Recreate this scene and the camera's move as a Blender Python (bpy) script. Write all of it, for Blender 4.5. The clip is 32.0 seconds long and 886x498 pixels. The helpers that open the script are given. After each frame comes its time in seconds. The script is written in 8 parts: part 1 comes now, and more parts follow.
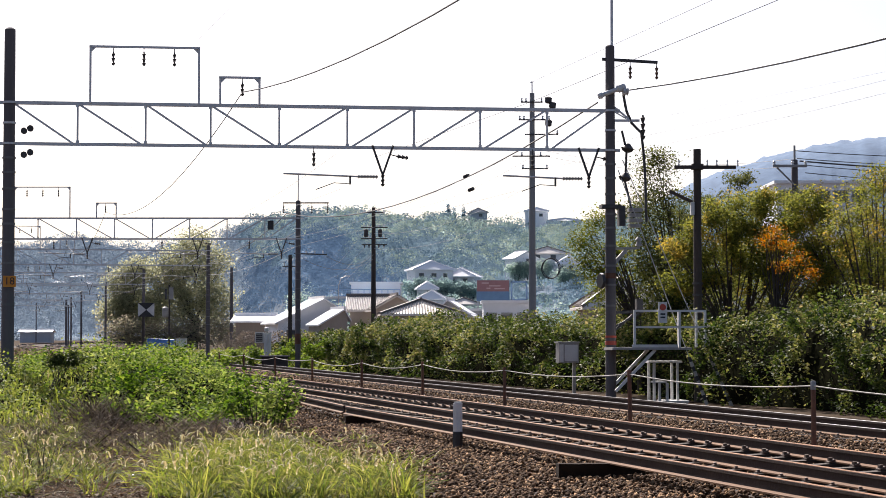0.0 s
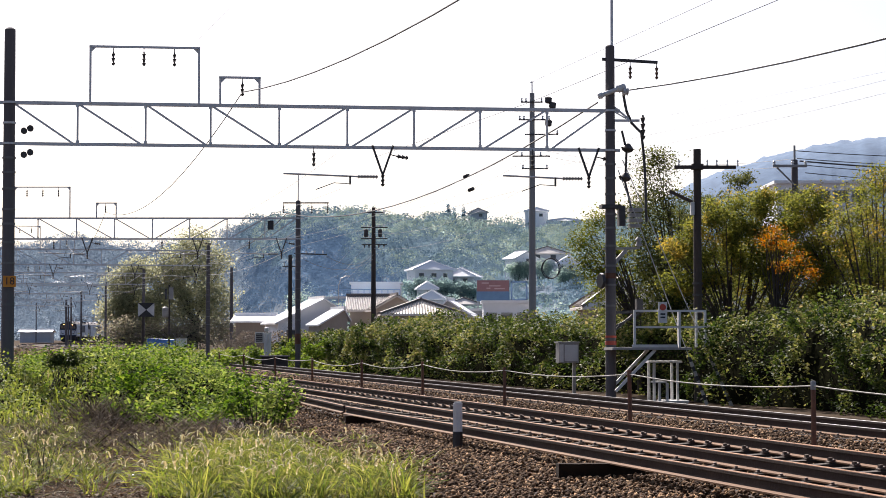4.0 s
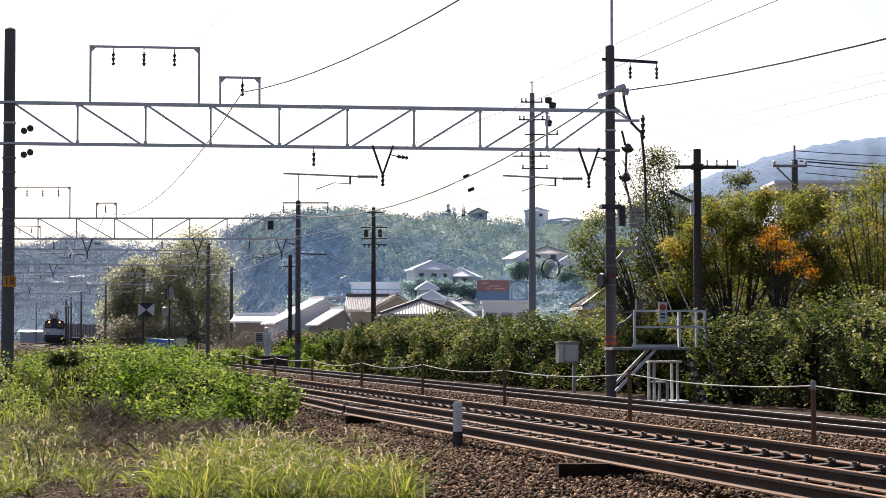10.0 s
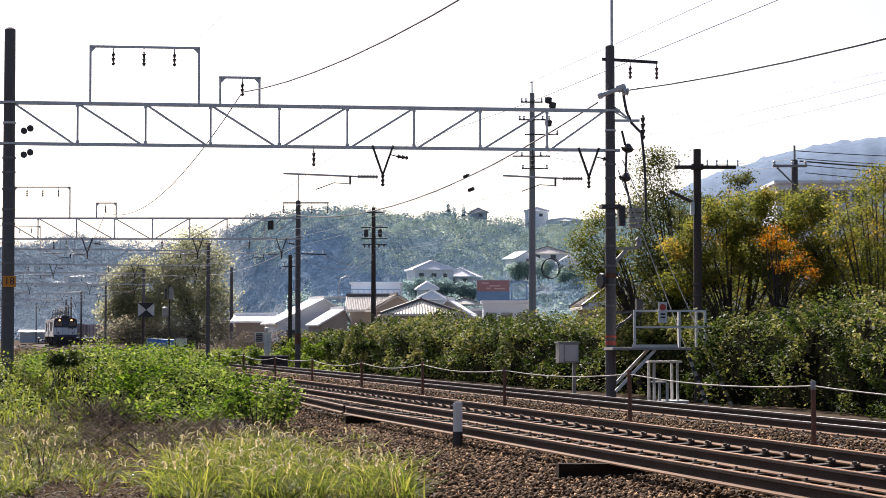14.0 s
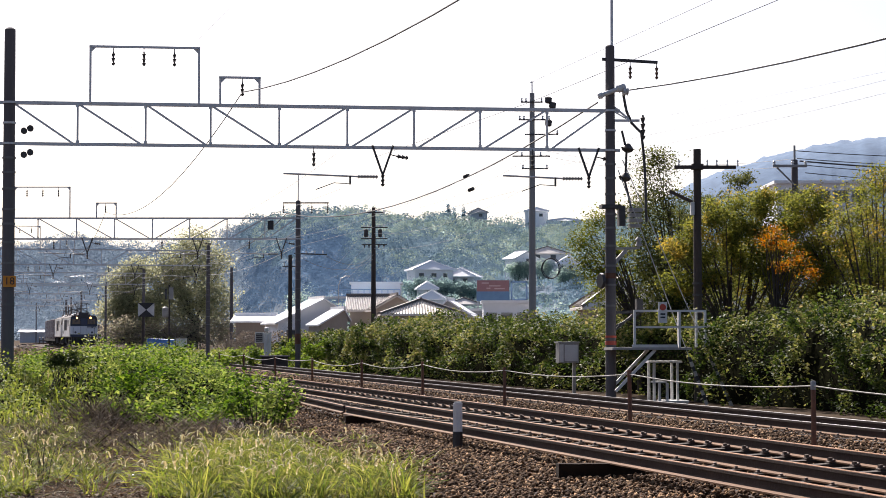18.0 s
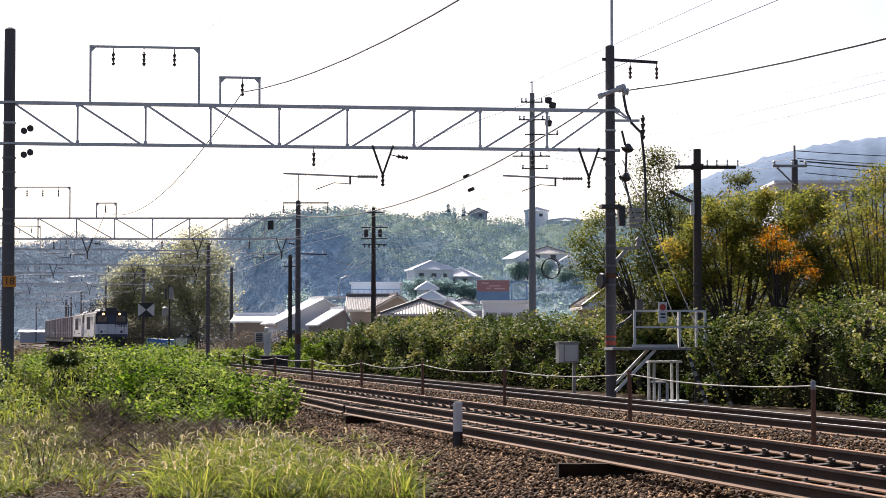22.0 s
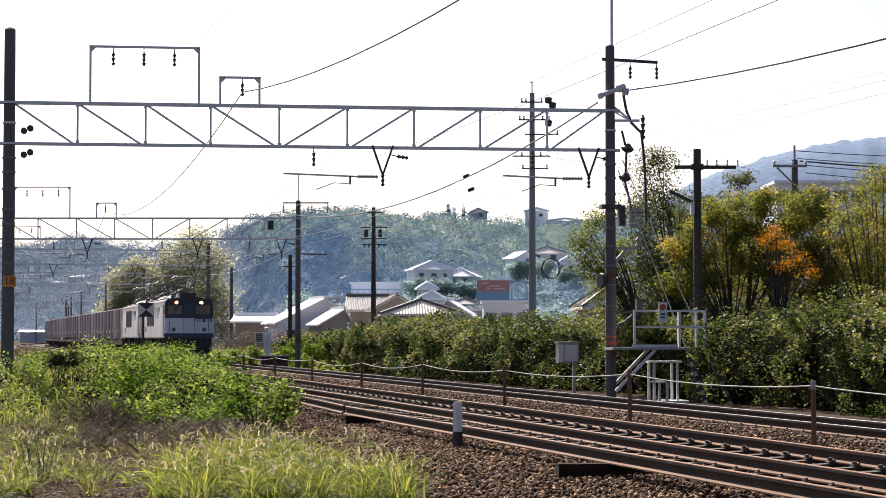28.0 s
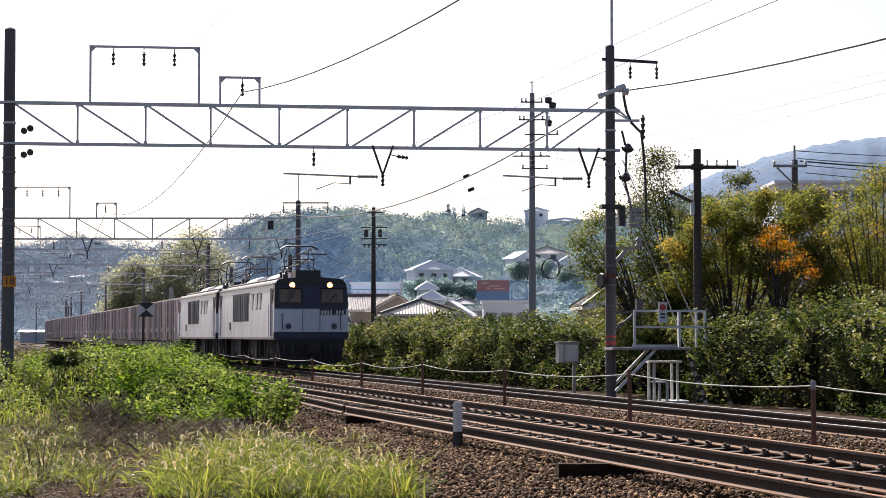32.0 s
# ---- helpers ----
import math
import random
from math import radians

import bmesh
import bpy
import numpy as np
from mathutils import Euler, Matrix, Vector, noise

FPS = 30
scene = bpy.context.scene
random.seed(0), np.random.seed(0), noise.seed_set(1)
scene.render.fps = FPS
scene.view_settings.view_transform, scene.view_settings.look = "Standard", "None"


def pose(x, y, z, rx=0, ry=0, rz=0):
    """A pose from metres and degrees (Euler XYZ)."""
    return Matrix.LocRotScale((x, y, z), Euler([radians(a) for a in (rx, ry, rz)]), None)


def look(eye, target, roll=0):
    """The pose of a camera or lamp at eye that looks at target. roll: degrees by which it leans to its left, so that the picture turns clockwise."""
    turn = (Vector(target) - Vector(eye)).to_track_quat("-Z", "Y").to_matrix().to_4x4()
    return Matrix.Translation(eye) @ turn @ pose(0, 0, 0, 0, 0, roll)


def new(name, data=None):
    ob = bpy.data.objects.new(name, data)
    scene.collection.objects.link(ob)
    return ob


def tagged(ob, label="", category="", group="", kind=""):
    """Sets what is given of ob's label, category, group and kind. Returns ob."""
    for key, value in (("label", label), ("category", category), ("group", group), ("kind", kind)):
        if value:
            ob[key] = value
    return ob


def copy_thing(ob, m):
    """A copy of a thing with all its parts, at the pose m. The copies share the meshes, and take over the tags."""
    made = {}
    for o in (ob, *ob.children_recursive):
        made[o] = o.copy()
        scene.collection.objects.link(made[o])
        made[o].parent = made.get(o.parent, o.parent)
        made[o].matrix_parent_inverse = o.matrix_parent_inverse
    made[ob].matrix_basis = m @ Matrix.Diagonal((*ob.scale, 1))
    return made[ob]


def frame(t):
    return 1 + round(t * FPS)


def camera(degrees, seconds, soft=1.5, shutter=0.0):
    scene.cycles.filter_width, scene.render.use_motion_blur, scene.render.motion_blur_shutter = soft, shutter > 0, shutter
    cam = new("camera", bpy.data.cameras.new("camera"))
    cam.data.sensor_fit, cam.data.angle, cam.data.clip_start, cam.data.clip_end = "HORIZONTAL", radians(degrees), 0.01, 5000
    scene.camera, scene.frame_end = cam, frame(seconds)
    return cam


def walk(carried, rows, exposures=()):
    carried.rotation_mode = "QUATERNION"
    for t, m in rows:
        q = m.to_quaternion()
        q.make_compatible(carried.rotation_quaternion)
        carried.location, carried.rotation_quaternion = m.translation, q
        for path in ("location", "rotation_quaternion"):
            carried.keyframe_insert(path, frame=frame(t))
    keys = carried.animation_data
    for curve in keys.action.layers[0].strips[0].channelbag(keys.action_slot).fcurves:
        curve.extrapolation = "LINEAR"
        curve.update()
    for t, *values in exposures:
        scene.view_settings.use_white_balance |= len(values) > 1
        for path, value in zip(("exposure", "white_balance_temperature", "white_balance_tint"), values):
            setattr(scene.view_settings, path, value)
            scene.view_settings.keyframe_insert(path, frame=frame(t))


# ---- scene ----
cam = camera(23.95, 32.0, 0.8)
EYE = (0.0, 0.0, 1.346)
walk(cam, [(0.0, look(EYE, (0.0, 100.0, 5.501))), (32.0, look(EYE, (0.0, 100.0, 5.501)))], [(0.0, 1.05, 6600, 15), (32.0, 1.05, 6600, 15)])

# ---- daylight: sun beyond the tracks, a little to the left
SUN_UP, SUN_AZ = 40.0, -18.0
world = bpy.data.worlds.new("sky")
scene.world = world
world.use_nodes = True
wn = world.node_tree.nodes
sky = wn.new("ShaderNodeTexSky")
sky.sky_type = "NISHITA"
sky.sun_disc = False
sky.sun_elevation = radians(SUN_UP)
sky.sun_rotation = radians(SUN_AZ)
sky.air_density, sky.dust_density, sky.ozone_density = 0.7, 2.4, 1.4
wn["Background"].inputs["Strength"].default_value = 0.067
world.node_tree.links.new(sky.outputs["Color"], wn["Background"].inputs["Color"])
sun = new("sun", bpy.data.lights.new("sun", "SUN"))
sun.data.energy, sun.data.angle, sun.data.color = 4.7, radians(0.6), (1.0, 0.955, 0.9)
sv = Vector((math.sin(radians(SUN_AZ)) * math.cos(radians(SUN_UP)), math.cos(radians(SUN_AZ)) * math.cos(radians(SUN_UP)), math.sin(radians(SUN_UP))))
sun.matrix_world = look(sv * 50, (0, 0, 0))


# ---- materials
def nodes_of(name):
    m = bpy.data.materials.new(name)
    m.use_nodes = True
    return m, m.node_tree.nodes, m.node_tree.links, m.node_tree.nodes["Principled BSDF"]


def noise_node(n, l, vec, scale, detail=4.0, rough=0.6):
    t = n.new("ShaderNodeTexNoise")
    t.inputs["Scale"].default_value, t.inputs["Detail"].default_value, t.inputs["Roughness"].default_value = scale, detail, rough
    l.new(vec, t.inputs["Vector"])
    return t.outputs["Fac"]


def ramp_node(n, l, fac, stops):
    r = n.new("ShaderNodeValToRGB")
    el = r.color_ramp.elements
    while len(el) < len(stops):
        el.new(0.5)
    for e, (p, c) in zip(el, stops):
        e.position, e.color = p, (*c, 1)
    l.new(fac, r.inputs["Fac"])
    return r.outputs["Color"]


def mix_node(n, l, fac, a, b, kind="MIX"):
    x = n.new("ShaderNodeMix")
    x.data_type, x.blend_type = "RGBA", kind
    for sock, v in ((x.inputs[0], fac), (x.inputs[6], a), (x.inputs[7], b)):
        if isinstance(v, (int, float)):
            sock.default_value = v
        elif isinstance(v, tuple):
            sock.default_value = (*v, 1)
        else:
            l.new(v, sock)
    return x.outputs[2]


def surf(name, light, dark, rough=0.6, metal=0.0, scale=3.0, fine=40.0, bump=0.15, vary=0.0, streak=1.0):
    """A worn surface: two colours mixed by a coarse and a fine noise, with relief."""
    m, n, l, p = nodes_of(name)
    co = n.new("ShaderNodeTexCoord").outputs["Object"]
    mp = n.new("ShaderNodeMapping")
    mp.inputs["Scale"].default_value = (1, 1, streak)
    l.new(co, mp.inputs["Vector"])
    a, b = noise_node(n, l, mp.outputs[0], scale), noise_node(n, l, mp.outputs[0], fine, 2.0)
    ca = ramp_node(n, l, a, [(0.32, dark), (0.66, light)])
    mid = tuple((x + y) / 2 for x, y in zip(light, dark))
    cb = ramp_node(n, l, b, [(0.3, mid), (0.7, light)])
    c = mix_node(n, l, 0.4, ca, cb)
    if vary:
        o = n.new("ShaderNodeObjectInfo").outputs["Random"]
        r = n.new("ShaderNodeMapRange")
        r.inputs["To Min"].default_value, r.inputs["To Max"].default_value = 1 - vary, 1 + vary
        l.new(o, r.inputs["Value"])
        h = n.new("ShaderNodeHueSaturation")
        l.new(r.outputs[0], h.inputs["Value"])
        l.new(c, h.inputs["Color"])
        c = h.outputs["Color"]
    l.new(c, p.inputs["Base Color"])
    p.inputs["Roughness"].default_value, p.inputs["Metallic"].default_value = rough, metal
    if bump:
        bp = n.new("ShaderNodeBump")
        bp.inputs["Strength"].default_value, bp.inputs["Distance"].default_value = bump, 0.02
        l.new(b, bp.inputs["Height"])
        l.new(bp.outputs[0], p.inputs["Normal"])
    return m


def leafy(name, cols, through_light=0.4, rough=0.58, gloss=0.16, other=(), patch=1.0, share=0.5):
    """Leaves or blades: colours by island, part of the light passes through; other: the colours of whole sprays or plants among them."""
    m, n, l, p = nodes_of(name)
    g = n.new("ShaderNodeNewGeometry").outputs["Random Per Island"]
    stops = [(i / max(1, len(cols) - 1), c) for i, c in enumerate(cols)]
    c = ramp_node(n, l, g, stops)
    if other:
        c2 = ramp_node(n, l, g, [(i / max(1, len(other) - 1), k) for i, k in enumerate(other)])
        f = noise_node(n, l, n.new("ShaderNodeTexCoord").outputs["Object"], patch, 3.0, 0.55)
        f = ramp_node(n, l, f, [(share - 0.05, (0, 0, 0)), (share + 0.05, (1, 1, 1))])
        c = mix_node(n, l, f, c, c2)
    l.new(c, p.inputs["Base Color"])
    p.inputs["Roughness"].default_value = rough
    p.inputs["Specular IOR Level"].default_value = gloss
    t = n.new("ShaderNodeBsdfTranslucent")
    h = n.new("ShaderNodeHueSaturation")
    h.inputs["Hue"].default_value, h.inputs["Saturation"].default_value, h.inputs["Value"].default_value = 0.485, 1.1, 1.5
    l.new(c, h.inputs["Color"])
    l.new(h.outputs[0], t.inputs["Color"])
    x = n.new("ShaderNodeMixShader")
    x.inputs[0].default_value = through_light
    l.new(p.outputs[0], x.inputs[1])
    l.new(t.outputs[0], x.inputs[2])
    l.new(x.outputs[0], n["Material Output"].inputs["Surface"])
    return m


def far_leaves(name, dark, mid, light):
    """Distant woodland leaves: tone drifts over stands and crowns, hardly from leaf to leaf; haze and shadow tones are
    painted in.
    """
    m, n, l, p = nodes_of(name)
    co = n.new("ShaderNodeTexCoord").outputs["Object"]
    stand, crown = noise_node(n, l, co, 0.03, 4.0, 0.7), noise_node(n, l, co, 0.14, 2.0)
    a = ramp_node(n, l, stand, [(0.34, dark), (0.5, mid), (0.68, light)])
    b = ramp_node(n, l, crown, [(0.38, dark), (0.5, mid), (0.62, light)])
    c = mix_node(n, l, 0.6, a, b)
    g = n.new("ShaderNodeNewGeometry").outputs["Random Per Island"]
    c = mix_node(n, l, 0.05, c, ramp_node(n, l, g, [(0.0, dark), (1.0, light)]))
    fine = noise_node(n, l, co, 0.9, 4.0, 0.7)
    c = mix_node(n, l, 0.15, c, ramp_node(n, l, fine, [(0.36, dark), (0.64, light)]))
    l.new(c, p.inputs["Base Color"])
    p.inputs["Roughness"].default_value = 1.0
    p.inputs["Specular IOR Level"].default_value = 0.05
    t = n.new("ShaderNodeBsdfTranslucent")
    l.new(c, t.inputs["Color"])
    x = n.new("ShaderNodeMixShader")
    x.inputs[0].default_value = 0.62
    l.new(p.outputs[0], x.inputs[1])
    l.new(t.outputs[0], x.inputs[2])
    l.new(x.outputs[0], n["Material Output"].inputs["Surface"])
    return m


def island_surf(name, cols, rough=0.8, bump_scale=0.0):
    """Stones and clods: one colour per piece."""
    m, n, l, p = nodes_of(name)
    g = n.new("ShaderNodeNewGeometry").outputs["Random Per Island"]
    c = ramp_node(n, l, g, [(i / max(1, len(cols) - 1), k) for i, k in enumerate(cols)])
    if bump_scale:
        co = n.new("ShaderNodeTexCoord").outputs["Object"]
        f = noise_node(n, l, co, bump_scale, 5.0, 0.7)
        c = mix_node(n, l, 0.75, c, ramp_node(n, l, f, [(0.3, (0.6, 0.6, 0.62)), (0.7, (1.0, 1.0, 1.0))]), "MULTIPLY")
        bp = n.new("ShaderNodeBump")
        bp.inputs["Strength"].default_value, bp.inputs["Distance"].default_value = 0.8, 0.8
        l.new(f, bp.inputs["Height"])
        l.new(bp.outputs[0], p.inputs["Normal"])
    l.new(c, p.inputs["Base Color"])
    p.inputs["Roughness"].default_value = rough
    p.inputs["Specular IOR Level"].default_value = 0.2
    return m


def glow(name, col, power):
    m, n, l, p = nodes_of(name)
    p.inputs["Base Color"].default_value = (*col, 1)
    p.inputs["Emission Color"].default_value = (*col, 1)
    p.inputs["Emission Strength"].default_value = power
    return m


def glassy(name, col, rough=0.08):
    m, n, l, p = nodes_of(name)
    p.inputs["Base Color"].default_value = (*col, 1)
    p.inputs["Roughness"].default_value = rough
    p.inputs["Specular IOR Level"].default_value = 0.8
    return m


M_EARTH = surf("dry_earth", (0.085, 0.06, 0.04), (0.022, 0.016, 0.011), 1.0, 0, 1.6, 26, 1.0)
M_EARTH.node_tree.nodes["Principled BSDF"].inputs["Specular IOR Level"].default_value = 0.04
M_BED = surf("ballast_bed", (0.05, 0.032, 0.021), (0.02, 0.013, 0.009), 1.0, 0, 2.0, 22, 1.0)
M_STONE = island_surf("ballast_stone", [(0.026, 0.014, 0.008), (0.1, 0.055, 0.028), (0.048, 0.027, 0.015), (0.42, 0.26, 0.14), (0.072, 0.04, 0.021), (0.028, 0.016, 0.009), (0.2, 0.115, 0.06)], 0.8)
M_STONE.node_tree.nodes["Principled BSDF"].inputs["Specular IOR Level"].default_value = 0.06
M_RAIL = surf("rusty_rail_side", (0.055, 0.036, 0.029), (0.018, 0.012, 0.01), 0.85, 0.0, 1.2, 30, 0.25)
M_RAIL.node_tree.nodes["Principled BSDF"].inputs["Specular IOR Level"].default_value = 0.2
M_RAILTOP = surf("polished_rail_head", (0.09, 0.087, 0.085), (0.05, 0.048, 0.046), 0.45, 0.85, 1.0, 25, 0.05)
M_RAILRUST = surf("rusty_rail_head", (0.3, 0.14, 0.062), (0.15, 0.066, 0.03), 0.6, 0.0, 1.5, 25, 0.2)
M_RAILFOOT = surf("rusty_rail_foot", (0.21, 0.11, 0.055), (0.09, 0.046, 0.024), 0.8, 0.0, 1.5, 25, 0.3)
M_RAILRUST.node_tree.nodes["Principled BSDF"].inputs["Specular IOR Level"].default_value = 0.08
M_RAILFOOT.node_tree.nodes["Principled BSDF"].inputs["Specular IOR Level"].default_value = 0.15
M_SLEEPER = surf("concrete_sleeper", (0.07, 0.052, 0.04), (0.035, 0.026, 0.02), 0.95, 0, 2, 30, 0.4, 0.12)
M_CLIP = surf("rusty_clip", (0.17, 0.11, 0.08), (0.07, 0.05, 0.04), 0.7, 0.2, 6, 60, 0.2)
M_TIMBER = surf("weathered_timber", (0.035, 0.022, 0.014), (0.012, 0.008, 0.006), 0.95, 0, 3, 30, 0.6)
M_TIMBER.node_tree.nodes["Principled BSDF"].inputs["Specular IOR Level"].default_value = 0.08
M_POLE = surf("dark_concrete_pole", (0.15, 0.135, 0.135), (0.075, 0.068, 0.07), 0.85, 0, 0.8, 20, 0.25, 0.1, 0.25)
M_POLEDARK = surf("weathered_dark_pole", (0.075, 0.058, 0.048), (0.03, 0.026, 0.024), 0.9, 0, 1.5, 20, 0.4, 0.0, 0.2)
M_POLEGREY = surf("grey_concrete_pole", (0.33, 0.33, 0.32), (0.22, 0.22, 0.215), 0.85, 0, 1.0, 22, 0.2, 0.08, 0.3)
M_GALV = surf("galvanised_steel", (0.7, 0.7, 0.7), (0.5, 0.5, 0.505), 0.5, 0.2, 2.0, 30, 0.1)
M_IRON = surf("dark_iron", (0.09, 0.085, 0.085), (0.04, 0.038, 0.038), 0.6, 0.4, 4, 40, 0.15)
M_CERAM = surf("white_ceramic", (0.72, 0.72, 0.7), (0.5, 0.5, 0.48), 0.3, 0, 8, 60, 0.0)
M_BROWNCERAM = surf("brown_ceramic", (0.12, 0.07, 0.05), (0.06, 0.04, 0.035), 0.3, 0, 8, 60, 0.0)
M_WIRE = surf("weathered_wire", (0.13, 0.13, 0.13), (0.07, 0.07, 0.07), 0.6, 0.5, 1, 10, 0.0)
M_WIREPALE = surf("pale_thin_wire", (0.42, 0.42, 0.42), (0.34, 0.34, 0.34), 0.6, 0.3, 1, 10, 0.0)
M_ROPE = surf("dirty_white_rope", (0.48, 0.46, 0.41), (0.3, 0.28, 0.25), 0.9, 0, 6, 60, 0.1)
M_RUST = surf("rusty_post", (0.2, 0.09, 0.05), (0.075, 0.042, 0.032), 0.85, 0.1, 5, 50, 0.3, 0.15)
M_WHITEPAINT = surf("worn_white_paint", (0.72, 0.72, 0.7), (0.48, 0.48, 0.47), 0.5, 0, 3, 40, 0.08)
M_GREYPAINT = surf("grey_painted_box", (0.36, 0.35, 0.33), (0.22, 0.21, 0.2), 0.55, 0, 4, 40, 0.1)
M_BLACK = surf("black_paint", (0.03, 0.03, 0.032), (0.018, 0.018, 0.02), 0.55, 0, 5, 40, 0.05)
M_ORANGE = surf("orange_paint", (0.8, 0.3, 0.03), (0.6, 0.2, 0.02), 0.55, 0, 5, 40, 0.05)
M_RED = surf("red_paint", (0.55, 0.08, 0.04), (0.38, 0.05, 0.03), 0.55, 0, 5, 40, 0.05)
M_BLUETARP = surf("blue_sheet", (0.06, 0.2, 0.55), (0.04, 0.12, 0.38), 0.5, 0, 2, 20, 0.2)
M_BARK = surf("bark", (0.07, 0.055, 0.045), (0.03, 0.025, 0.02), 0.95, 0, 3, 30, 0.7)
# near-black fill: shade between leaves, put into colour
M_SHADE_CORE = surf("inner_shade", (0.012, 0.012, 0.007), (0.004, 0.005, 0.003), 1.0, 0, 4, 15, 1.0)
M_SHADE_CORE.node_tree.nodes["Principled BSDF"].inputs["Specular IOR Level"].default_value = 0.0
L_HEDGE = leafy("thicket_leaves", [(0.01, 0.02, 0.005), (0.032, 0.058, 0.012), (0.017, 0.034, 0.008), (0.065, 0.095, 0.022), (0.026, 0.045, 0.01)], 0.4, 0.55, 0.14, [(0.055, 0.095, 0.02), (0.15, 0.175, 0.044), (0.26, 0.26, 0.08), (0.08, 0.125, 0.027), (0.29, 0.25, 0.11), (0.04, 0.075, 0.016)], 0.75, 0.53)
L_WEED = leafy("weed_leaves", [(0.012, 0.03, 0.005), (0.048, 0.105, 0.013), (0.02, 0.052, 0.008), (0.115, 0.185, 0.025), (0.032, 0.078, 0.01), (0.014, 0.038, 0.006)], 0.5, 0.75, 0.03, [(0.07, 0.125, 0.028), (0.16, 0.23, 0.055), (0.26, 0.305, 0.09), (0.09, 0.155, 0.034)], 0.9, 0.51)
L_WEEDGREY = leafy("dusty_weed_leaves", [(0.08, 0.13, 0.025), (0.15, 0.2, 0.04), (0.22, 0.25, 0.065), (0.055, 0.09, 0.02)], 0.45)
L_GRASS = leafy("yellow_green_grass", [(0.03, 0.055, 0.014), (0.11, 0.15, 0.033), (0.2, 0.2, 0.07), (0.03, 0.055, 0.014), (0.16, 0.19, 0.042), (0.24, 0.2, 0.1)], 0.5, 0.58, 0.16, [(0.09, 0.14, 0.028), (0.2, 0.245, 0.046), (0.28, 0.285, 0.075), (0.06, 0.105, 0.022)], 1.3, 0.5)
L_SEED = leafy("pale_seed_heads", [(0.5, 0.45, 0.29), (0.72, 0.66, 0.48), (0.4, 0.38, 0.22)], 0.5)
L_STRAW = leafy("dry_straw", [(0.14, 0.1, 0.058), (0.26, 0.2, 0.12), (0.07, 0.05, 0.032)], 0.2, 0.8)
L_OLIVE = leafy("yellowing_leaves", [(0.06, 0.08, 0.02), (0.13, 0.15, 0.034), (0.2, 0.205, 0.046), (0.09, 0.115, 0.027)], 0.55, 0.6, 0.1, [(0.18, 0.18, 0.04), (0.31, 0.25, 0.055), (0.4, 0.3, 0.075), (0.22, 0.21, 0.045)], 0.85, 0.57)
L_DARKTREE = leafy("dark_leaves", [(0.03, 0.042, 0.014), (0.07, 0.086, 0.026), (0.13, 0.135, 0.042), (0.045, 0.06, 0.018)], 0.46)
L_ORANGE = leafy("orange_leaves", [(0.34, 0.12, 0.02), (0.42, 0.2, 0.03), (0.26, 0.16, 0.03), (0.38, 0.26, 0.05)], 0.45)
# grey-green leaves, paled to hold the haze of distance
L_POPLAR = leafy("hazed_grey_green_leaves", [(0.19, 0.21, 0.14), (0.27, 0.285, 0.185), (0.39, 0.385, 0.25), (0.23, 0.25, 0.165)], 0.6, 0.6, 0.12)
# ground of the hill: distance haze painted in as blue
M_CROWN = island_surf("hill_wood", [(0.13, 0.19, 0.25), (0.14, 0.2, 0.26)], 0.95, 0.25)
# mountain wood with the air's blue haze put into its base colour
M_FARHILL = island_surf("hazed_mountain_wood", [(0.12, 0.188, 0.29), (0.15, 0.225, 0.33)], 1.0, 0.035)


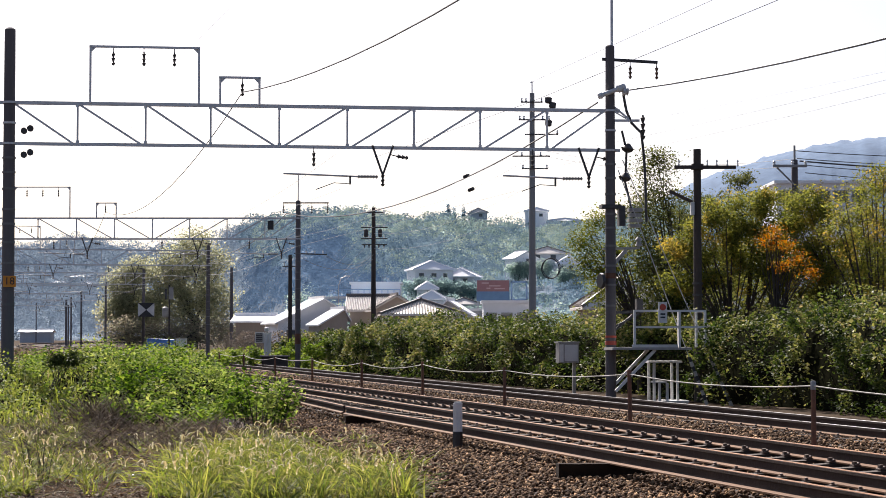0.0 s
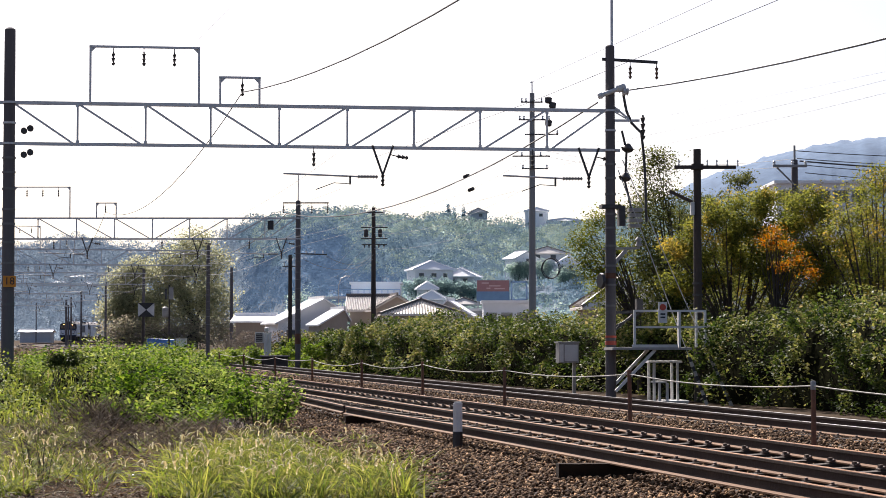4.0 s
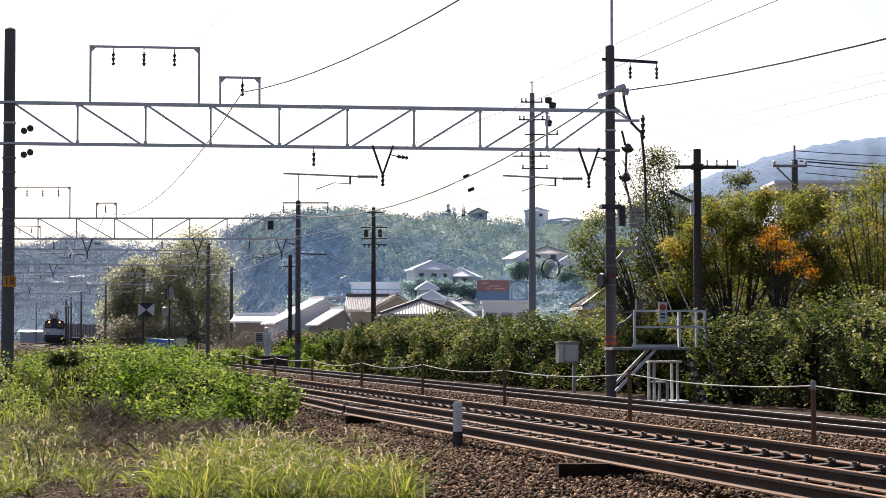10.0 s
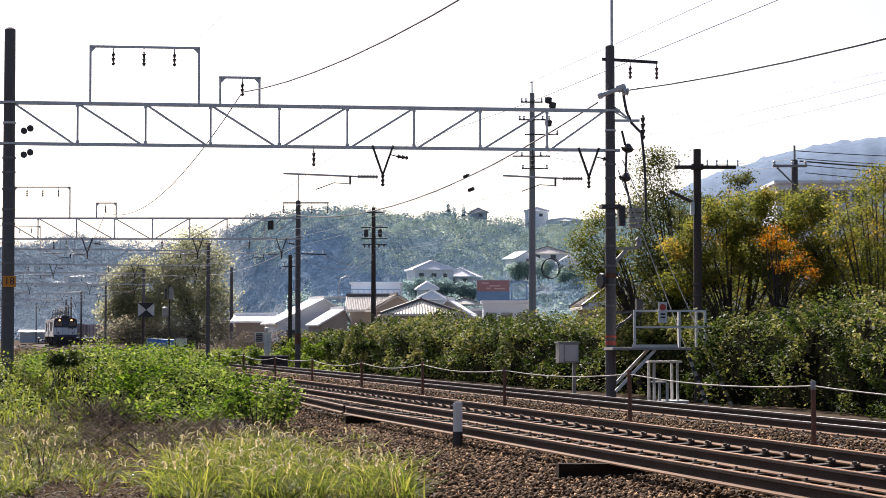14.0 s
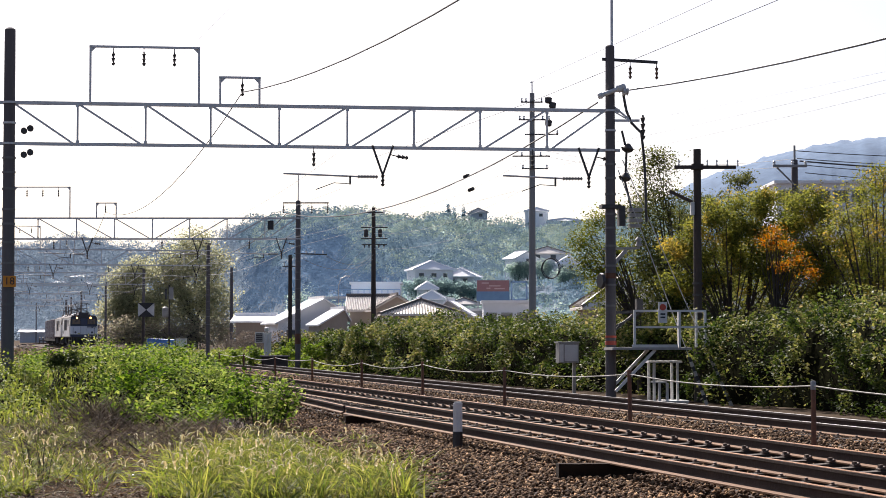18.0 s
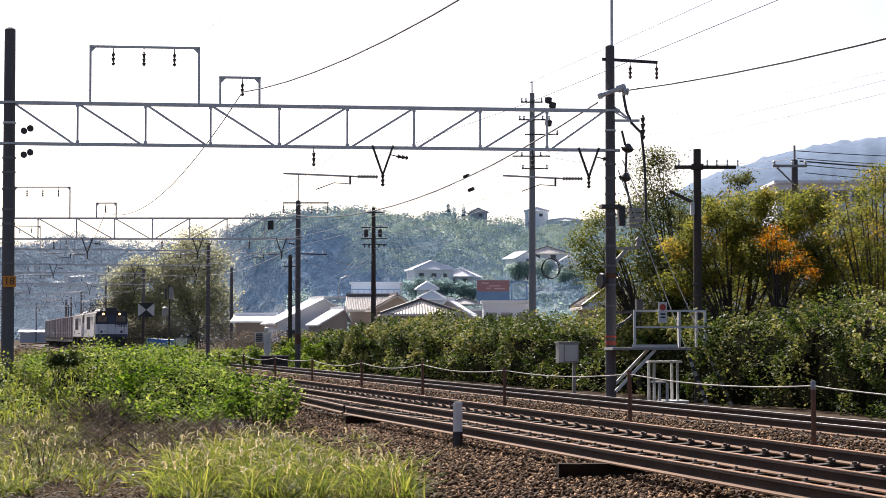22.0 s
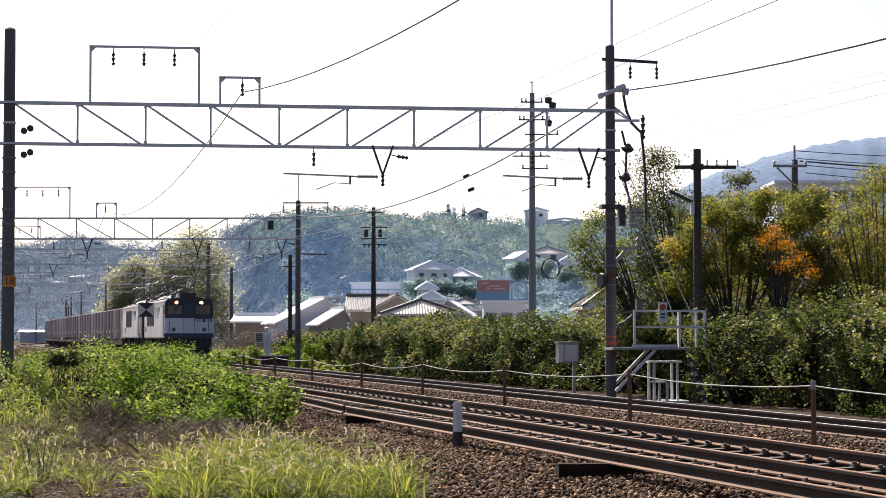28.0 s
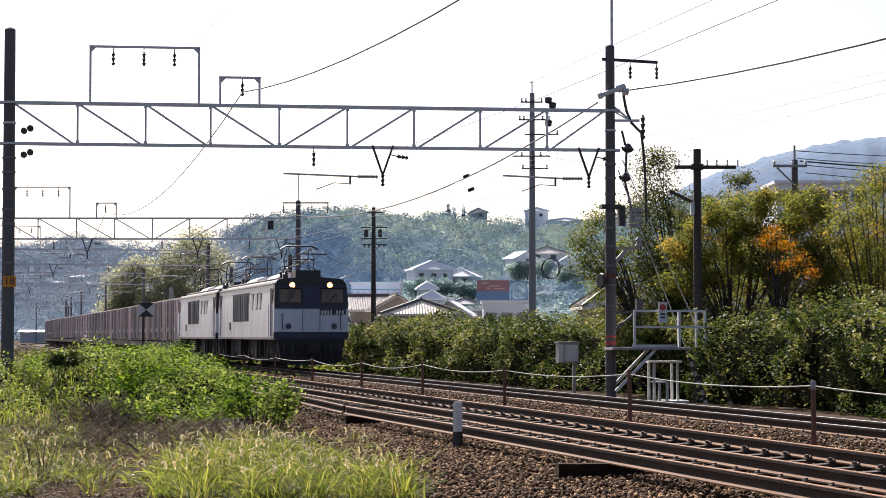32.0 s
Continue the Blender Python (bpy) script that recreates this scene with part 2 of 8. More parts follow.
# ---- mesh tools
class Geo:
    def __init__(self):
        self.v, self.f = [], []

    def add(self, vs, fs):
        o = len(self.v)
        self.v += [tuple(v) for v in vs]
        self.f += [tuple(i + o for i in f) for f in fs]
        return self

    def box(self, c, s, m=None):
        x, y, z = (k / 2 for k in s)
        vs = [Vector((a * x, b * y, d * z)) for a in (-1, 1) for b in (-1, 1) for d in (-1, 1)]
        vs = [(m @ v if m else v) + Vector(c) for v in vs]
        return self.add(vs, [(0, 1, 3, 2), (4, 6, 7, 5), (0, 4, 5, 1), (2, 3, 7, 6), (0, 2, 6, 4), (1, 5, 7, 3)])

    def slab(self, a, b):
        """A box between two opposite corners."""
        return self.box([(p + q) / 2 for p, q in zip(a, b)], [abs(q - p) for p, q in zip(a, b)])

    def bar(self, a, b, w, h=None):
        a, b = Vector(a), Vector(b)
        d = b - a
        m = d.to_track_quat("Z", "X").to_matrix()
        return self.box((a + b) / 2, (w, h or w, d.length), m)

    def tube(self, pts, r, n=8):
        pts = [Vector(p) for p in pts]
        rs = r if isinstance(r, (list, tuple)) else [r] * len(pts)
        vs, fs = [], []
        u = None
        for i, p in enumerate(pts):
            d = (pts[min(i + 1, len(pts) - 1)] - pts[max(i - 1, 0)]).normalized()
            if u is None:
                u = d.orthogonal().normalized()
            u = (u - d * u.dot(d)).normalized()
            w = d.cross(u)
            for k in range(n):
                a = 2 * math.pi * k / n
                vs.append(p + (u * math.cos(a) + w * math.sin(a)) * rs[i])
        for i in range(len(pts) - 1):
            for k in range(n):
                q = (k + 1) % n
                fs.append((i * n + k, i * n + q, (i + 1) * n + q, (i + 1) * n + k))
        fs.append(tuple(reversed(range(n))))
        fs.append(tuple(range((len(pts) - 1) * n, len(pts) * n)))
        return self.add(vs, fs)

    def lathe(self, base, axis, prof, n=10):
        """Rings (distance along the axis, radius) from base."""
        b, ax = Vector(base), Vector(axis).normalized()
        u = ax.orthogonal().normalized()
        w = ax.cross(u)
        vs, fs = [], []
        for d, r in prof:
            for k in range(n):
                a = 2 * math.pi * k / n
                vs.append(b + ax * d + (u * math.cos(a) + w * math.sin(a)) * r)
        for i in range(len(prof) - 1):
            for k in range(n):
                q = (k + 1) % n
                fs.append((i * n + k, i * n + q, (i + 1) * n + q, (i + 1) * n + k))
        fs.append(tuple(reversed(range(n))))
        fs.append(tuple(range((len(prof) - 1) * n, len(prof) * n)))
        return self.add(vs, fs)

    def sweep(self, prof, frames):
        """Closed outline (across, up) carried along frames (origin, across, up)."""
        n = len(prof)
        vs = [o + a * p + u * q for o, a, u in frames for p, q in prof]
        fs = [(i * n + k, i * n + (k + 1) % n, (i + 1) * n + (k + 1) % n, (i + 1) * n + k) for i in range(len(frames) - 1) for k in range(n)]
        fs += [tuple(reversed(range(n))), tuple(range((len(frames) - 1) * n, len(frames) * n))]
        return self.add(vs, fs)

    def extrude(self, outline, axis, a, b):
        """A flat outline (two coordinates) made solid along axis 0, 1 or 2 from a to b."""
        n = len(outline)

        def put(p, t):
            q = list(p)
            q.insert(axis, t)
            return q
        vs = [put(p, a) for p in outline] + [put(p, b) for p in outline]
        fs = [(k, (k + 1) % n, n + (k + 1) % n, n + k) for k in range(n)] + [tuple(reversed(range(n))), tuple(range(n, 2 * n))]
        return self.add(vs, fs)

    def data(self, name, material, angle=35):
        me = bpy.data.meshes.new(name)
        me.from_pydata(self.v, [], self.f)
        bm = bmesh.new()
        bm.from_mesh(me)
        bmesh.ops.recalc_face_normals(bm, faces=bm.faces)
        bm.to_mesh(me)
        bm.free()
        me.materials.append(material)
        me.shade_smooth()
        me.set_sharp_from_angle(angle=radians(angle))
        return me


def part(name, geo, material, parent=None, label=""):
    ob = new(name, geo.data(name, material) if isinstance(geo, Geo) else geo)
    if parent:
        ob.parent = parent
    return tagged(ob, label)


def empty(name, m, label="", category="", group="", kind=""):
    ob = new(name)
    ob.matrix_world = m
    return tagged(ob, label, category, group, kind)


RNG = np.random.default_rng(7)


def turns(n, tilt=math.pi, least=0.0):
    """n random rotation matrices; the lean from upright lies between least and tilt."""
    yaw, lean, spin = RNG.uniform(0, 2 * math.pi, n), least + RNG.uniform(0, 1, n) * (tilt - least), RNG.uniform(0, 2 * math.pi, n)

    def rz(a):
        c, s, o, i = np.cos(a), np.sin(a), np.zeros(n), np.ones(n)
        return np.stack([np.stack([c, -s, o], 1), np.stack([s, c, o], 1), np.stack([o, o, i], 1)], 1)
    c, s, o, i = np.cos(lean), np.sin(lean), np.zeros(n), np.ones(n)
    rx = np.stack([np.stack([i, o, o], 1), np.stack([o, c, -s], 1), np.stack([o, s, c], 1)], 1)
    return rz(yaw) @ rx @ rz(spin)


def cloud(name, tv, tf, pos, rot, scl, material, smooth=False, facing=None):
    """One mesh of many copies of a small template."""
    tv, tf, pos, scl = np.asarray(tv, float), np.asarray(tf, int), np.asarray(pos, float), np.asarray(scl, float)
    if scl.ndim == 1:
        scl = np.repeat(scl[:, None], 3, 1)
    n, k, m = len(pos), len(tv), tf.shape[1]
    v = np.einsum("nij,nkj->nki", rot, tv[None] * scl[:, None]) + pos[:, None]
    f = (tf[None] + (np.arange(n) * k)[:, None, None]).reshape(-1)
    me = bpy.data.meshes.new(name)
    me.vertices.add(n * k)
    me.vertices.foreach_set("co", v.reshape(-1).astype(np.float32))
    me.loops.add(len(f))
    me.loops.foreach_set("vertex_index", f.astype(np.int32))
    me.polygons.add(n * len(tf))
    me.polygons.foreach_set("loop_start", (np.arange(n * len(tf)) * m).astype(np.int32))
    if smooth:
        me.polygons.foreach_set("use_smooth", np.ones(n * len(tf), bool))
    me.update(calc_edges=True)
    me.validate()
    if facing is not None:
        me.polygons.foreach_set("use_smooth", np.ones(n * len(tf), bool))
        at = me.attributes.new("custom_normal", "FLOAT_VECTOR", "POINT")
        at.data.foreach_set("vector", np.repeat(facing, k, 0).reshape(-1).astype(np.float32))
    me.materials.append(material)
    return me


# small templates: a folded leaf, a bent blade, a stone
LEAF_V = [(0, -0.5, 0), (0.32, 0.0, 0.1), (0, 0.55, -0.05), (-0.32, 0.0, 0.1)]
LEAF_F = [(0, 1, 2), (0, 2, 3)]
BLADE_V = [(-0.02, 0, 0), (0.02, 0, 0), (-0.018, 0.1, 0.5), (0.018, 0.1, 0.5), (-0.01, 0.3, 0.85), (0.01, 0.3, 0.85), (0, 0.5, 0.95), (0.002, 0.52, 0.94)]
BLADE_F = [(0, 1, 3, 2), (2, 3, 5, 4), (4, 5, 7, 6)]
SPRAY_V, SPRAY_F = [(-0.5, -0.3, 0), (0.5, -0.35, 0), (0.05, 0.6, 0)], [(0, 1, 2)]
CHIP_V = [(-0.55, -0.05, 0.05), (0.5, 0.1, -0.08), (0.02, -0.52, 0.1), (-0.1, 0.5, -0.05), (0.12, 0.05, 0.5), (-0.08, -0.06, -0.48)]
CHIP_F = [(0, 2, 4), (2, 1, 4), (1, 3, 4), (3, 0, 4), (2, 0, 5), (1, 2, 5), (3, 1, 5), (0, 3, 5)]

# ---- the line of the far track, from beside the camera to the distance
K_AT = [0, 60, 120, 180, 240, 300, 360, 440, 475, 510, 720]
K_OF = [0.378e-3, 0.004e-3, -0.206e-3, 0.252e-3, -0.062e-3, -0.482e-3, -2.585e-3, -3.305e-3, -1.0e-3, 1.4e-3, 0.9e-3]
LS = np.arange(-30, 800, 0.5)
_k = np.interp(LS, K_AT, K_OF)
LT = np.concatenate([[0], np.cumsum((_k[1:] + _k[:-1]) / 4)])
LT += 1.7907 - LT[60]
LX = np.concatenate([[0], np.cumsum((np.cos(LT[1:]) + np.cos(LT[:-1])) / 4)])
LY = np.concatenate([[0], np.cumsum((np.sin(LT[1:]) + np.sin(LT[:-1])) / 4)])
LX += 13.805 - LX[60]
LY += -0.107 - LY[60]
GAUGE, APART = 1.132, 4.42
ZB = 0.05


def on_line(s, off=0.0, z=0.0):
    """A place s metres along the far track, off metres to its left (towards the camera's side)."""
    t = np.interp(s, LS, LT)
    return Vector((float(np.interp(s, LS, LX) - math.sin(t) * off), float(np.interp(s, LS, LY) + math.cos(t) * off), z))


def turn_at(s):
    return float(np.degrees(np.interp(s, LS, LT)))


def line_pose(s, off=0.0, z=0.0):
    """Local x away along the track, y to its left."""
    p = on_line(s, off, z)
    return pose(p.x, p.y, p.z, 0, 0, turn_at(s))


def line_xy(s, off):
    t = np.interp(s, LS, LT)
    return np.interp(s, LS, LX) - np.sin(t) * off, np.interp(s, LS, LY) + np.cos(t) * off


# ---- ground
def ground_z(x, y):
    return -0.36 + 0.05 * noise.noise((x * 0.12, y * 0.12, 0)) + 0.025 * noise.noise((x * 0.7, y * 0.7, 3))


def make_ground():
    xs = [-3000, -900, -300, -120, -60] + [x * 0.8 for x in range(-40, 41)] + [60, 120, 300, 900, 3000]
    ys = [-400, -60, -10] + [4 + 0.8 * i for i in range(100)] + [100, 130, 180, 260, 400, 800, 1500, 4800]
    g = Geo()
    vs = [(x, y, ground_z(x, y) if abs(x) < 200 and 0 < y < 200 else -0.36) for y in ys for x in xs]
    w = len(xs)
    g.add(vs, [(j * w + i, j * w + i + 1, (j + 1) * w + i + 1, (j + 1) * w + i) for j in range(len(ys) - 1) for i in range(w - 1)])
    ob = part("ground", g, M_EARTH)
    tagged(ob, "dry brown earth with grass and litter", "ground", kind="structure")


make_ground()


def make_bed():
    prof = [(-3.2, -0.5), (-2.5, -0.27), (-1.2, -0.19), (1.4, -0.19), (2.2, -0.24), (3.0, -0.17), (APART + 0.4, -0.15), (APART + 0.75, -0.21), (APART + 1.4, -0.33), (APART + 2.2, -0.35), (APART + 4.2, -0.345), (APART + 4.9, -0.5)]
    vs, fs = [], []
    ss = [-20 + 2.0 * i for i in range(380)]
    narrow = [np.interp(s, [44, 64], [1.0, 0.45]) for s in ss]
    for s, k in zip(ss, narrow):
        for o, z in prof:
            vs.append(on_line(s, o if o < APART + 1.5 else APART + 1.4 + (o - APART - 1.4) * k, z))
    n = len(prof)
    fs = [(j * n + i, j * n + i + 1, (j + 1) * n + i + 1, (j + 1) * n + i) for j in range(len(ss) - 1) for i in range(n - 1)]
    ob = part("ballast_bed", Geo().add(vs, fs), M_BED)
    tagged(ob, "brown crushed-stone ballast under the two tracks", "ballast", kind="structure")
    # loose stones lying on it, thick where the camera is near
    pos = []
    for s0, s1, o0, o1, per in ((8, 42, APART + 0.62, APART + 2.4, 200), (12, 36, APART + 2.4, APART + 4.4, 170), (14, 48, 0.65, 3.75, 120), (48, 100, 0.65, 3.8, 70), (20, 60, -2.9, -0.65, 70), (60, 110, -2.9, -0.65, 30),
                                (42, 70, APART + 0.62, APART + 2.0, 70), (36, 48, APART + 2.0, APART + 3.6, 120), (8, 40, APART - 0.5, APART + 0.5, 60)):
        n = int((s1 - s0) * (o1 - o0) * per * 1.3)
        s, o = RNG.uniform(s0, s1, n), RNG.uniform(o0, o1, n)
        x, y = line_xy(s, o)
        z = np.interp(o, [p[0] for p in prof], [p[1] for p in prof]) + RNG.uniform(-0.005, 0.03, n)
        pos.append(np.stack([x, y, z], 1))
    pos = np.concatenate(pos)
    n = len(pos)
    scl = np.stack([RNG.uniform(0.045, 0.1, n), RNG.uniform(0.045, 0.08, n), RNG.uniform(0.035, 0.065, n)], 1)
    me = cloud("ballast_stones", CHIP_V, CHIP_F, pos, turns(n), scl, M_STONE)
    tagged(part("ballast_stones", me, None), "grey-brown crushed ballast stones beside the rails", "ballast", kind="stuff")


make_bed()

RAIL_SIDE = [(-0.065, -0.155), (0.065, -0.155), (0.065, -0.143), (0.02, -0.125), (0.009, -0.11), (0.009, -0.045), (0.034, -0.035), (0.034, -0.006), (-0.034, -0.006), (-0.034, -0.035), (-0.009, -0.045), (-0.009, -0.11), (-0.02, -0.125), (-0.065, -0.143)]
RAIL_HEAD = [(-0.022, -0.006), (0.022, -0.006), (0.02, -0.001), (0.014, 0.002), (-0.014, 0.002), (-0.02, -0.001)]
RAIL_FOOT = [(-0.068, -0.156), (0.068, -0.156), (0.068, -0.141), (0.022, -0.123), (-0.022, -0.123), (-0.068, -0.141)]


def rail(parent, off, z, s0, s1, step, head=M_RAILTOP, slew=0.0):
    fr = []
    k = max(2, int((s1 - s0) / step))
    for i in range(k + 1):
        s = s0 + (s1 - s0) * i / k
        t = radians(turn_at(s))
        fr.append((on_line(s, off + slew * i / k, z), Vector((-math.sin(t), math.cos(t), 0)), Vector((0, 0, 1))))
    r = part("rail", Geo().sweep(RAIL_SIDE, fr), M_RAIL, parent, "rust-brown steel rail")
    band = [(x * 0.6, z) for x, z in RAIL_HEAD] if head is M_RAILTOP else RAIL_HEAD
    part("rail_head", Geo().sweep(band, fr), head, r, "worn running surface")
    part("rail_foot", Geo().sweep(RAIL_FOOT, fr), M_RAILFOOT, r, "orange-rusted foot flange")


def make_track(name, off, z, cant, label, head):
    tr = empty(name, pose(0, 0, 0), label, "railway track", "running tracks", "structure")
    rail(tr, off - GAUGE / 2, z - cant / 2, -18, 740, 2.0, head)
    rail(tr, off + GAUGE / 2, z + cant / 2, -18, 740, 2.0, head)
    slp = Geo().extrude([(-0.11, -0.3), (0.11, -0.3), (0.085, -0.157), (-0.085, -0.157)], 1, -1.0, 1.0).data("sleeper", M_SLEEPER)
    clip = Geo()
    clip.box((0, 0, 0.008), (0.11, 0.09, 0.016)).tube([(0, 0.01, 0.0), (0, 0.01, 0.05)], 0.016, 6).box((0, 0.01, 0.04), (0.045, 0.045, 0.03)).tube([(-0.05, 0.03, 0.012), (-0.04, -0.03, 0.03), (0.04, -0.03, 0.03), (0.05, 0.03, 0.012)], 0.012, 5)
    clip = clip.data("rail_clip", M_CLIP)
    bolt = Geo().box((0, 0, 0.004), (0.07, 0.06, 0.012)).lathe((0, 0, 0.01), (0, 0, 1), [(0, 0.02), (0.02, 0.02), (0.024, 0.008)], 6).data("rail_bolt", M_CLIP)
    for i in range(150):
        s = 10 + 0.66 * i
        sl = part("sleeper", slp, None, tr)
        sl.matrix_world = line_pose(s, off, z) @ Matrix.Rotation(cant / GAUGE, 4, "X")
        if i < 110:
            for dy, spin in ((-GAUGE / 2 + 0.105, 0), (GAUGE / 2 + 0.105, 0), (GAUGE / 2 - 0.105, 180)):
                c = part("rail_clip", clip if dy < GAUGE / 2 else bolt, None, sl)
                c.matrix_local = pose(0, dy, -0.15, 0, 0, spin)
    far = Geo()
    for i in range(150, 520):
        m = line_pose(10 + 0.66 * i, off, z)
        far.box(m.translation + Vector((0, 0, -0.23)), (0.2, 2.0, 0.14), m.to_3x3())
    tagged(part("far_sleepers", far, M_SLEEPER, tr), kind="stuff")


make_track("track_far", 0.0, 0.0, 0.006, "straight far railway track on brown ballast", M_RAILTOP)
make_track("track_near", APART, ZB, -0.052, "straight near railway track with bolted rail clips", M_RAILRUST)
# ---- the goods train
M_LOCOWHITE = surf("loco_white", (0.7, 0.75, 0.82), (0.42, 0.44, 0.46), 0.38, 0, 1.6, 30, 0.05, 0.0, 0.12)
M_LOCONAVY = surf("loco_navy", (0.02, 0.03, 0.075), (0.012, 0.016, 0.04), 0.35, 0, 2, 30, 0.05)
M_LOCOBROWN = surf("loco_dark_brown", (0.022, 0.018, 0.026), (0.012, 0.01, 0.014), 0.4, 0, 2, 30, 0.05)
M_LOCOROOF = surf("loco_roof_grey", (0.3, 0.28, 0.26), (0.14, 0.13, 0.125), 0.7, 0, 1.5, 20, 0.15)
M_NAVYDULL = surf("dull_navy", (0.02, 0.028, 0.06), (0.012, 0.016, 0.035), 0.9, 0, 2, 30, 0.05)
M_UNDER = surf("underframe_grime", (0.042, 0.039, 0.038), (0.014, 0.013, 0.013), 0.85, 0.0, 4, 40, 0.3)
M_LOUVRE = surf("louvre_grey", (0.1, 0.105, 0.12), (0.06, 0.062, 0.07), 0.6, 0, 3, 40, 0.1)
M_WINDOW = glassy("cab_glass", (0.03, 0.035, 0.04), 0.06)
# the warm-lit cab inside is painted onto opaque panes
M_CABGLASS = surf("painted_cab_view", (0.26, 0.17, 0.085), (0.05, 0.036, 0.028), 0.12, 0, 2.2, 9, 0.0)
M_DULLPANE = surf("dull_grey_pane", (0.4, 0.42, 0.45), (0.3, 0.32, 0.35), 0.35, 0, 2, 20, 0.0)
M_MATTDARK = surf("matt_dark_brown", (0.07, 0.05, 0.05), (0.04, 0.03, 0.03), 0.8, 0, 3, 30, 0.0)
M_LAMP = glow("headlight_glow", (1.0, 0.4, 0.11), 4.0)
M_CONTAINER = surf("maroon_container", (0.5, 0.4, 0.42), (0.2, 0.13, 0.14), 0.5, 0, 1.0, 25, 0.08, 0.35, 0.4)


def vary_tone(m, low, high):
    """Each object of this material is faded by its own amount."""
    n, l = m.node_tree.nodes, m.node_tree.links
    p = n["Principled BSDF"].inputs["Base Color"]
    h, r = n.new("ShaderNodeHueSaturation"), n.new("ShaderNodeMapRange")
    l.new(n.new("ShaderNodeObjectInfo").outputs["Random"], r.inputs["Value"])
    r.inputs["To Min"].default_value, r.inputs["To Max"].default_value = low, high
    l.new(r.outputs[0], h.inputs["Value"])
    l.new(p.links[0].from_socket, h.inputs["Color"])
    l.new(h.outputs[0], p)


vary_tone(M_CONTAINER, 0.65, 1.3)
# container tops and loco hoods: low sun's glare put into this pale colour
M_CONTROOF = surf("container_roof", (0.62, 0.58, 0.57), (0.42, 0.38, 0.38), 0.4, 0.1, 1.0, 25, 0.08)
M_WAGON = surf("wagon_frame", (0.035, 0.035, 0.042), (0.015, 0.015, 0.018), 0.95, 0, 3, 30, 0.2)
M_WAGON.node_tree.nodes["Principled BSDF"].inputs["Specular IOR Level"].default_value = 0.08
M_WHEEL = surf("wheel_steel", (0.16, 0.13, 0.11), (0.07, 0.06, 0.055), 0.5, 0.6, 5, 40, 0.1)


def insulator(base, axis, length, r, rings):
    prof = [(0, r * 0.35)]
    for i in range(rings):
        d = length * (i + 0.3) / rings
        prof += [(d, r * 0.4), (d + length * 0.12 / rings, r), (d + length * 0.45 / rings, r * 0.7)]
    return prof + [(length, r * 0.35)]


def make_wheelset(parent, x, r, name="wheelset"):
    g = Geo()
    for sy in (-1, 1):
        g.lathe((0, sy * 0.49, 0), (0, sy, 0), [(0, r + 0.03), (0.03, r + 0.03), (0.04, r), (0.13, r - 0.01), (0.13, r * 0.8), (0.09, r * 0.75), (0.1, r * 0.3), (0.16, r * 0.25)], 24)
    g.tube([(0, -0.6, 0), (0, 0.6, 0)], 0.08, 10)
    w = part(name, g, M_WHEEL, parent)
    w.matrix_local = pose(x, 0, r)
    return w


def make_bogie(parent, x, base, r, name="bogie"):
    g = Geo()
    for sy in (-1, 1):
        y = sy * 0.98
        g.slab((x - base / 2 - 0.45, y - 0.06, r + 0.05), (x + base / 2 + 0.45, y + 0.06, r + 0.28))
        for k in (-1, 1):
            g.slab((x + k * base / 2 - 0.17, y - 0.09, r - 0.14), (x + k * base / 2 + 0.17, y + 0.09, r + 0.2))
            for q in (-1, 1):
                g.lathe((x + k * base / 2 + q * 0.3, y, r - 0.1), (0, 0, 1), [(0, 0.07), (0.32, 0.07)], 8)
        g.slab((x - 0.3, y - 0.1, r - 0.05), (x + 0.3, y + 0.1, r + 0.12))
        g.bar((x - base / 2, y, r + 0.2), (x, y, r - 0.05), 0.06)
        g.bar((x + base / 2, y, r + 0.2), (x, y, r - 0.05), 0.06)
    g.slab((x - 0.25, -1.0, r + 0.05), (x + 0.25, 1.0, r + 0.3))
    return part(name, g, M_UNDER, parent, "black grimy bogie frame")


def make_pantograph(parent, x, top):
    g = Geo()
    for sy in (-0.5, 0.5):
        g.bar((x - 0.9, sy, 3.98), (x + 0.9, sy, 3.98), 0.06)
        for sx in (-1, 1):
            mid = (x + sx * 0.8, sy * 0.98, (top + 4.05) / 2 - 0.1)
            g.tube([(x + sx * 0.45, sy, 4.02), mid], 0.026, 6)
            g.tube([mid, (x + sx * 0.18, sy * 0.9, top - 0.08)], 0.02, 6)
    for sx in (-1, 1):
        a, b = (x + sx * 0.8, -0.5, (top + 4.05) / 2 - 0.1), (x + sx * 0.8, 0.5, (top + 4.05) / 2 - 0.1)
        g.tube([a, b], 0.02, 6)
        g.tube([(x + sx * 0.45, -0.6, 4.02), b], 0.02, 5)
        g.tube([(x + sx * 0.45, 0.6, 4.02), a], 0.014, 5)
        g.tube([a, (x + sx * 0.18, 0.55, top - 0.08)], 0.014, 5)
        g.tube([(x + sx * 0.14, -0.78, top - 0.13), (x + sx * 0.14, -0.55, top), (x + sx * 0.14, 0.55, top), (x + sx * 0.14, 0.78, top - 0.13)], 0.026, 6)
    for sx in (-0.7, 0.7):
        for sy in (-0.62, 0.62):
            g.lathe((x + sx, sy, 3.68), (0, 0, 1), insulator(0, 0, 0.28, 0.09, 3), 8)
    part("pantograph", g, M_BLACK, parent, "raised black diamond pantograph")


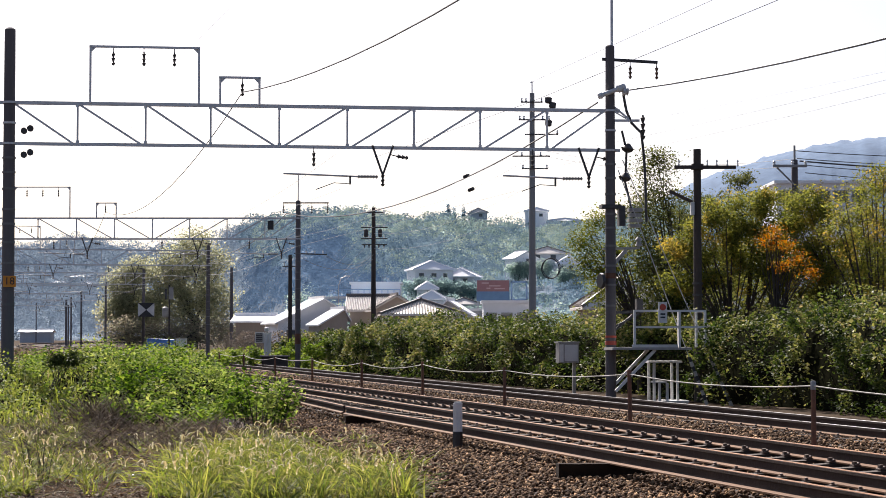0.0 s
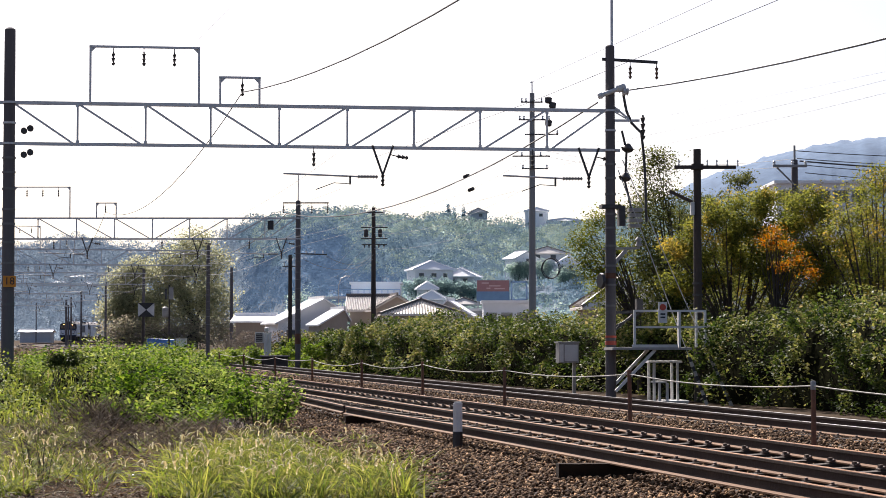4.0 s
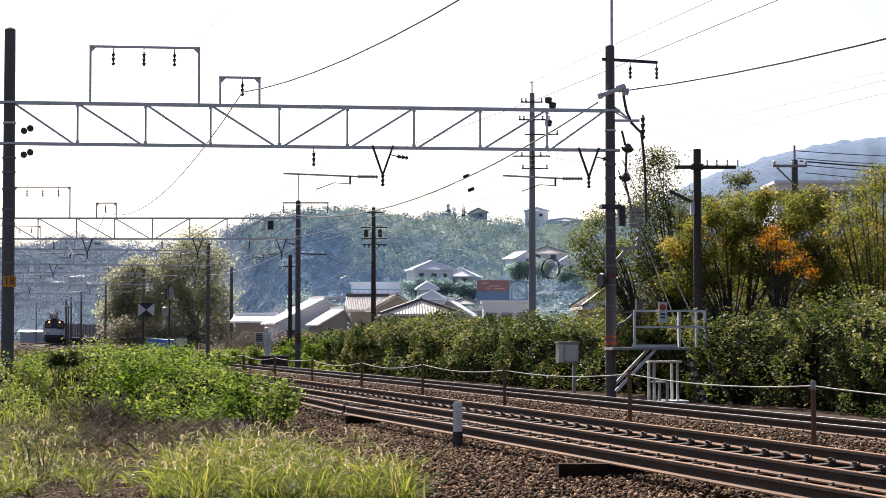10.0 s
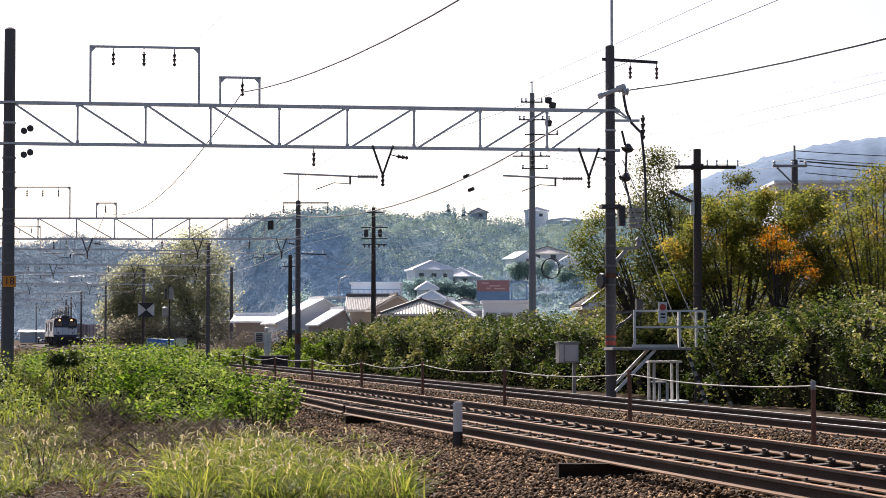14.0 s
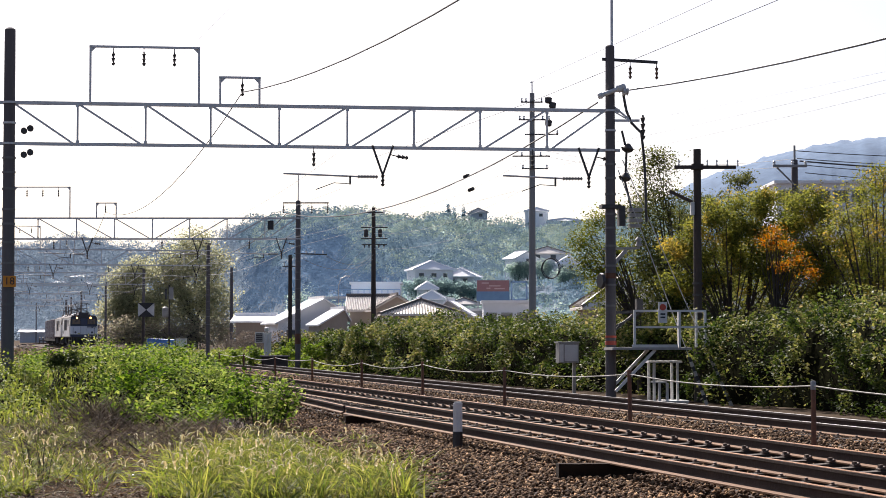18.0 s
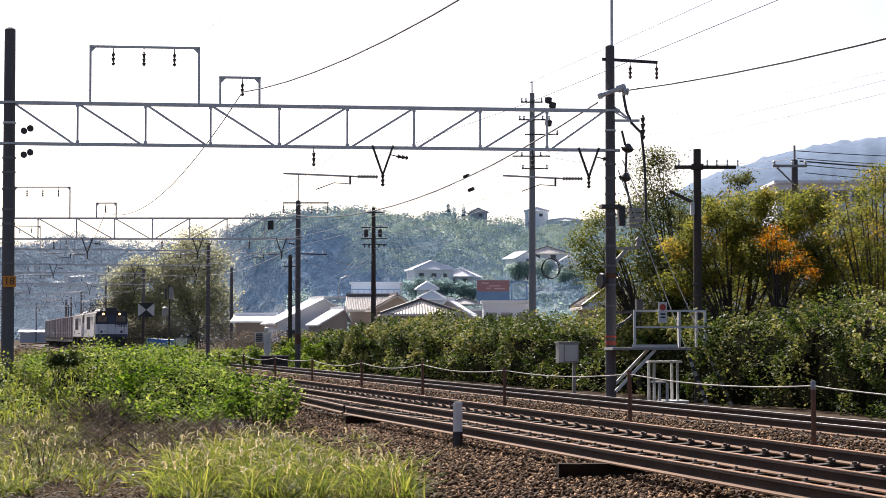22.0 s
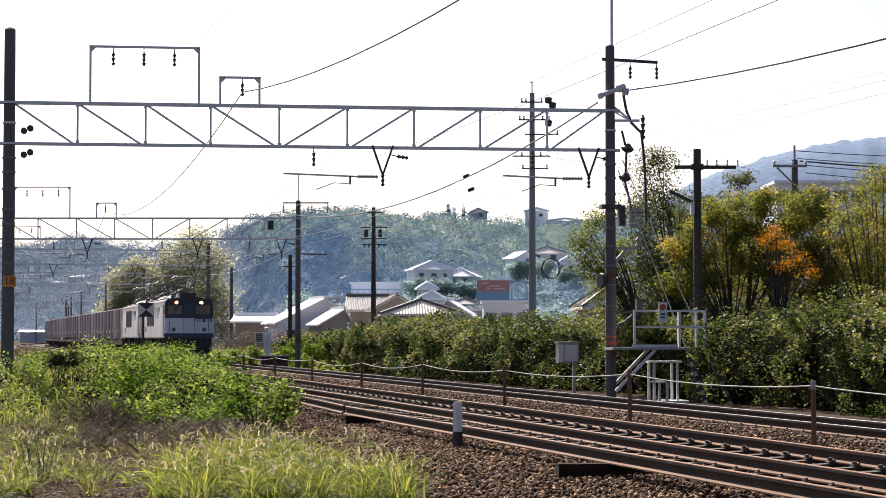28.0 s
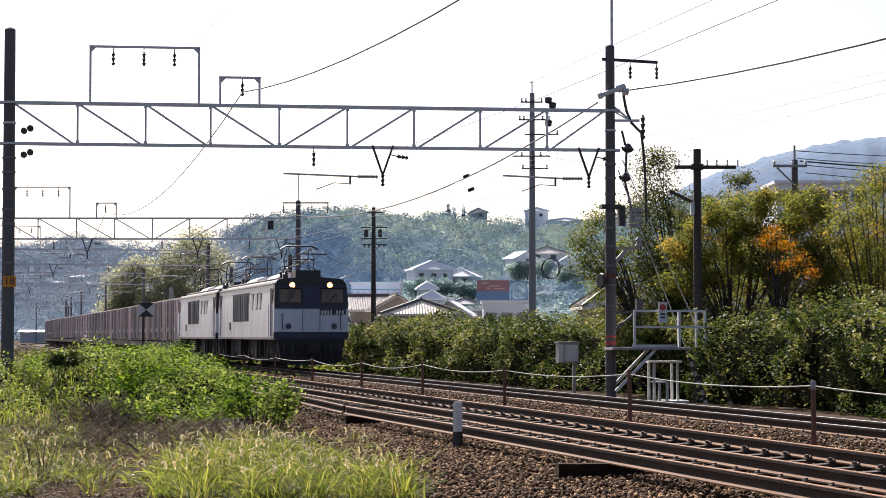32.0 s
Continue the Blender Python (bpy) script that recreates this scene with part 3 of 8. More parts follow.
def make_loco(m, lamps):
    """A box-cab electric engine; x forward, z from the rail head."""
    lo = empty("electric_locomotive", m, "white and navy electric locomotive with lit headlights" if lamps else "white and navy electric locomotive coupled behind another", "locomotive", "goods train")
    half, w = 8.75, 1.455
    zs, zt = 1.28, 3.38
    # white body shell with a slight tumblehome, nose faces set a little back at the top
    b = Geo()
    rows = [(zs, w, half), (2.62, w, half), (zt, w - 0.06, half - 0.14)]
    vs = [(sx * hx, sy * hw, z) for z, hw, hx in rows for sx, sy in ((-1, -1), (1, -1), (1, 1), (-1, 1))]
    fs = [(0, 1, 2, 3), (8, 11, 10, 9)] + [(r * 4 + k, r * 4 + (k + 1) % 4, r * 4 + 4 + (k + 1) % 4, r * 4 + 4 + k) for r in (0, 1) for k in range(4)]
    part("body", b.add(vs, fs), M_LOCOWHITE, lo, "white-painted steel body")
    roof = Geo()
    arc = [(-w + 0.06, zt + 0.002), (w - 0.06, zt + 0.002), (w - 0.14, zt + 0.12), (w * 0.6, zt + 0.22), (0, zt + 0.27), (-w * 0.6, zt + 0.22), (-w + 0.14, zt + 0.12)]
    roof.extrude(arc, 0, -half + 0.2, half - 0.2)
    part("roof", roof, M_LOCOROOF, lo, "dusty grey curved roof")
    for sx in (-1, 1):
        front = Geo()
        q = sx * half
        # dark window band wraps the cab corners, navy apron below
        d = sx * 0.012
        front.add([(q + d, -w + 0.0, 2.4), (q + d, w, 2.4), (q + d, w, 2.62), (q + d, -w, 2.62), (q - sx * 0.14 + d, w - 0.05, zt + 0.02), (q - sx * 0.14 + d, -w + 0.05, zt + 0.02),
                   (q - sx * 0.5, -w - 0.012, 2.62), (q - sx * 0.5, -w + 0.05, zt + 0.02), (q - sx * 0.5, w + 0.012, 2.62), (q - sx * 0.5, w - 0.05, zt + 0.02)],
                  [(0, 1, 2, 3), (3, 2, 4, 5), (3, 5, 7, 6), (2, 8, 9, 4), (5, 4, 9, 7)])
        front.extrude([(-w + 0.08, zt), (w - 0.08, zt), (w - 0.2, zt + 0.17), (0, zt + 0.3), (-w + 0.2, zt + 0.17)], 0, q - sx * 0.6, q - sx * 0.1)
        mask = part("front_mask", front, M_LOCOBROWN, lo, "dark brown cab front above the white band")
        for y0, y1 in ((-1.25, -0.42), (0.42, 1.25)):
            # pane lies in the sloping upper front
            pane = Geo()
            for off, mat, nm, e in ((0.03, M_CABGLASS, "windscreen", 0.0),):
                z0, z1 = 2.64 - e, 3.16 + e
                k0, k1 = (z0 - 2.62) / (zt - 2.62) * 0.14, (z1 - 2.62) / (zt - 2.62) * 0.14
                if nm == "windscreen":
                    pg = Geo().add([(q + sx * (off - k0), y0 - e, z0), (q + sx * (off - k0), y1 + e, z0), (q + sx * (off - k1), y1 + e, z1), (q + sx * (off - k1), y0 - e, z1),
                                    (q + sx * (off - k0 - 0.015), y0 - e, z0), (q + sx * (off - k0 - 0.015), y1 + e, z0), (q + sx * (off - k1 - 0.015), y1 + e, z1), (q + sx * (off - k1 - 0.015), y0 - e, z1)],
                                   [(0, 1, 2, 3), (4, 7, 6, 5), (0, 4, 5, 1), (1, 5, 6, 2), (2, 6, 7, 3), (3, 7, 4, 0)])
                    part(nm, pg, mat, mask, "windscreen pane painted with the warm-lit cab")
        part("nose_door", Geo().slab((q - sx * 0.1, -0.33, 2.405), (q + sx * 0.03, 0.33, 3.25)), M_LOCONAVY, lo, "dark navy centre door panel")
        for y in (-0.34, 0.34):
            part("door_seam", Geo().slab((q, y - 0.012, 1.52), (q + sx * 0.012, y + 0.012, 2.39)), M_LOUVRE, lo)
        apron = Geo().slab((q - sx * 0.3, -w - 0.004, 1.24), (q + sx * 0.014, w + 0.004, 1.5))
        part("buffer_band", apron, M_LOCONAVY, lo, "navy band under the white front")
        skirt = Geo().extrude([(-1.32, 1.24), (1.32, 1.24), (1.2, 0.36), (0.8, 0.22), (-0.8, 0.22), (-1.2, 0.36)], 0, q - sx * 0.35, q + sx * 0.0)
        part("skirt", skirt, M_UNDER, lo, "black snow-plough skirt")
        cp = Geo().slab((q, -0.12, 0.72), (q + sx * 0.5, 0.12, 1.02)).slab((q + sx * 0.4, -0.2, 0.68), (q + sx * 0.58, 0.2, 1.06)).tube([(q, 0.5, 1.1), (q + sx * 0.15, 0.5, 0.8), (q + sx * 0.1, 0.45, 0.5)], 0.03, 6).tube([(q, -0.5, 1.1), (q + sx * 0.15, -0.5, 0.8), (q + sx * 0.1, -0.45, 0.5)], 0.03, 6)
        part("coupler", cp, M_UNDER, lo, "black knuckle coupler with hoses")
        for y in (-0.74, 0.74):
            hl = Geo().lathe((q - sx * 0.12, y, zt - 0.06), (sx, 0, 0), [(-0.4, 0.13), (0, 0.15), (0.06, 0.15), (0.06, 0.11)], 14)
            hb = part("headlight", hl, M_LOCOBROWN, lo, "round headlight housing")
            gl = Geo().lathe((q - sx * 0.06, y, zt - 0.06), (sx, 0, 0), [(0.0, 0.105), (0.012, 0.105), (0.03, 0.06)], 14)
            part("lens", gl, M_LAMP if (lamps and sx > 0) else M_WINDOW, hb, "bright lit lens" if (lamps and sx > 0) else "")
        for y in (-0.9, 0.9):
            ml = Geo().lathe((q, y, 1.72), (sx, 0, 0), [(0, 0.12), (0.07, 0.11), (0.09, 0.07)], 12)
            part("tail_light", ml, M_LOUVRE, lo)
        for y in (-0.95, 0.7):
            part("wiper", Geo().bar((q + sx * 0.05, y, 2.64), (q + sx * 0.0, y + 0.28, 3.0), 0.022), M_IRON, lo)
        part("sun_visor", Geo().slab((q - sx * 0.2, -1.3, 3.2), (q + sx * 0.02, 1.3, 3.235)), M_LOCONAVY, lo, "thin navy visor over the windscreens")
        part("navy_line", Geo().slab((q - sx * 0.02, -w + 0.02, 2.4), (q + sx * 0.022, w - 0.02, 2.52)), M_LOCONAVY, lo, "navy line under the windscreens")
        for y, z0 in ((-1.1, 1.15), (-0.75, 1.1), (0.75, 1.1), (1.1, 1.15), (0.3, 1.05)):
            part("brake_hose", Geo().tube([(q, y, z0), (q + sx * 0.16, y, z0 - 0.12), (q + sx * 0.2, y, z0 - 0.4), (q + sx * 0.08, y + 0.05, z0 - 0.62)], 0.028, 6), M_IRON, lo)
        for y in (-1.18, 1.18):
            part("corner_step", Geo().slab((q - sx * 0.1, y - 0.2, 0.42), (q + sx * 0.22, y + 0.2, 0.46)).bar((q + sx * 0.18, y, 0.44), (q + sx * 0.02, y, 1.2), 0.03), M_UNDER, lo)
        for y in (-1.15, 1.15):
            part("handrail", Geo().tube([(q, y, 1.6), (q + sx * 0.06, y, 1.62), (q + sx * 0.06, y, 2.2), (q, y, 2.22)], 0.018, 6), M_IRON, lo)
        part("number_strip", Geo().slab((q, sx * 0.36, 2.17), (q + sx * 0.012, sx * 1.36, 2.395)), M_LOCONAVY, lo, "dark strip with pale characters")
        for i in range(8):
            if i != 4:
                y = (0.4 + 0.115 * i)
                part("number_bar", Geo().slab((q, sx * y, 2.18), (q + sx * 0.02, sx * (y + 0.07), 2.34)), M_WHITEPAINT, lo)
        for sy in (-1, 1):
            x = sx * (half - 0.75)
            dr = Geo().slab((x - 0.28, sy * w, 1.35), (x + 0.28, sy * (w + 0.012), 3.2))
            d = part("cab_door", dr, M_NAVYDULL, lo, "navy cab side door")
            part("door_window", Geo().slab((x - 0.2, sy * (w + 0.005), 2.55), (x + 0.2, sy * (w + 0.018), 3.05)), M_MATTDARK, d)
            for k in (-0.36, 0.36):
                part("door_rail", Geo().tube([(x + k, sy * (w + 0.05), 1.3), (x + k, sy * (w + 0.05), 2.6)], 0.018, 6), M_WHITEPAINT, lo)
            st = Geo()
            for z in (0.45, 0.75, 1.05):
                st.slab((x - 0.22, sy * (w - 0.2), z), (x + 0.22, sy * (w - 0.02), z + 0.03))
            st.bar((x - 0.22, sy * (w - 0.06), 0.45), (x - 0.22, sy * (w - 0.06), 1.3), 0.03).bar((x + 0.22, sy * (w - 0.06), 0.45), (x + 0.22, sy * (w - 0.06), 1.3), 0.03)
            part("step_ladder", st, M_UNDER, lo)
    for sy in (-1, 1):
        for i, x in enumerate((4.9, 3.9, 2.6)):
            wn_ = Geo().slab((x - 0.27, sy * (w - 0.03), 2.42), (x + 0.27, sy * (w + 0.008), 3.08))
            sw = part("side_window", wn_, M_GREYPAINT, lo, "small framed side window")
            part("pane", Geo().slab((x - 0.21, sy * w, 2.48), (x + 0.21, sy * (w + 0.014), 3.02)), M_DULLPANE, sw)
        lv = part("louvre_panel", Geo().slab((-3.6, sy * w, 1.95), (1.5, sy * (w + 0.006), 3.15)), M_LOUVRE, lo, "dark grey ventilation louvre panel")
        for k in range(9):
            x = -3.35 + k * 0.58
            part("slat", Geo().slab((x - 0.05, sy * (w + 0.004), 1.98), (x + 0.05, sy * (w + 0.03), 3.12)), M_GREYPAINT if k % 3 == 0 else M_LOUVRE, lv)
        part("gutter", Geo().slab((-half + 0.3, sy * (w - 0.07), zt - 0.02), (half - 0.3, sy * (w - 0.0), zt + 0.03)), M_WHITEPAINT, lo)
        part("sill_band", Geo().slab((-half + 0.02, sy * (w - 0.1), 1.2), (half - 0.02, sy * (w + 0.008), 1.285)), M_LOCOROOF, lo)
        part("wall_box", Geo().slab((-4.6, sy * w, 1.6), (-4.3, sy * (w + 0.05), 1.95)), M_GREYPAINT, lo)
        for x0, x1 in ((-2.9, -2.1), (2.1, 2.9)):
            part("tank", Geo().slab((x0, sy * 0.75, 0.5), (x1, sy * 1.3, 1.15)), M_UNDER, lo)
        for x in (-7.6, -4.9, -3.4, 3.4, 4.9, 7.6):
            part("pipe", Geo().tube([(x, sy * 1.25, 0.5), (x, sy * 1.25, 1.22)], 0.04, 6), M_LOUVRE, lo)
    # roof: clerestory hoods, pipes, horn, two pantographs
    for x0, x1 in ((-5.0, -1.5), (1.5, 5.0)):
        hood = Geo()
        # a long vault with rounded shoulders, ends cut at a slant
        rim = [(-0.78, 0.12), (-0.74, 0.3), (-0.55, 0.46), (-0.25, 0.55), (0.25, 0.55), (0.55, 0.46), (0.74, 0.3), (0.78, 0.12)]
        n = len(rim)
        vs = [(x + d * (h - 0.12) * 1.3, y, zt + h) for x, d in ((x0, 1), (x1, -1)) for y, h in rim]
        hood.add(vs, [(k, k + 1, n + k + 1, n + k) for k in range(n - 1)] + [tuple(range(n)), tuple(range(2 * n - 1, n - 1, -1)), (0, n, 2 * n - 1, n - 1)])
        part("roof_hood", hood, M_CONTROOF, lo, "pale sloping roof ventilator hood")
    for x in (half - 1.4, -half + 1.4):
        part("roof_box", Geo().slab((x - 0.6, -0.5, zt + 0.2), (x + 0.6, 0.5, zt + 0.54)), M_LOCOBROWN, lo, "dark brown roof equipment box")
    pipe = Geo()
    for sy in (-1.1, 1.1):
        pipe.tube([(-7.5, sy, zt + 0.22), (7.5, sy, zt + 0.22)], 0.04, 6)
    for i in range(9):
        pipe.lathe((-6.0 + 1.5 * i, 0.8, zt + 0.2), (0, 0, 1), insulator(0, 0, 0.22, 0.08, 2), 8)
    pipe.tube([(-6.5, 0.8, zt + 0.44), (6.5, 0.8, zt + 0.44)], 0.02, 6)
    part("roof_cable", pipe, M_IRON, lo)
    for x in (-5.7, 5.7):
        make_pantograph(lo, x, 4.95)
    hn = Geo().tube([(half - 0.7, -1.0, zt + 0.15), (half - 0.55, -1.0, zt + 0.5), (half - 0.5, -1.35, zt + 0.62)], 0.015, 5).lathe((half - 0.55, -0.95, zt + 0.28), (1, 0, 0), [(-0.2, 0.03), (0.1, 0.05), (0.18, 0.1)], 8)
    part("roof_horn", hn, M_IRON, lo)
    part("underfloor", Geo().slab((-8.2, -0.95, 0.32), (8.2, 0.95, 1.25)), M_UNDER, lo, "dark underfloor equipment")
    for x in (-5.6, 0.0, 5.6):
        make_bogie(lo, x, 2.3, 0.56)
    ws = []
    for x in (-6.75, -4.45, -1.15, 1.15, 4.45, 6.75):
        ws.append(make_wheelset(lo, x, 0.56))
    return lo, ws


LOCO_A, WHEELS_A = make_loco(line_pose(83.5), True)
LOCO_B = copy_thing(LOCO_A, line_pose(102))
tagged(LOCO_B, "white and navy electric locomotive coupled behind another")
for o in LOCO_B.children_recursive:
    if o.name.startswith("lens"):
        o.data = o.data.copy()
        o.data.materials[0] = M_WINDOW
        tagged(o, "unlit headlight lens")


def container_mesh():
    """A steel box with pressed vertical ribs all round, in one skin."""
    side = [(-1.86, 1.24), (-1.74, 1.24), (-1.71, 1.17)]
    for k in range(8):
        x = -1.47 + k * 0.42
        side += [(x - 0.08, 1.17), (x - 0.05, 1.24), (x + 0.05, 1.24), (x + 0.08, 1.17)]
    side += [(1.71, 1.17), (1.74, 1.24), (1.86, 1.24)]
    end = [(1.86, 1.1)]
    for k in range(4):
        y = 0.75 - k * 0.5
        end += [(1.83, y + 0.1), (1.86, y + 0.06), (1.86, y - 0.06), (1.83, y - 0.1)]
    end += [(1.86, -1.1)]
    out = side + end + [(-x, -y) for x, y in side] + [(-x, -y) for x, y in end]
    return Geo().extrude(out, 2, 0.06, 2.44).data("container", M_CONTAINER)


CONTAINER = container_mesh()
# dark strips over door seams that paint in rib and gap shade
SEAM_SHADE = Geo().slab((-0.04, -0.05, 0.1), (0.04, 0.05, 2.4)).data("door_seal", M_MATTDARK)
END_SHADE = Geo().slab((-0.06, -0.05, 0.1), (0.06, 0.05, 2.4)).data("end_shade", M_MATTDARK)
CONT_LABEL = Geo().slab((-0.2, -0.02, -0.11), (0.2, 0.02, 0.11)).data("label_plate", M_WHITEPAINT)
LOCK_ROD = Geo().tube([(0, 0, 0.2), (0, 0, 2.36)], 0.025, 6).data("lock_rod", M_GALV)
CONT_ROOF = Geo().slab((-1.85, -1.22, 2.43), (1.85, 1.22, 2.5)).data("container_roof", M_CONTROOF)


def make_wagon(m):
    wg = empty("container_wagon", m, "flat goods wagon carrying five faded maroon containers", "goods wagon", "goods train")
    d = Geo()
    d.slab((-9.95, -1.25, 0.86), (9.95, 1.25, 1.0))
    for sy in (-1, 1):
        d.slab((-9.95, sy * 1.2, 0.66), (9.95, sy * 1.3, 1.0))
        d.slab((-4.0, sy * 0.35, 0.4), (4.0, sy * 0.45, 0.86))
    d.slab((-9.0, -0.3, 0.35), (9.0, 0.3, 0.9)).slab((-2.0, -0.9, 0.45), (-0.6, 0.9, 0.86)).slab((0.8, -0.9, 0.5), (2.2, 0.9, 0.86))
    d.slab((-10.2, -0.12, 0.7), (-9.9, 0.12, 0.95)).slab((9.9, -0.12, 0.7), (10.2, 0.12, 0.95))
    part("deck", d, M_WAGON, wg, "dark steel wagon deck")
    for x in (-7.1, 7.1):
        make_bogie(wg, x, 1.9, 0.43)
        for k in (-0.95, 0.95):
            make_wheelset(wg, x + k, 0.43)
    for i in range(5):
        c = part("container", CONTAINER, None, wg, "ribbed maroon steel container")
        c.matrix_local = pose(-7.84 + 3.92 * i, 0, 1.0)
        part("container_roof", CONT_ROOF, None, c)
        for x in (-1.77, -0.84, 0.0, 0.84, 1.77):
            for y in (-1.205, 1.205):
                part("door_seal", END_SHADE if abs(x) > 1 else SEAM_SHADE, None, c).matrix_local = pose(x, y, 0)
        for x in (-0.3, 0.3):
            for y in (-1.262, 1.262):
                part("lock_rod", LOCK_ROD, None, c).matrix_local = pose(x, y, 0)
        for x, y in ((1.25, 1.245), (-1.25, -1.245)):
            part("label_plate", CONT_LABEL, None, c, "small white label plate").matrix_local = pose(x, y, 0.72)
    return wg


WAGONS = [make_wagon(line_pose(131))]
for i in range(11):
    WAGONS.append(copy_thing(WAGONS[0], line_pose(151.4 + 20.4 * i)))

# distance of the leading nose from the camera's end of the line, second by second
NOSE = [(0.0, 432.0), (1.5, 412.3), (2.5, 399.4), (3.5, 387.0), (5.5, 363.0), (7.0, 346.0), (8.0, 335.1), (10.0, 314.2), (12.0, 293.7), (14.0, 273.7), (16.5, 249.7), (18.0, 235.2), (20.0, 215.9), (22.0, 195.3), (24.0, 173.1),
        (25.0, 161.9), (27.5, 133.2), (28.0, 127.4), (29.0, 116.3), (30.0, 105.5), (31.0, 94.4), (32.0, 83.15)]


def nose_at(t):
    c = np.polyfit([a for a, _ in NOSE], [b for _, b in NOSE], 9, w=[1 + 12 * (a / 32) ** 4 for a, _ in NOSE])
    return float(np.polyval(c, t))


def carriage_pose(s, half_base):
    """Rides on two pivots of the line; local x points along the way of travel."""
    a, b = on_line(s - half_base), on_line(s + half_base)
    d = a - b
    p = (a + b) / 2
    return pose(p.x, p.y, 0.0, 0, 0, math.degrees(math.atan2(d.y, d.x)))


def drive_train():
    ts = [0.5 * i for i in range(65)]
    units = [(LOCO_A, 9.15, 5.6), (LOCO_B, 27.75, 5.6)] + [(w, 47.3 + 20.4 * i, 7.1) for i, w in enumerate(WAGONS)]
    for ob, back, base in units:
        walk(ob, [(t, carriage_pose(nose_at(t) + back, base)) for t in ts])
    # the engines' wheels roll, under a quarter turn from row to row
    n = 288
    for ob in (LOCO_A, LOCO_B):
        for w in [c for c in ob.children if c.name.startswith("wheelset")]:
            x = w.matrix_local.translation.x
            rows = []
            for i in range(n + 1):
                t = 32.0 * i / n
                rows.append((t, Matrix.Translation((x, 0, 0.56)) @ Matrix.Rotation((nose_at(0) - nose_at(t)) / 0.56, 4, "Y")))
            walk(w, rows)


def motions():
    drive_train()


# ---- overhead-line portals across the line
BEAM_LO, BEAM_HI = 6.0, 7.0
MAST_R = -2.7


def hung_insulator(parent, p, length=0.42, mat=None, r=0.05):
    g = Geo().tube([p, (p[0], p[1], p[2] - 0.12)], 0.012, 5)
    g.lathe((p[0], p[1], p[2] - 0.1), (0, 0, -1), insulator(0, 0, length - 0.12, r, 3), 8)
    return part("insulator", g, mat or M_IRON, parent)


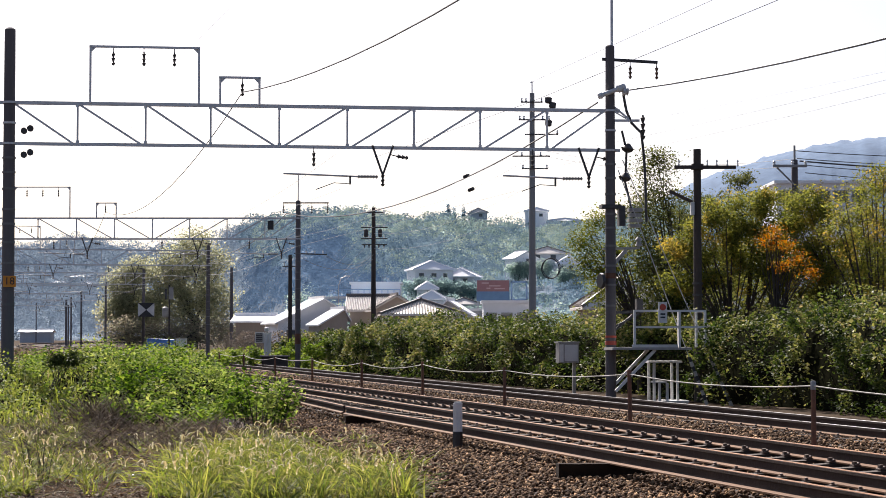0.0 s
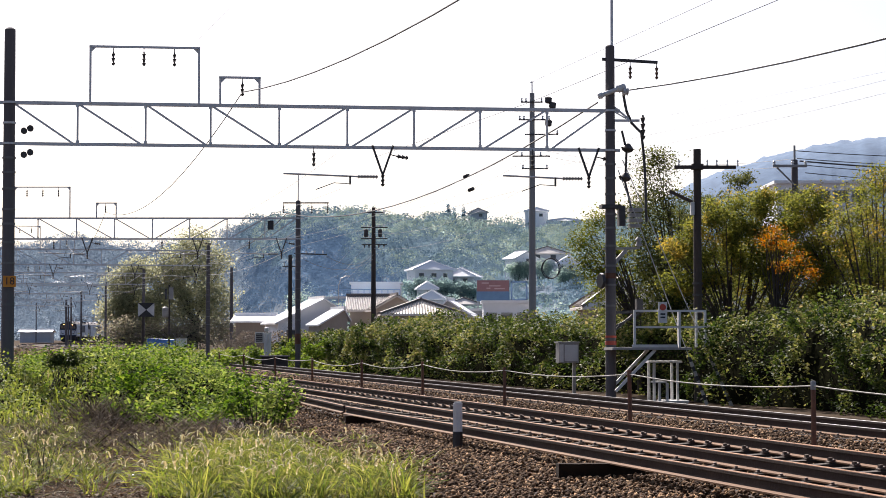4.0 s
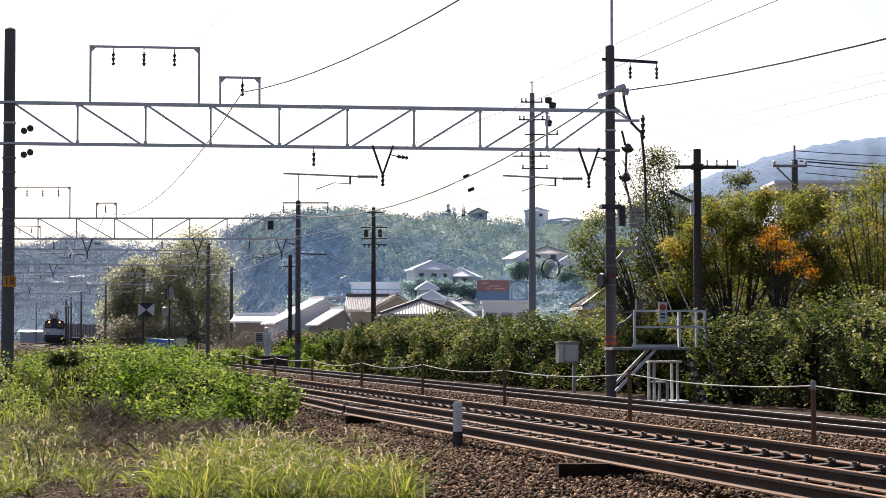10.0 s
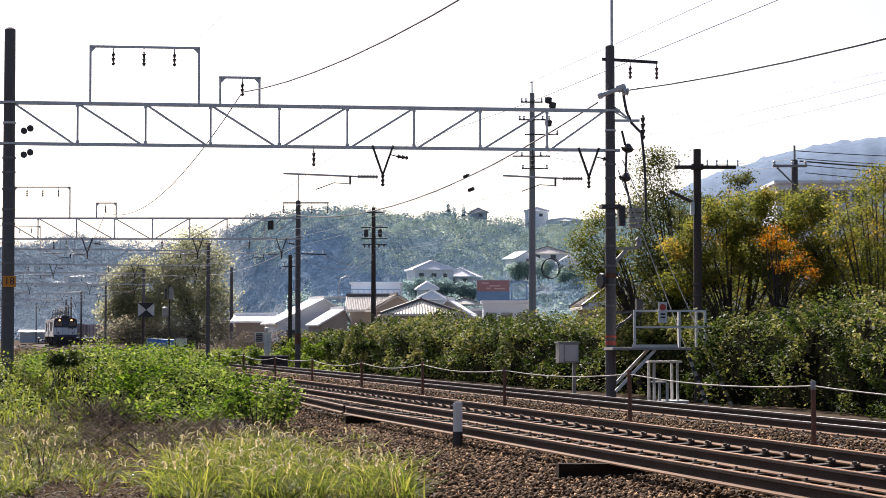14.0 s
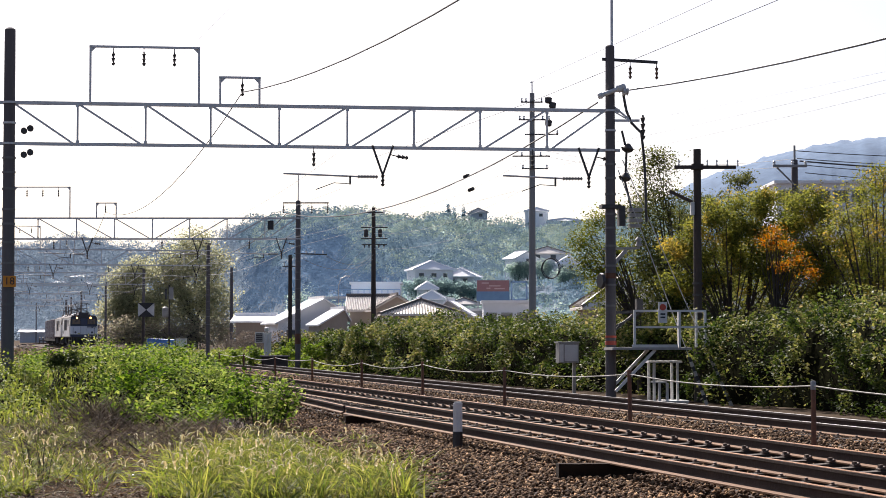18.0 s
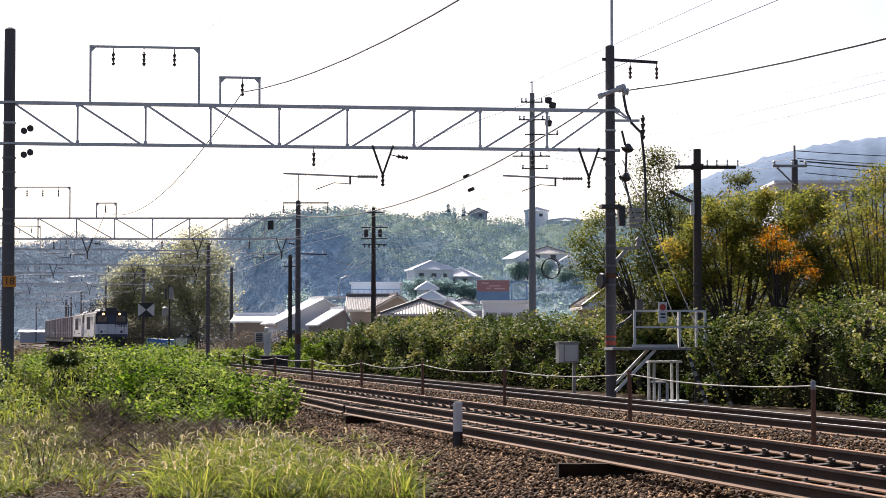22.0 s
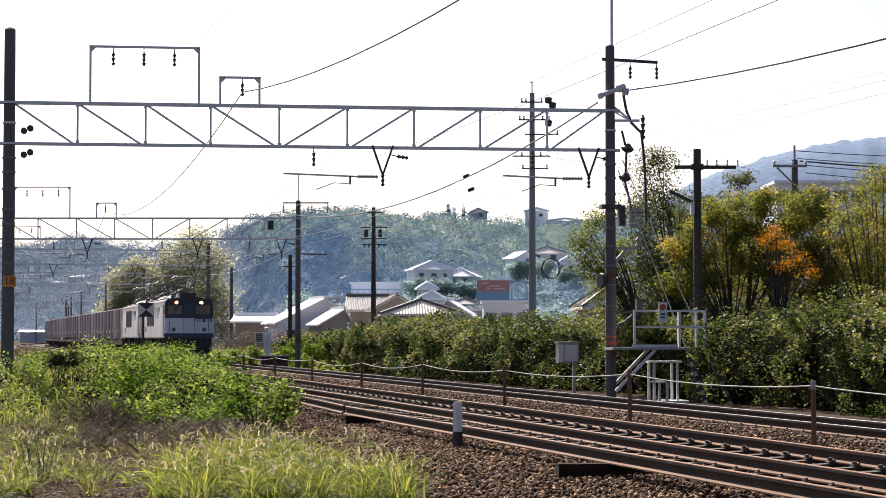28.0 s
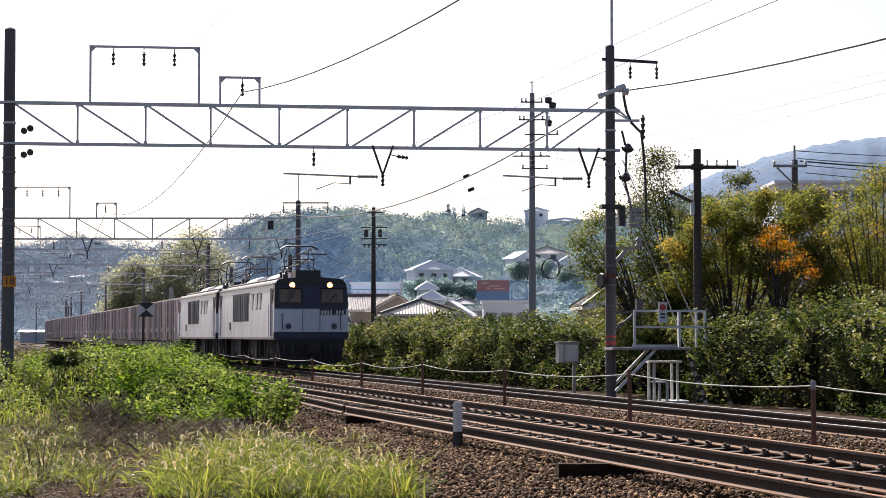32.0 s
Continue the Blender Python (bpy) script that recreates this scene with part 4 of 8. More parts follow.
def make_portal(m, left, tops, ys, turn_bay, frames, arms):
    """x along the track, y across it, from the far track's centre; left: the y of the left mast; frames: raised feeder frames; arms: hanger, arm's start and end."""
    po = empty("catenary_portal", m, "lattice-beam overhead-line portal spanning the tracks", "catenary portal", "overhead-line portals")
    for name, y, top, r in (("mast", MAST_R, tops[0], 0.135), ("mast", left, tops[1], 0.155)):
        g = Geo().tube([(0, y, -0.7), (0, y, 3.0), (0, y, top)], [r, r * 0.97, r * 0.85], 14).lathe((0, y, top), (0, 0, 1), [(0, r * 0.85), (0.04, r * 0.5)], 14)
        mst = part(name, g, M_POLE, po, "round dark concrete mast")
        for z in (2.1, 2.62, 3.1, 3.6, 4.05, 4.4, 4.9, 5.3, 5.65, BEAM_LO, 6.5, BEAM_HI):
            part("band", Geo().lathe((0, y, z - 0.025), (0, 0, 1), [(0, r + 0.008), (0.05, r + 0.008)], 14), M_GALV if z >= BEAM_LO else M_BAND, mst)
    mid, wide = (left + MAST_R) / 2, left - MAST_R + 0.5
    for nm, z, d in (("top_chord", BEAM_HI, -1), ("bottom_chord", BEAM_LO, 1)):
        # an angle iron: one upright and one flat leg
        part(nm, Geo().box((0, mid, z), (0.012, wide, 0.085)).box((0.045, mid, z + d * 0.036), (0.1, wide, 0.012)), M_GALV, po, "galvanised angle-iron chord")
    for y in ys[1:-1]:
        part("upright", Geo().bar((0.02, y, BEAM_LO), (0.02, y, BEAM_HI), 0.05).box((0.012, y, BEAM_LO + 0.06), (0.012, 0.085, 0.07)).box((0.012, y, BEAM_HI - 0.06), (0.012, 0.085, 0.07)), M_GALV, po)
    for i in range(len(ys) - 1):
        a, b = ys[i], ys[i + 1]
        if i < turn_bay:
            part("diagonal", Geo().bar((0.03, a, BEAM_HI), (0.03, b + 0.08, BEAM_LO), 0.05), M_GALV, po)
        else:
            part("diagonal", Geo().bar((0.03, a - 0.08, BEAM_LO), (0.03, b, BEAM_HI), 0.05), M_GALV, po)
    # raised frames that carry the feeders
    for y0, y1, h, ins in frames:
        fr = Geo().bar((0, y0, BEAM_HI), (0, y0, BEAM_HI + h), 0.055).bar((0, y1, BEAM_HI), (0, y1, BEAM_HI + h), 0.055).bar((0, y0 + 0.03, BEAM_HI + h), (0, y1 - 0.03, BEAM_HI + h), 0.055)
        for y, d in ((y0, -1), (y1, 1)):
            fr.extrude([(y, BEAM_HI + h), (y + d * 0.16, BEAM_HI + h), (y, BEAM_HI + h - 0.16)], 0, -0.01, 0.01)
        f = part("feeder_frame", fr, M_GALV, po, "raised galvanised feeder frame")
        for y in ins:
            hung_insulator(f, (0, y, BEAM_HI + h - 0.02), 0.46)
    # hangers, arms and steady pieces over each track
    for yv, ya, yend in arms:
        v = Geo().bar((0, yv + 0.26, BEAM_LO + 0.06), (0, yv, 5.32), 0.05).bar((0, yv - 0.26, BEAM_LO + 0.06), (0, yv, 5.32), 0.05).lathe((0, yv, 5.36), (0, 0, -1), insulator(0, 0, 0.32, 0.055, 3), 8)
        part("hanger", v, M_IRON, po, "V-shaped hanger bracket")
        part("stub_insulator", Geo().tube([(0, yv - 0.2, 5.83), (0, yv - 0.36, 5.79)], 0.014, 5).lathe((0, yv - 0.34, 5.795), (0, -1, -0.15), insulator(0, 0, 0.3, 0.06, 3), 8), M_IRON, po)
        arm = Geo().tube([(0, ya, 5.34), (0, yend + 0.55, 5.28)], 0.024, 7)
        a = part("pull_off_arm", arm, M_GALV, po, "horizontal pull-off pipe")
        part("rod_insulator", Geo().lathe((0, yend + 0.58, 5.28), (0, -1, 0), insulator(0, 0, 0.52, 0.055, 7), 8), M_GREYPAINT, a)
        part("steady_arm", Geo().tube([(0, yend + 0.75, 5.28), (0, yend + 0.75, 5.1), (0, yend + 1.15, 5.12), (0, yend + 1.6, 4.95)], 0.012, 5).bar((0, yend + 0.75, 5.3), (0, yend + 0.75, 5.08), 0.045), M_IRON, a)
        hung_insulator(po, (0, ya - 0.75, BEAM_LO), 0.5)
    return po


PORTAL_AT = [54.0, 100.7, 142.0, 193.5, 240.5, 288.0, 332.0]
FIRST = pose(1.523, 51.986, 0, 0, 0, 97.28)
SECOND = pose(-9.675, 100.4, 0, 0, 0, 90)
M_BAND = surf("steel_strap", (0.22, 0.21, 0.21), (0.12, 0.115, 0.115), 0.6, 0.4, 4, 40, 0.1)
WIDE_BAYS = [11.6, 9.82, 7.97, 6.13, 4.31, 2.52, 0.72, -1.1, -2.6]
WIDE_FRAMES = ((10.95, 8.29, 1.5, (10.36, 9.6, 8.84)), (7.0, 6.06, 0.73, (6.57,)))
WIDE_ARMS = ((7.44, 9.8, 7.5), (2.13, 4.6, 2.2), (-1.9, 0.4, -1.8))
PORTALS = [make_portal(FIRST, 12.13, (8.62, 8.78), [12.05, 10.5, 8.86, 7.28, 5.6, 3.92, 2.26, 0.6, -1.09, -2.57], 4, ((10.2, 7.57, 1.4, (9.65, 8.91, 8.17)), (7.05, 6.09, 0.69, (6.51,))), ((3.04, 5.5, 3.1), (-2.15, 0.03, -2.05))),
           make_portal(SECOND, 12.1, (7.82, 7.82), WIDE_BAYS, 4, WIDE_FRAMES, WIDE_ARMS),
           make_portal(line_pose(PORTAL_AT[2]), 12.1, (7.35, 7.35), WIDE_BAYS, 4, WIDE_FRAMES, WIDE_ARMS)]
for s in PORTAL_AT[3:]:
    PORTALS.append(copy_thing(PORTALS[2], line_pose(s)))


def dress_first_portal(po):
    y = MAST_R
    # square number plate and coils on the camera-side mast
    pl = part("number_plate", Geo().slab((-0.2, 12.13 - 0.2, 2.52), (-0.16, 12.13 + 0.1, 2.79)), M_ORANGE, po, "orange plate with the number 18")
    cu = bpy.data.curves.new("number", "FONT")
    cu.body, cu.size, cu.extrude, cu.align_x, cu.align_y = "18", 0.25, 0.002, "CENTER", "CENTER"
    cu.materials.append(M_BLACK)
    tx = new("number", cu)
    tx.parent = pl
    tx.matrix_local = Matrix.Translation((-0.205, 12.13 - 0.05, 2.655)) @ Matrix.Rotation(radians(-90), 4, "Z") @ Matrix.Rotation(radians(90), 4, "X")
    for z in (6.3, 5.72):
        for k in (0, 1):
            part("coil", Geo().lathe((-0.1, 12.13 - 0.36 - 0.15 * k, z + 0.06 * k), (-1, 0, 0), [(0, 0.08), (0.08, 0.08), (0.08, 0.04)], 12), M_IRON, po)
    # earth rod, arms, tensioner and boxes on the far mast
    rod = part("earth_rod", Geo().tube([(0.05, y - 0.06, 8.3), (0.05, y - 0.06, 10.6)], 0.035, 8), M_GALV, po, "upright galvanised rod")
    top = part("top_arm", Geo().bar((0, y + 0.2, 8.3), (0, y - 1.22, 8.24), 0.07), M_IRON, po, "short arm with two insulators")
    for dy in (-0.52, -1.2):
        hung_insulator(top, (0, y + dy, 8.24), 0.45, M_BROWNCERAM)
    ten = part("tensioner", Geo().lathe((-0.15, y + 0.33, 7.34), (0, -1, 0.38), [(0, 0.07), (0.08, 0.09), (0.12, 0.06), (0.5, 0.055), (0.54, 0.1), (0.7, 0.1), (0.74, 0.06)], 14), M_WHITEPAINT, po, "white wheel tensioner")
    part("tension_disc", Geo().lathe((-0.16, y - 0.28, 7.48), (0, -1, 0), [(0, 0.06), (0.02, 0.12), (0.07, 0.12), (0.09, 0.08), (0.14, 0.11), (0.16, 0.05)], 14), M_GALV, ten)
    arm = part("drop_arm", Geo().bar((0, y + 0.1, 6.75), (0, y - 0.75, 6.76), 0.06).bar((0, y - 0.1, 7.1), (0, y - 0.5, 6.78), 0.045).bar((0, y - 0.1, 6.98), (0, y - 0.42, 6.8), 0.03), M_GALV, po)
    part("post_insulator", Geo().lathe((0, y - 0.84, 6.9), (0, 0, -1), insulator(0, 0, 0.62, 0.07, 4), 8), M_IRON, arm)
    part("jumper_cable", Geo().tube([(0, y - 0.34, 7.42), (0, y - 0.42, 7.0), (0, y - 0.55, 6.7), (0, y - 0.8, 6.45), (0, y - 0.86, 5.9), (0, y - 0.9, 5.2), (0, y - 0.92, 4.2)], 0.035, 7), M_IRON, po, "sagging black jumper cable")
    part("jumper_cable", Geo().tube([(0, y - 0.3, 6.5), (0, y - 0.42, 6.0), (0, y - 0.38, 5.2), (0, y - 0.6, 4.3)], 0.03, 7), M_IRON, po)
    for dy, z in ((-0.47, 6.08), (-0.4, 5.35)):
        part("disc_insulator", Geo().lathe((0, y + dy, z + 0.1), (0.1, 0.2, -1), [(0, 0.04), (0.06, 0.1), (0.12, 0.17), (0.2, 0.12), (0.24, 0.03)], 10), M_IRON, po)
    part("clamp_band", Geo().box((0, y, 4.58), (0.36, 0.5, 0.1)), M_IRON, po)
    part("switch_box", Geo().box((0, y - 0.28, 4.35), (0.25, 0.16, 0.5)), M_IRON, po)
    fs = Geo()
    for k in range(4):
        fs.box((0, y - 0.62, 4.5 - 0.13 * k), (0.3, 0.34 - 0.05 * (k % 2), 0.09))
    part("arrester", fs, M_GREYPAINT, po, "stacked grey arrester")
    br = part("bracket", Geo().bar((0, y + 0.2, 3.52), (0, y - 0.75, 3.55), 0.06).bar((0, y - 0.05, 3.12), (0, y - 0.4, 3.5), 0.09).bar((0, y + 0.2, 3.1), (0, y - 0.22, 3.1), 0.05), M_GREYPAINT, po)
    part("cap", Geo().lathe((0, y - 0.72, 3.55), (0, 0, 1), insulator(0, 0, 0.28, 0.1, 2), 10), M_GREYPAINT, br)
    part("red_band", Geo().lathe((0, y, 1.12), (0, 0, 1), [(0, 0.142), (0.1, 0.142)], 14), M_RED, po, "faded red warning band")
    part("ochre_band", Geo().lathe((0, y, 2.78), (0, 0, 1), [(0, 0.142), (0.14, 0.142)], 14), M_RUST, po, "faded ochre band")
    part("red_band", Geo().lathe((0, y, 1.3), (0, 0, 1), [(0, 0.142), (0.05, 0.142)], 14), M_RED, po, "thin red band")
    part("speaker", Geo().lathe((0, y + 0.17, 2.72), (-0.3, 1, 0), [(0, 0.1), (0.05, 0.2), (0.12, 0.18)], 12), M_BLACK, po, "round black bell")
    lo = part("lower_bracket", Geo().bar((0, y + 0.1, 1.92), (0, y - 0.85, 1.96), 0.07).bar((0, y, 1.4), (0, y - 0.6, 1.9), 0.05).bar((0, y, 1.52), (0, y - 0.72, 1.9), 0.04), M_IRON, po)
    part("lower_box", Geo().box((0, y - 0.72, 2.12), (0.2, 0.16, 0.3)), M_IRON, lo)


dress_first_portal(PORTALS[0])


def make_platform():
    m = FIRST @ pose(-0.4, 0, 0)
    pf = empty("service_platform", m, "white-painted service platform with guard rail beside the mast", "platform")
    y = MAST_R
    part("deck", Geo().slab((-0.5, y - 1.85, 1.0), (0.5, y + 0.15, 1.06)), M_GREYPAINT, pf, "grey grating deck")
    for x, ya in ((-0.45, y - 0.42), (-0.45, y - 1.55), (0.45, y - 1.75), (-0.45, y - 2.2), (0.45, y - 2.2)):
        part("post", Geo().bar((x, ya, 1.06), (x, ya, 1.98), 0.055), M_WHITEPAINT, pf)
    for z in (1.96, 1.56):
        part("rail_bar", Geo().bar((-0.45, y - 0.4, z), (-0.45, y - 2.22, z), 0.05), M_WHITEPAINT, pf)
        part("rail_bar", Geo().bar((-0.45, y - 2.2, z), (0.45, y - 2.2, z), 0.05), M_WHITEPAINT, pf)
    part("kick_board", Geo().slab((-0.5, y - 1.5, 1.06), (-0.47, y - 0.35, 1.13)), M_WHITEPAINT, pf)
    for x in (-0.4, 0.4):
        part("brace", Geo().bar((x, y + 0.05, -0.02), (x, y - 0.95, 1.0), 0.07), M_WHITEPAINT, pf, "white diagonal brace")
    sg = part("warning_sign", Geo().slab((-0.54, y - 1.22, 1.66), (-0.5, y - 1.0, 2.18)), M_WHITEPAINT, pf, "white warning sign with a red disc")
    part("red_disc", Geo().lathe((-0.541, y - 1.11, 2.05), (-1, 0, 0), [(0, 0.08), (0.006, 0.08)], 16), M_RED, sg)
    part("text_bar", Geo().slab((-0.548, y - 1.17, 1.78), (-0.54, y - 1.05, 1.82)).slab((-0.548, y - 1.17, 1.86), (-0.54, y - 1.05, 1.9)), M_BLACK, sg)
    st = empty("step_stand", FIRST @ pose(0.5, 0.15, 0), "small white-painted steel step stand on ballast", "steps")
    for ya, z in ((-4.0, 0.68), (-4.6, 0.68)):
        for x in (-0.3, 0.3):
            part("leg", Geo().bar((x, ya, -0.45), (x, ya, z), 0.06), M_WHITEPAINT, st)
    part("tread", Geo().slab((-0.34, -4.72, 0.66), (0.34, -3.85, 0.71)), M_WHITEPAINT, st)
    part("tread", Geo().slab((-0.45, -4.3, 0.16), (0.3, -4.05, 0.2)), M_WHITEPAINT, st)
    part("tread", Geo().slab((-0.5, -4.85, -0.33), (0.3, -4.2, -0.28)), M_WHITEPAINT, st)
    for ya in (-4.1, -4.3, -4.8):
        part("leg", Geo().bar((-0.45, ya, -0.45), (-0.45, ya, 0.16 if ya > -4.5 else -0.3), 0.06), M_WHITEPAINT, st)


make_platform()


def striped_guy(top, foot, cover):
    """A guy wire with a yellow and black sleeve over its lower end."""
    g = empty("guy_wire", pose(0, 0, 0), "thin guy wire with a yellow-black striped sleeve at its foot", "guy wire", "guy wires")
    a, b = Vector(top), Vector(foot)
    part("wire", Geo().tube([a, b], 0.012, 6), M_WIREPALE, g)
    d = (a - b).normalized()
    n = 10
    for i in range(n):
        p, q = b + d * cover * i / n, b + d * cover * (i + 1) / n
        part("stripe", Geo().tube([p, q], 0.045, 8), M_BLACK if i % 2 else M_ROPE, g)


mast1 = FIRST @ Vector((0, MAST_R, 0))
striped_guy((mast1.x + 0.2, mast1.y, 5.5), (6.5, 51.5, -0.35), 1.25)
striped_guy((mast1.x + 0.35, mast1.y + 0.5, 5.8), (7.15, 51.8, -0.4), 1.35)


def make_cabinet():
    c = empty("relay_box", line_pose(60.5, -3.45), "grey steel relay box on a post by the thicket", "relay box")
    part("post", Geo().bar((0.1, -0.26, -0.5), (0.1, -0.26, 0.6), 0.09), M_GREYPAINT, c)
    b = part("case", Geo().slab((-0.18, -0.32, 0.58), (0.18, 0.26, 1.14)).slab((-0.21, -0.35, 1.14), (0.21, 0.3, 1.18)), M_GREYPAINT, c, "grey box with a small roof")
    part("door", Geo().slab((-0.195, -0.28, 0.63), (-0.18, 0.1, 1.09)), M_GALV, b)
    part("side_door", Geo().slab((-0.2, 0.14, 0.6), (-0.18, 0.25, 1.1)), M_WHITEPAINT, b)


make_cabinet()


# ---- rope fence between the tracks
def make_fence():
    fe = empty("rope_fence", pose(0, 0, 0), "rusty iron posts linked by a sagging pale rope", "fence")
    rows = [(22.0, 0.72), (30.0, 0.73), (38.0, 0.75), (46.5, 0.68), (54.5, 0.7), (62.5, 0.64), (71.0, 0.63), (79.0, 0.62), (87.5, 0.63), (95.5, 0.61)]
    pts = []
    for i, (s, top) in enumerate(rows):
        p = on_line(s, 2.1)
        lean = Vector((RNG.uniform(-0.015, 0.015), 0, 0))
        g = Geo().tube([(p.x, p.y, -0.4), (p.x + lean.x, p.y, top - 0.05)], 0.036, 8)
        po_ = part("post", g, M_RUST, fe, "rusty iron fence post")
        part("cap", Geo().lathe((p.x + lean.x, p.y, top - 0.12), (0, 0, 1), [(0, 0.038), (0.1, 0.04), (0.12, 0.03)], 8), M_POLEGREY if i == 1 else M_RUST, po_)
        pts.append(Vector((p.x + lean.x, p.y, top - 0.07)))
    for a, b in zip(pts, pts[1:]):
        sag = RNG.uniform(0.05, 0.14)
        line = [a.lerp(b, k / 12) - Vector((0, 0, 4 * sag * (k / 12) * (1 - k / 12))) for k in range(13)]
        part("rope", Geo().tube(line, 0.01, 6), M_ROPE, fe, "pale sagging rope")


make_fence()


def make_marker():
    m = line_pose(33.6, 6.25, -0.32)
    mk = empty("distance_marker", m @ pose(0, 0, 0, 0, 0, 76), "white concrete distance post with a black foot", "marker post")
    g = Geo()
    oct_ = [(0.075 * math.cos(math.pi / 8 + k * math.pi / 4), 0.075 * math.sin(math.pi / 8 + k * math.pi / 4)) for k in range(8)]
    part("foot", Geo().extrude([(x * 1.06, y * 1.06) for x, y in oct_], 2, 0.0, 0.24), M_BLACK, mk, "black-painted foot")
    part("shaft", g.extrude(oct_, 2, 0.24, 0.66).extrude([(x * 0.8, y * 0.8) for x, y in oct_], 2, 0.66, 0.68), M_WHITEPAINT, mk, "white-painted upper part")
    t = Geo()
    for k in range(6):
        t.slab((-0.045, -0.074, 0.34 + 0.045 * k), (-0.01, -0.0695, 0.365 + 0.045 * k)).slab((0.012, -0.074, 0.335 + 0.045 * k), (0.045, -0.0695, 0.365 + 0.045 * k))
    part("text_bars", t, M_POLE, mk, "faded grey characters")


make_marker()


def make_spare_rails():
    zz = -0.015
    for s0, s1, o, sl in ((4.0, 43.1, 5.62, 0.55), (43.6, 72.0, 6.12, -0.85)):
        tr = empty("spare_rail", pose(0, 0, 0), "rusty spare rail laid on timber blocks beside the track", "rail", "spare rails")
        rail(tr, o, zz, s0, s1, 2.0, M_RAILRUST, sl)
    for s, o, long in ((12.0, 5.9, 1.25), (27.0, 5.98, 1.25), (42.2, 6.0, 0.72)):
        tb = part("timber_block", Geo().box((0, 0, 0), (0.24, long, 0.22)), M_TIMBER)
        tagged(tb, "dark weathered timber block under a rail", "timber", "timber blocks")
        tb.matrix_world = line_pose(s, o, zz - 0.26) @ pose(0, 0, 0, 0, 0, -8)


make_spare_rails()


# ---- poles
def make_pole(name, x, y, top, r0, r1, mat, label, base=-0.6):
    p = empty(name, pose(x, y, 0), label, "utility pole", "utility poles")
    part("shaft", Geo().tube([(0, 0, base), (0, 0, top * 0.5), (0, 0, top)], [r0, (r0 + r1) / 2, r1], 12), mat, p)
    return p


def crossarm(p, z, a, b, mat, ins=(), r=0.045, size=0.05, yaw=0.0, up=True):
    c, s = math.cos(radians(yaw)), math.sin(radians(yaw))
    arm = part("crossarm", Geo().bar((a * c, a * s - 0.14, z), (b * c, b * s - 0.14, z), size), mat, p)
    for k in ins:
        g = Geo().lathe((k * c, k * s - 0.14, z), (0, 0, 1 if up else -1), insulator(0, 0, 0.2, r, 2), 8)
        part("insulator", g, M_CERAM if up else M_IRON, arm)
    return arm


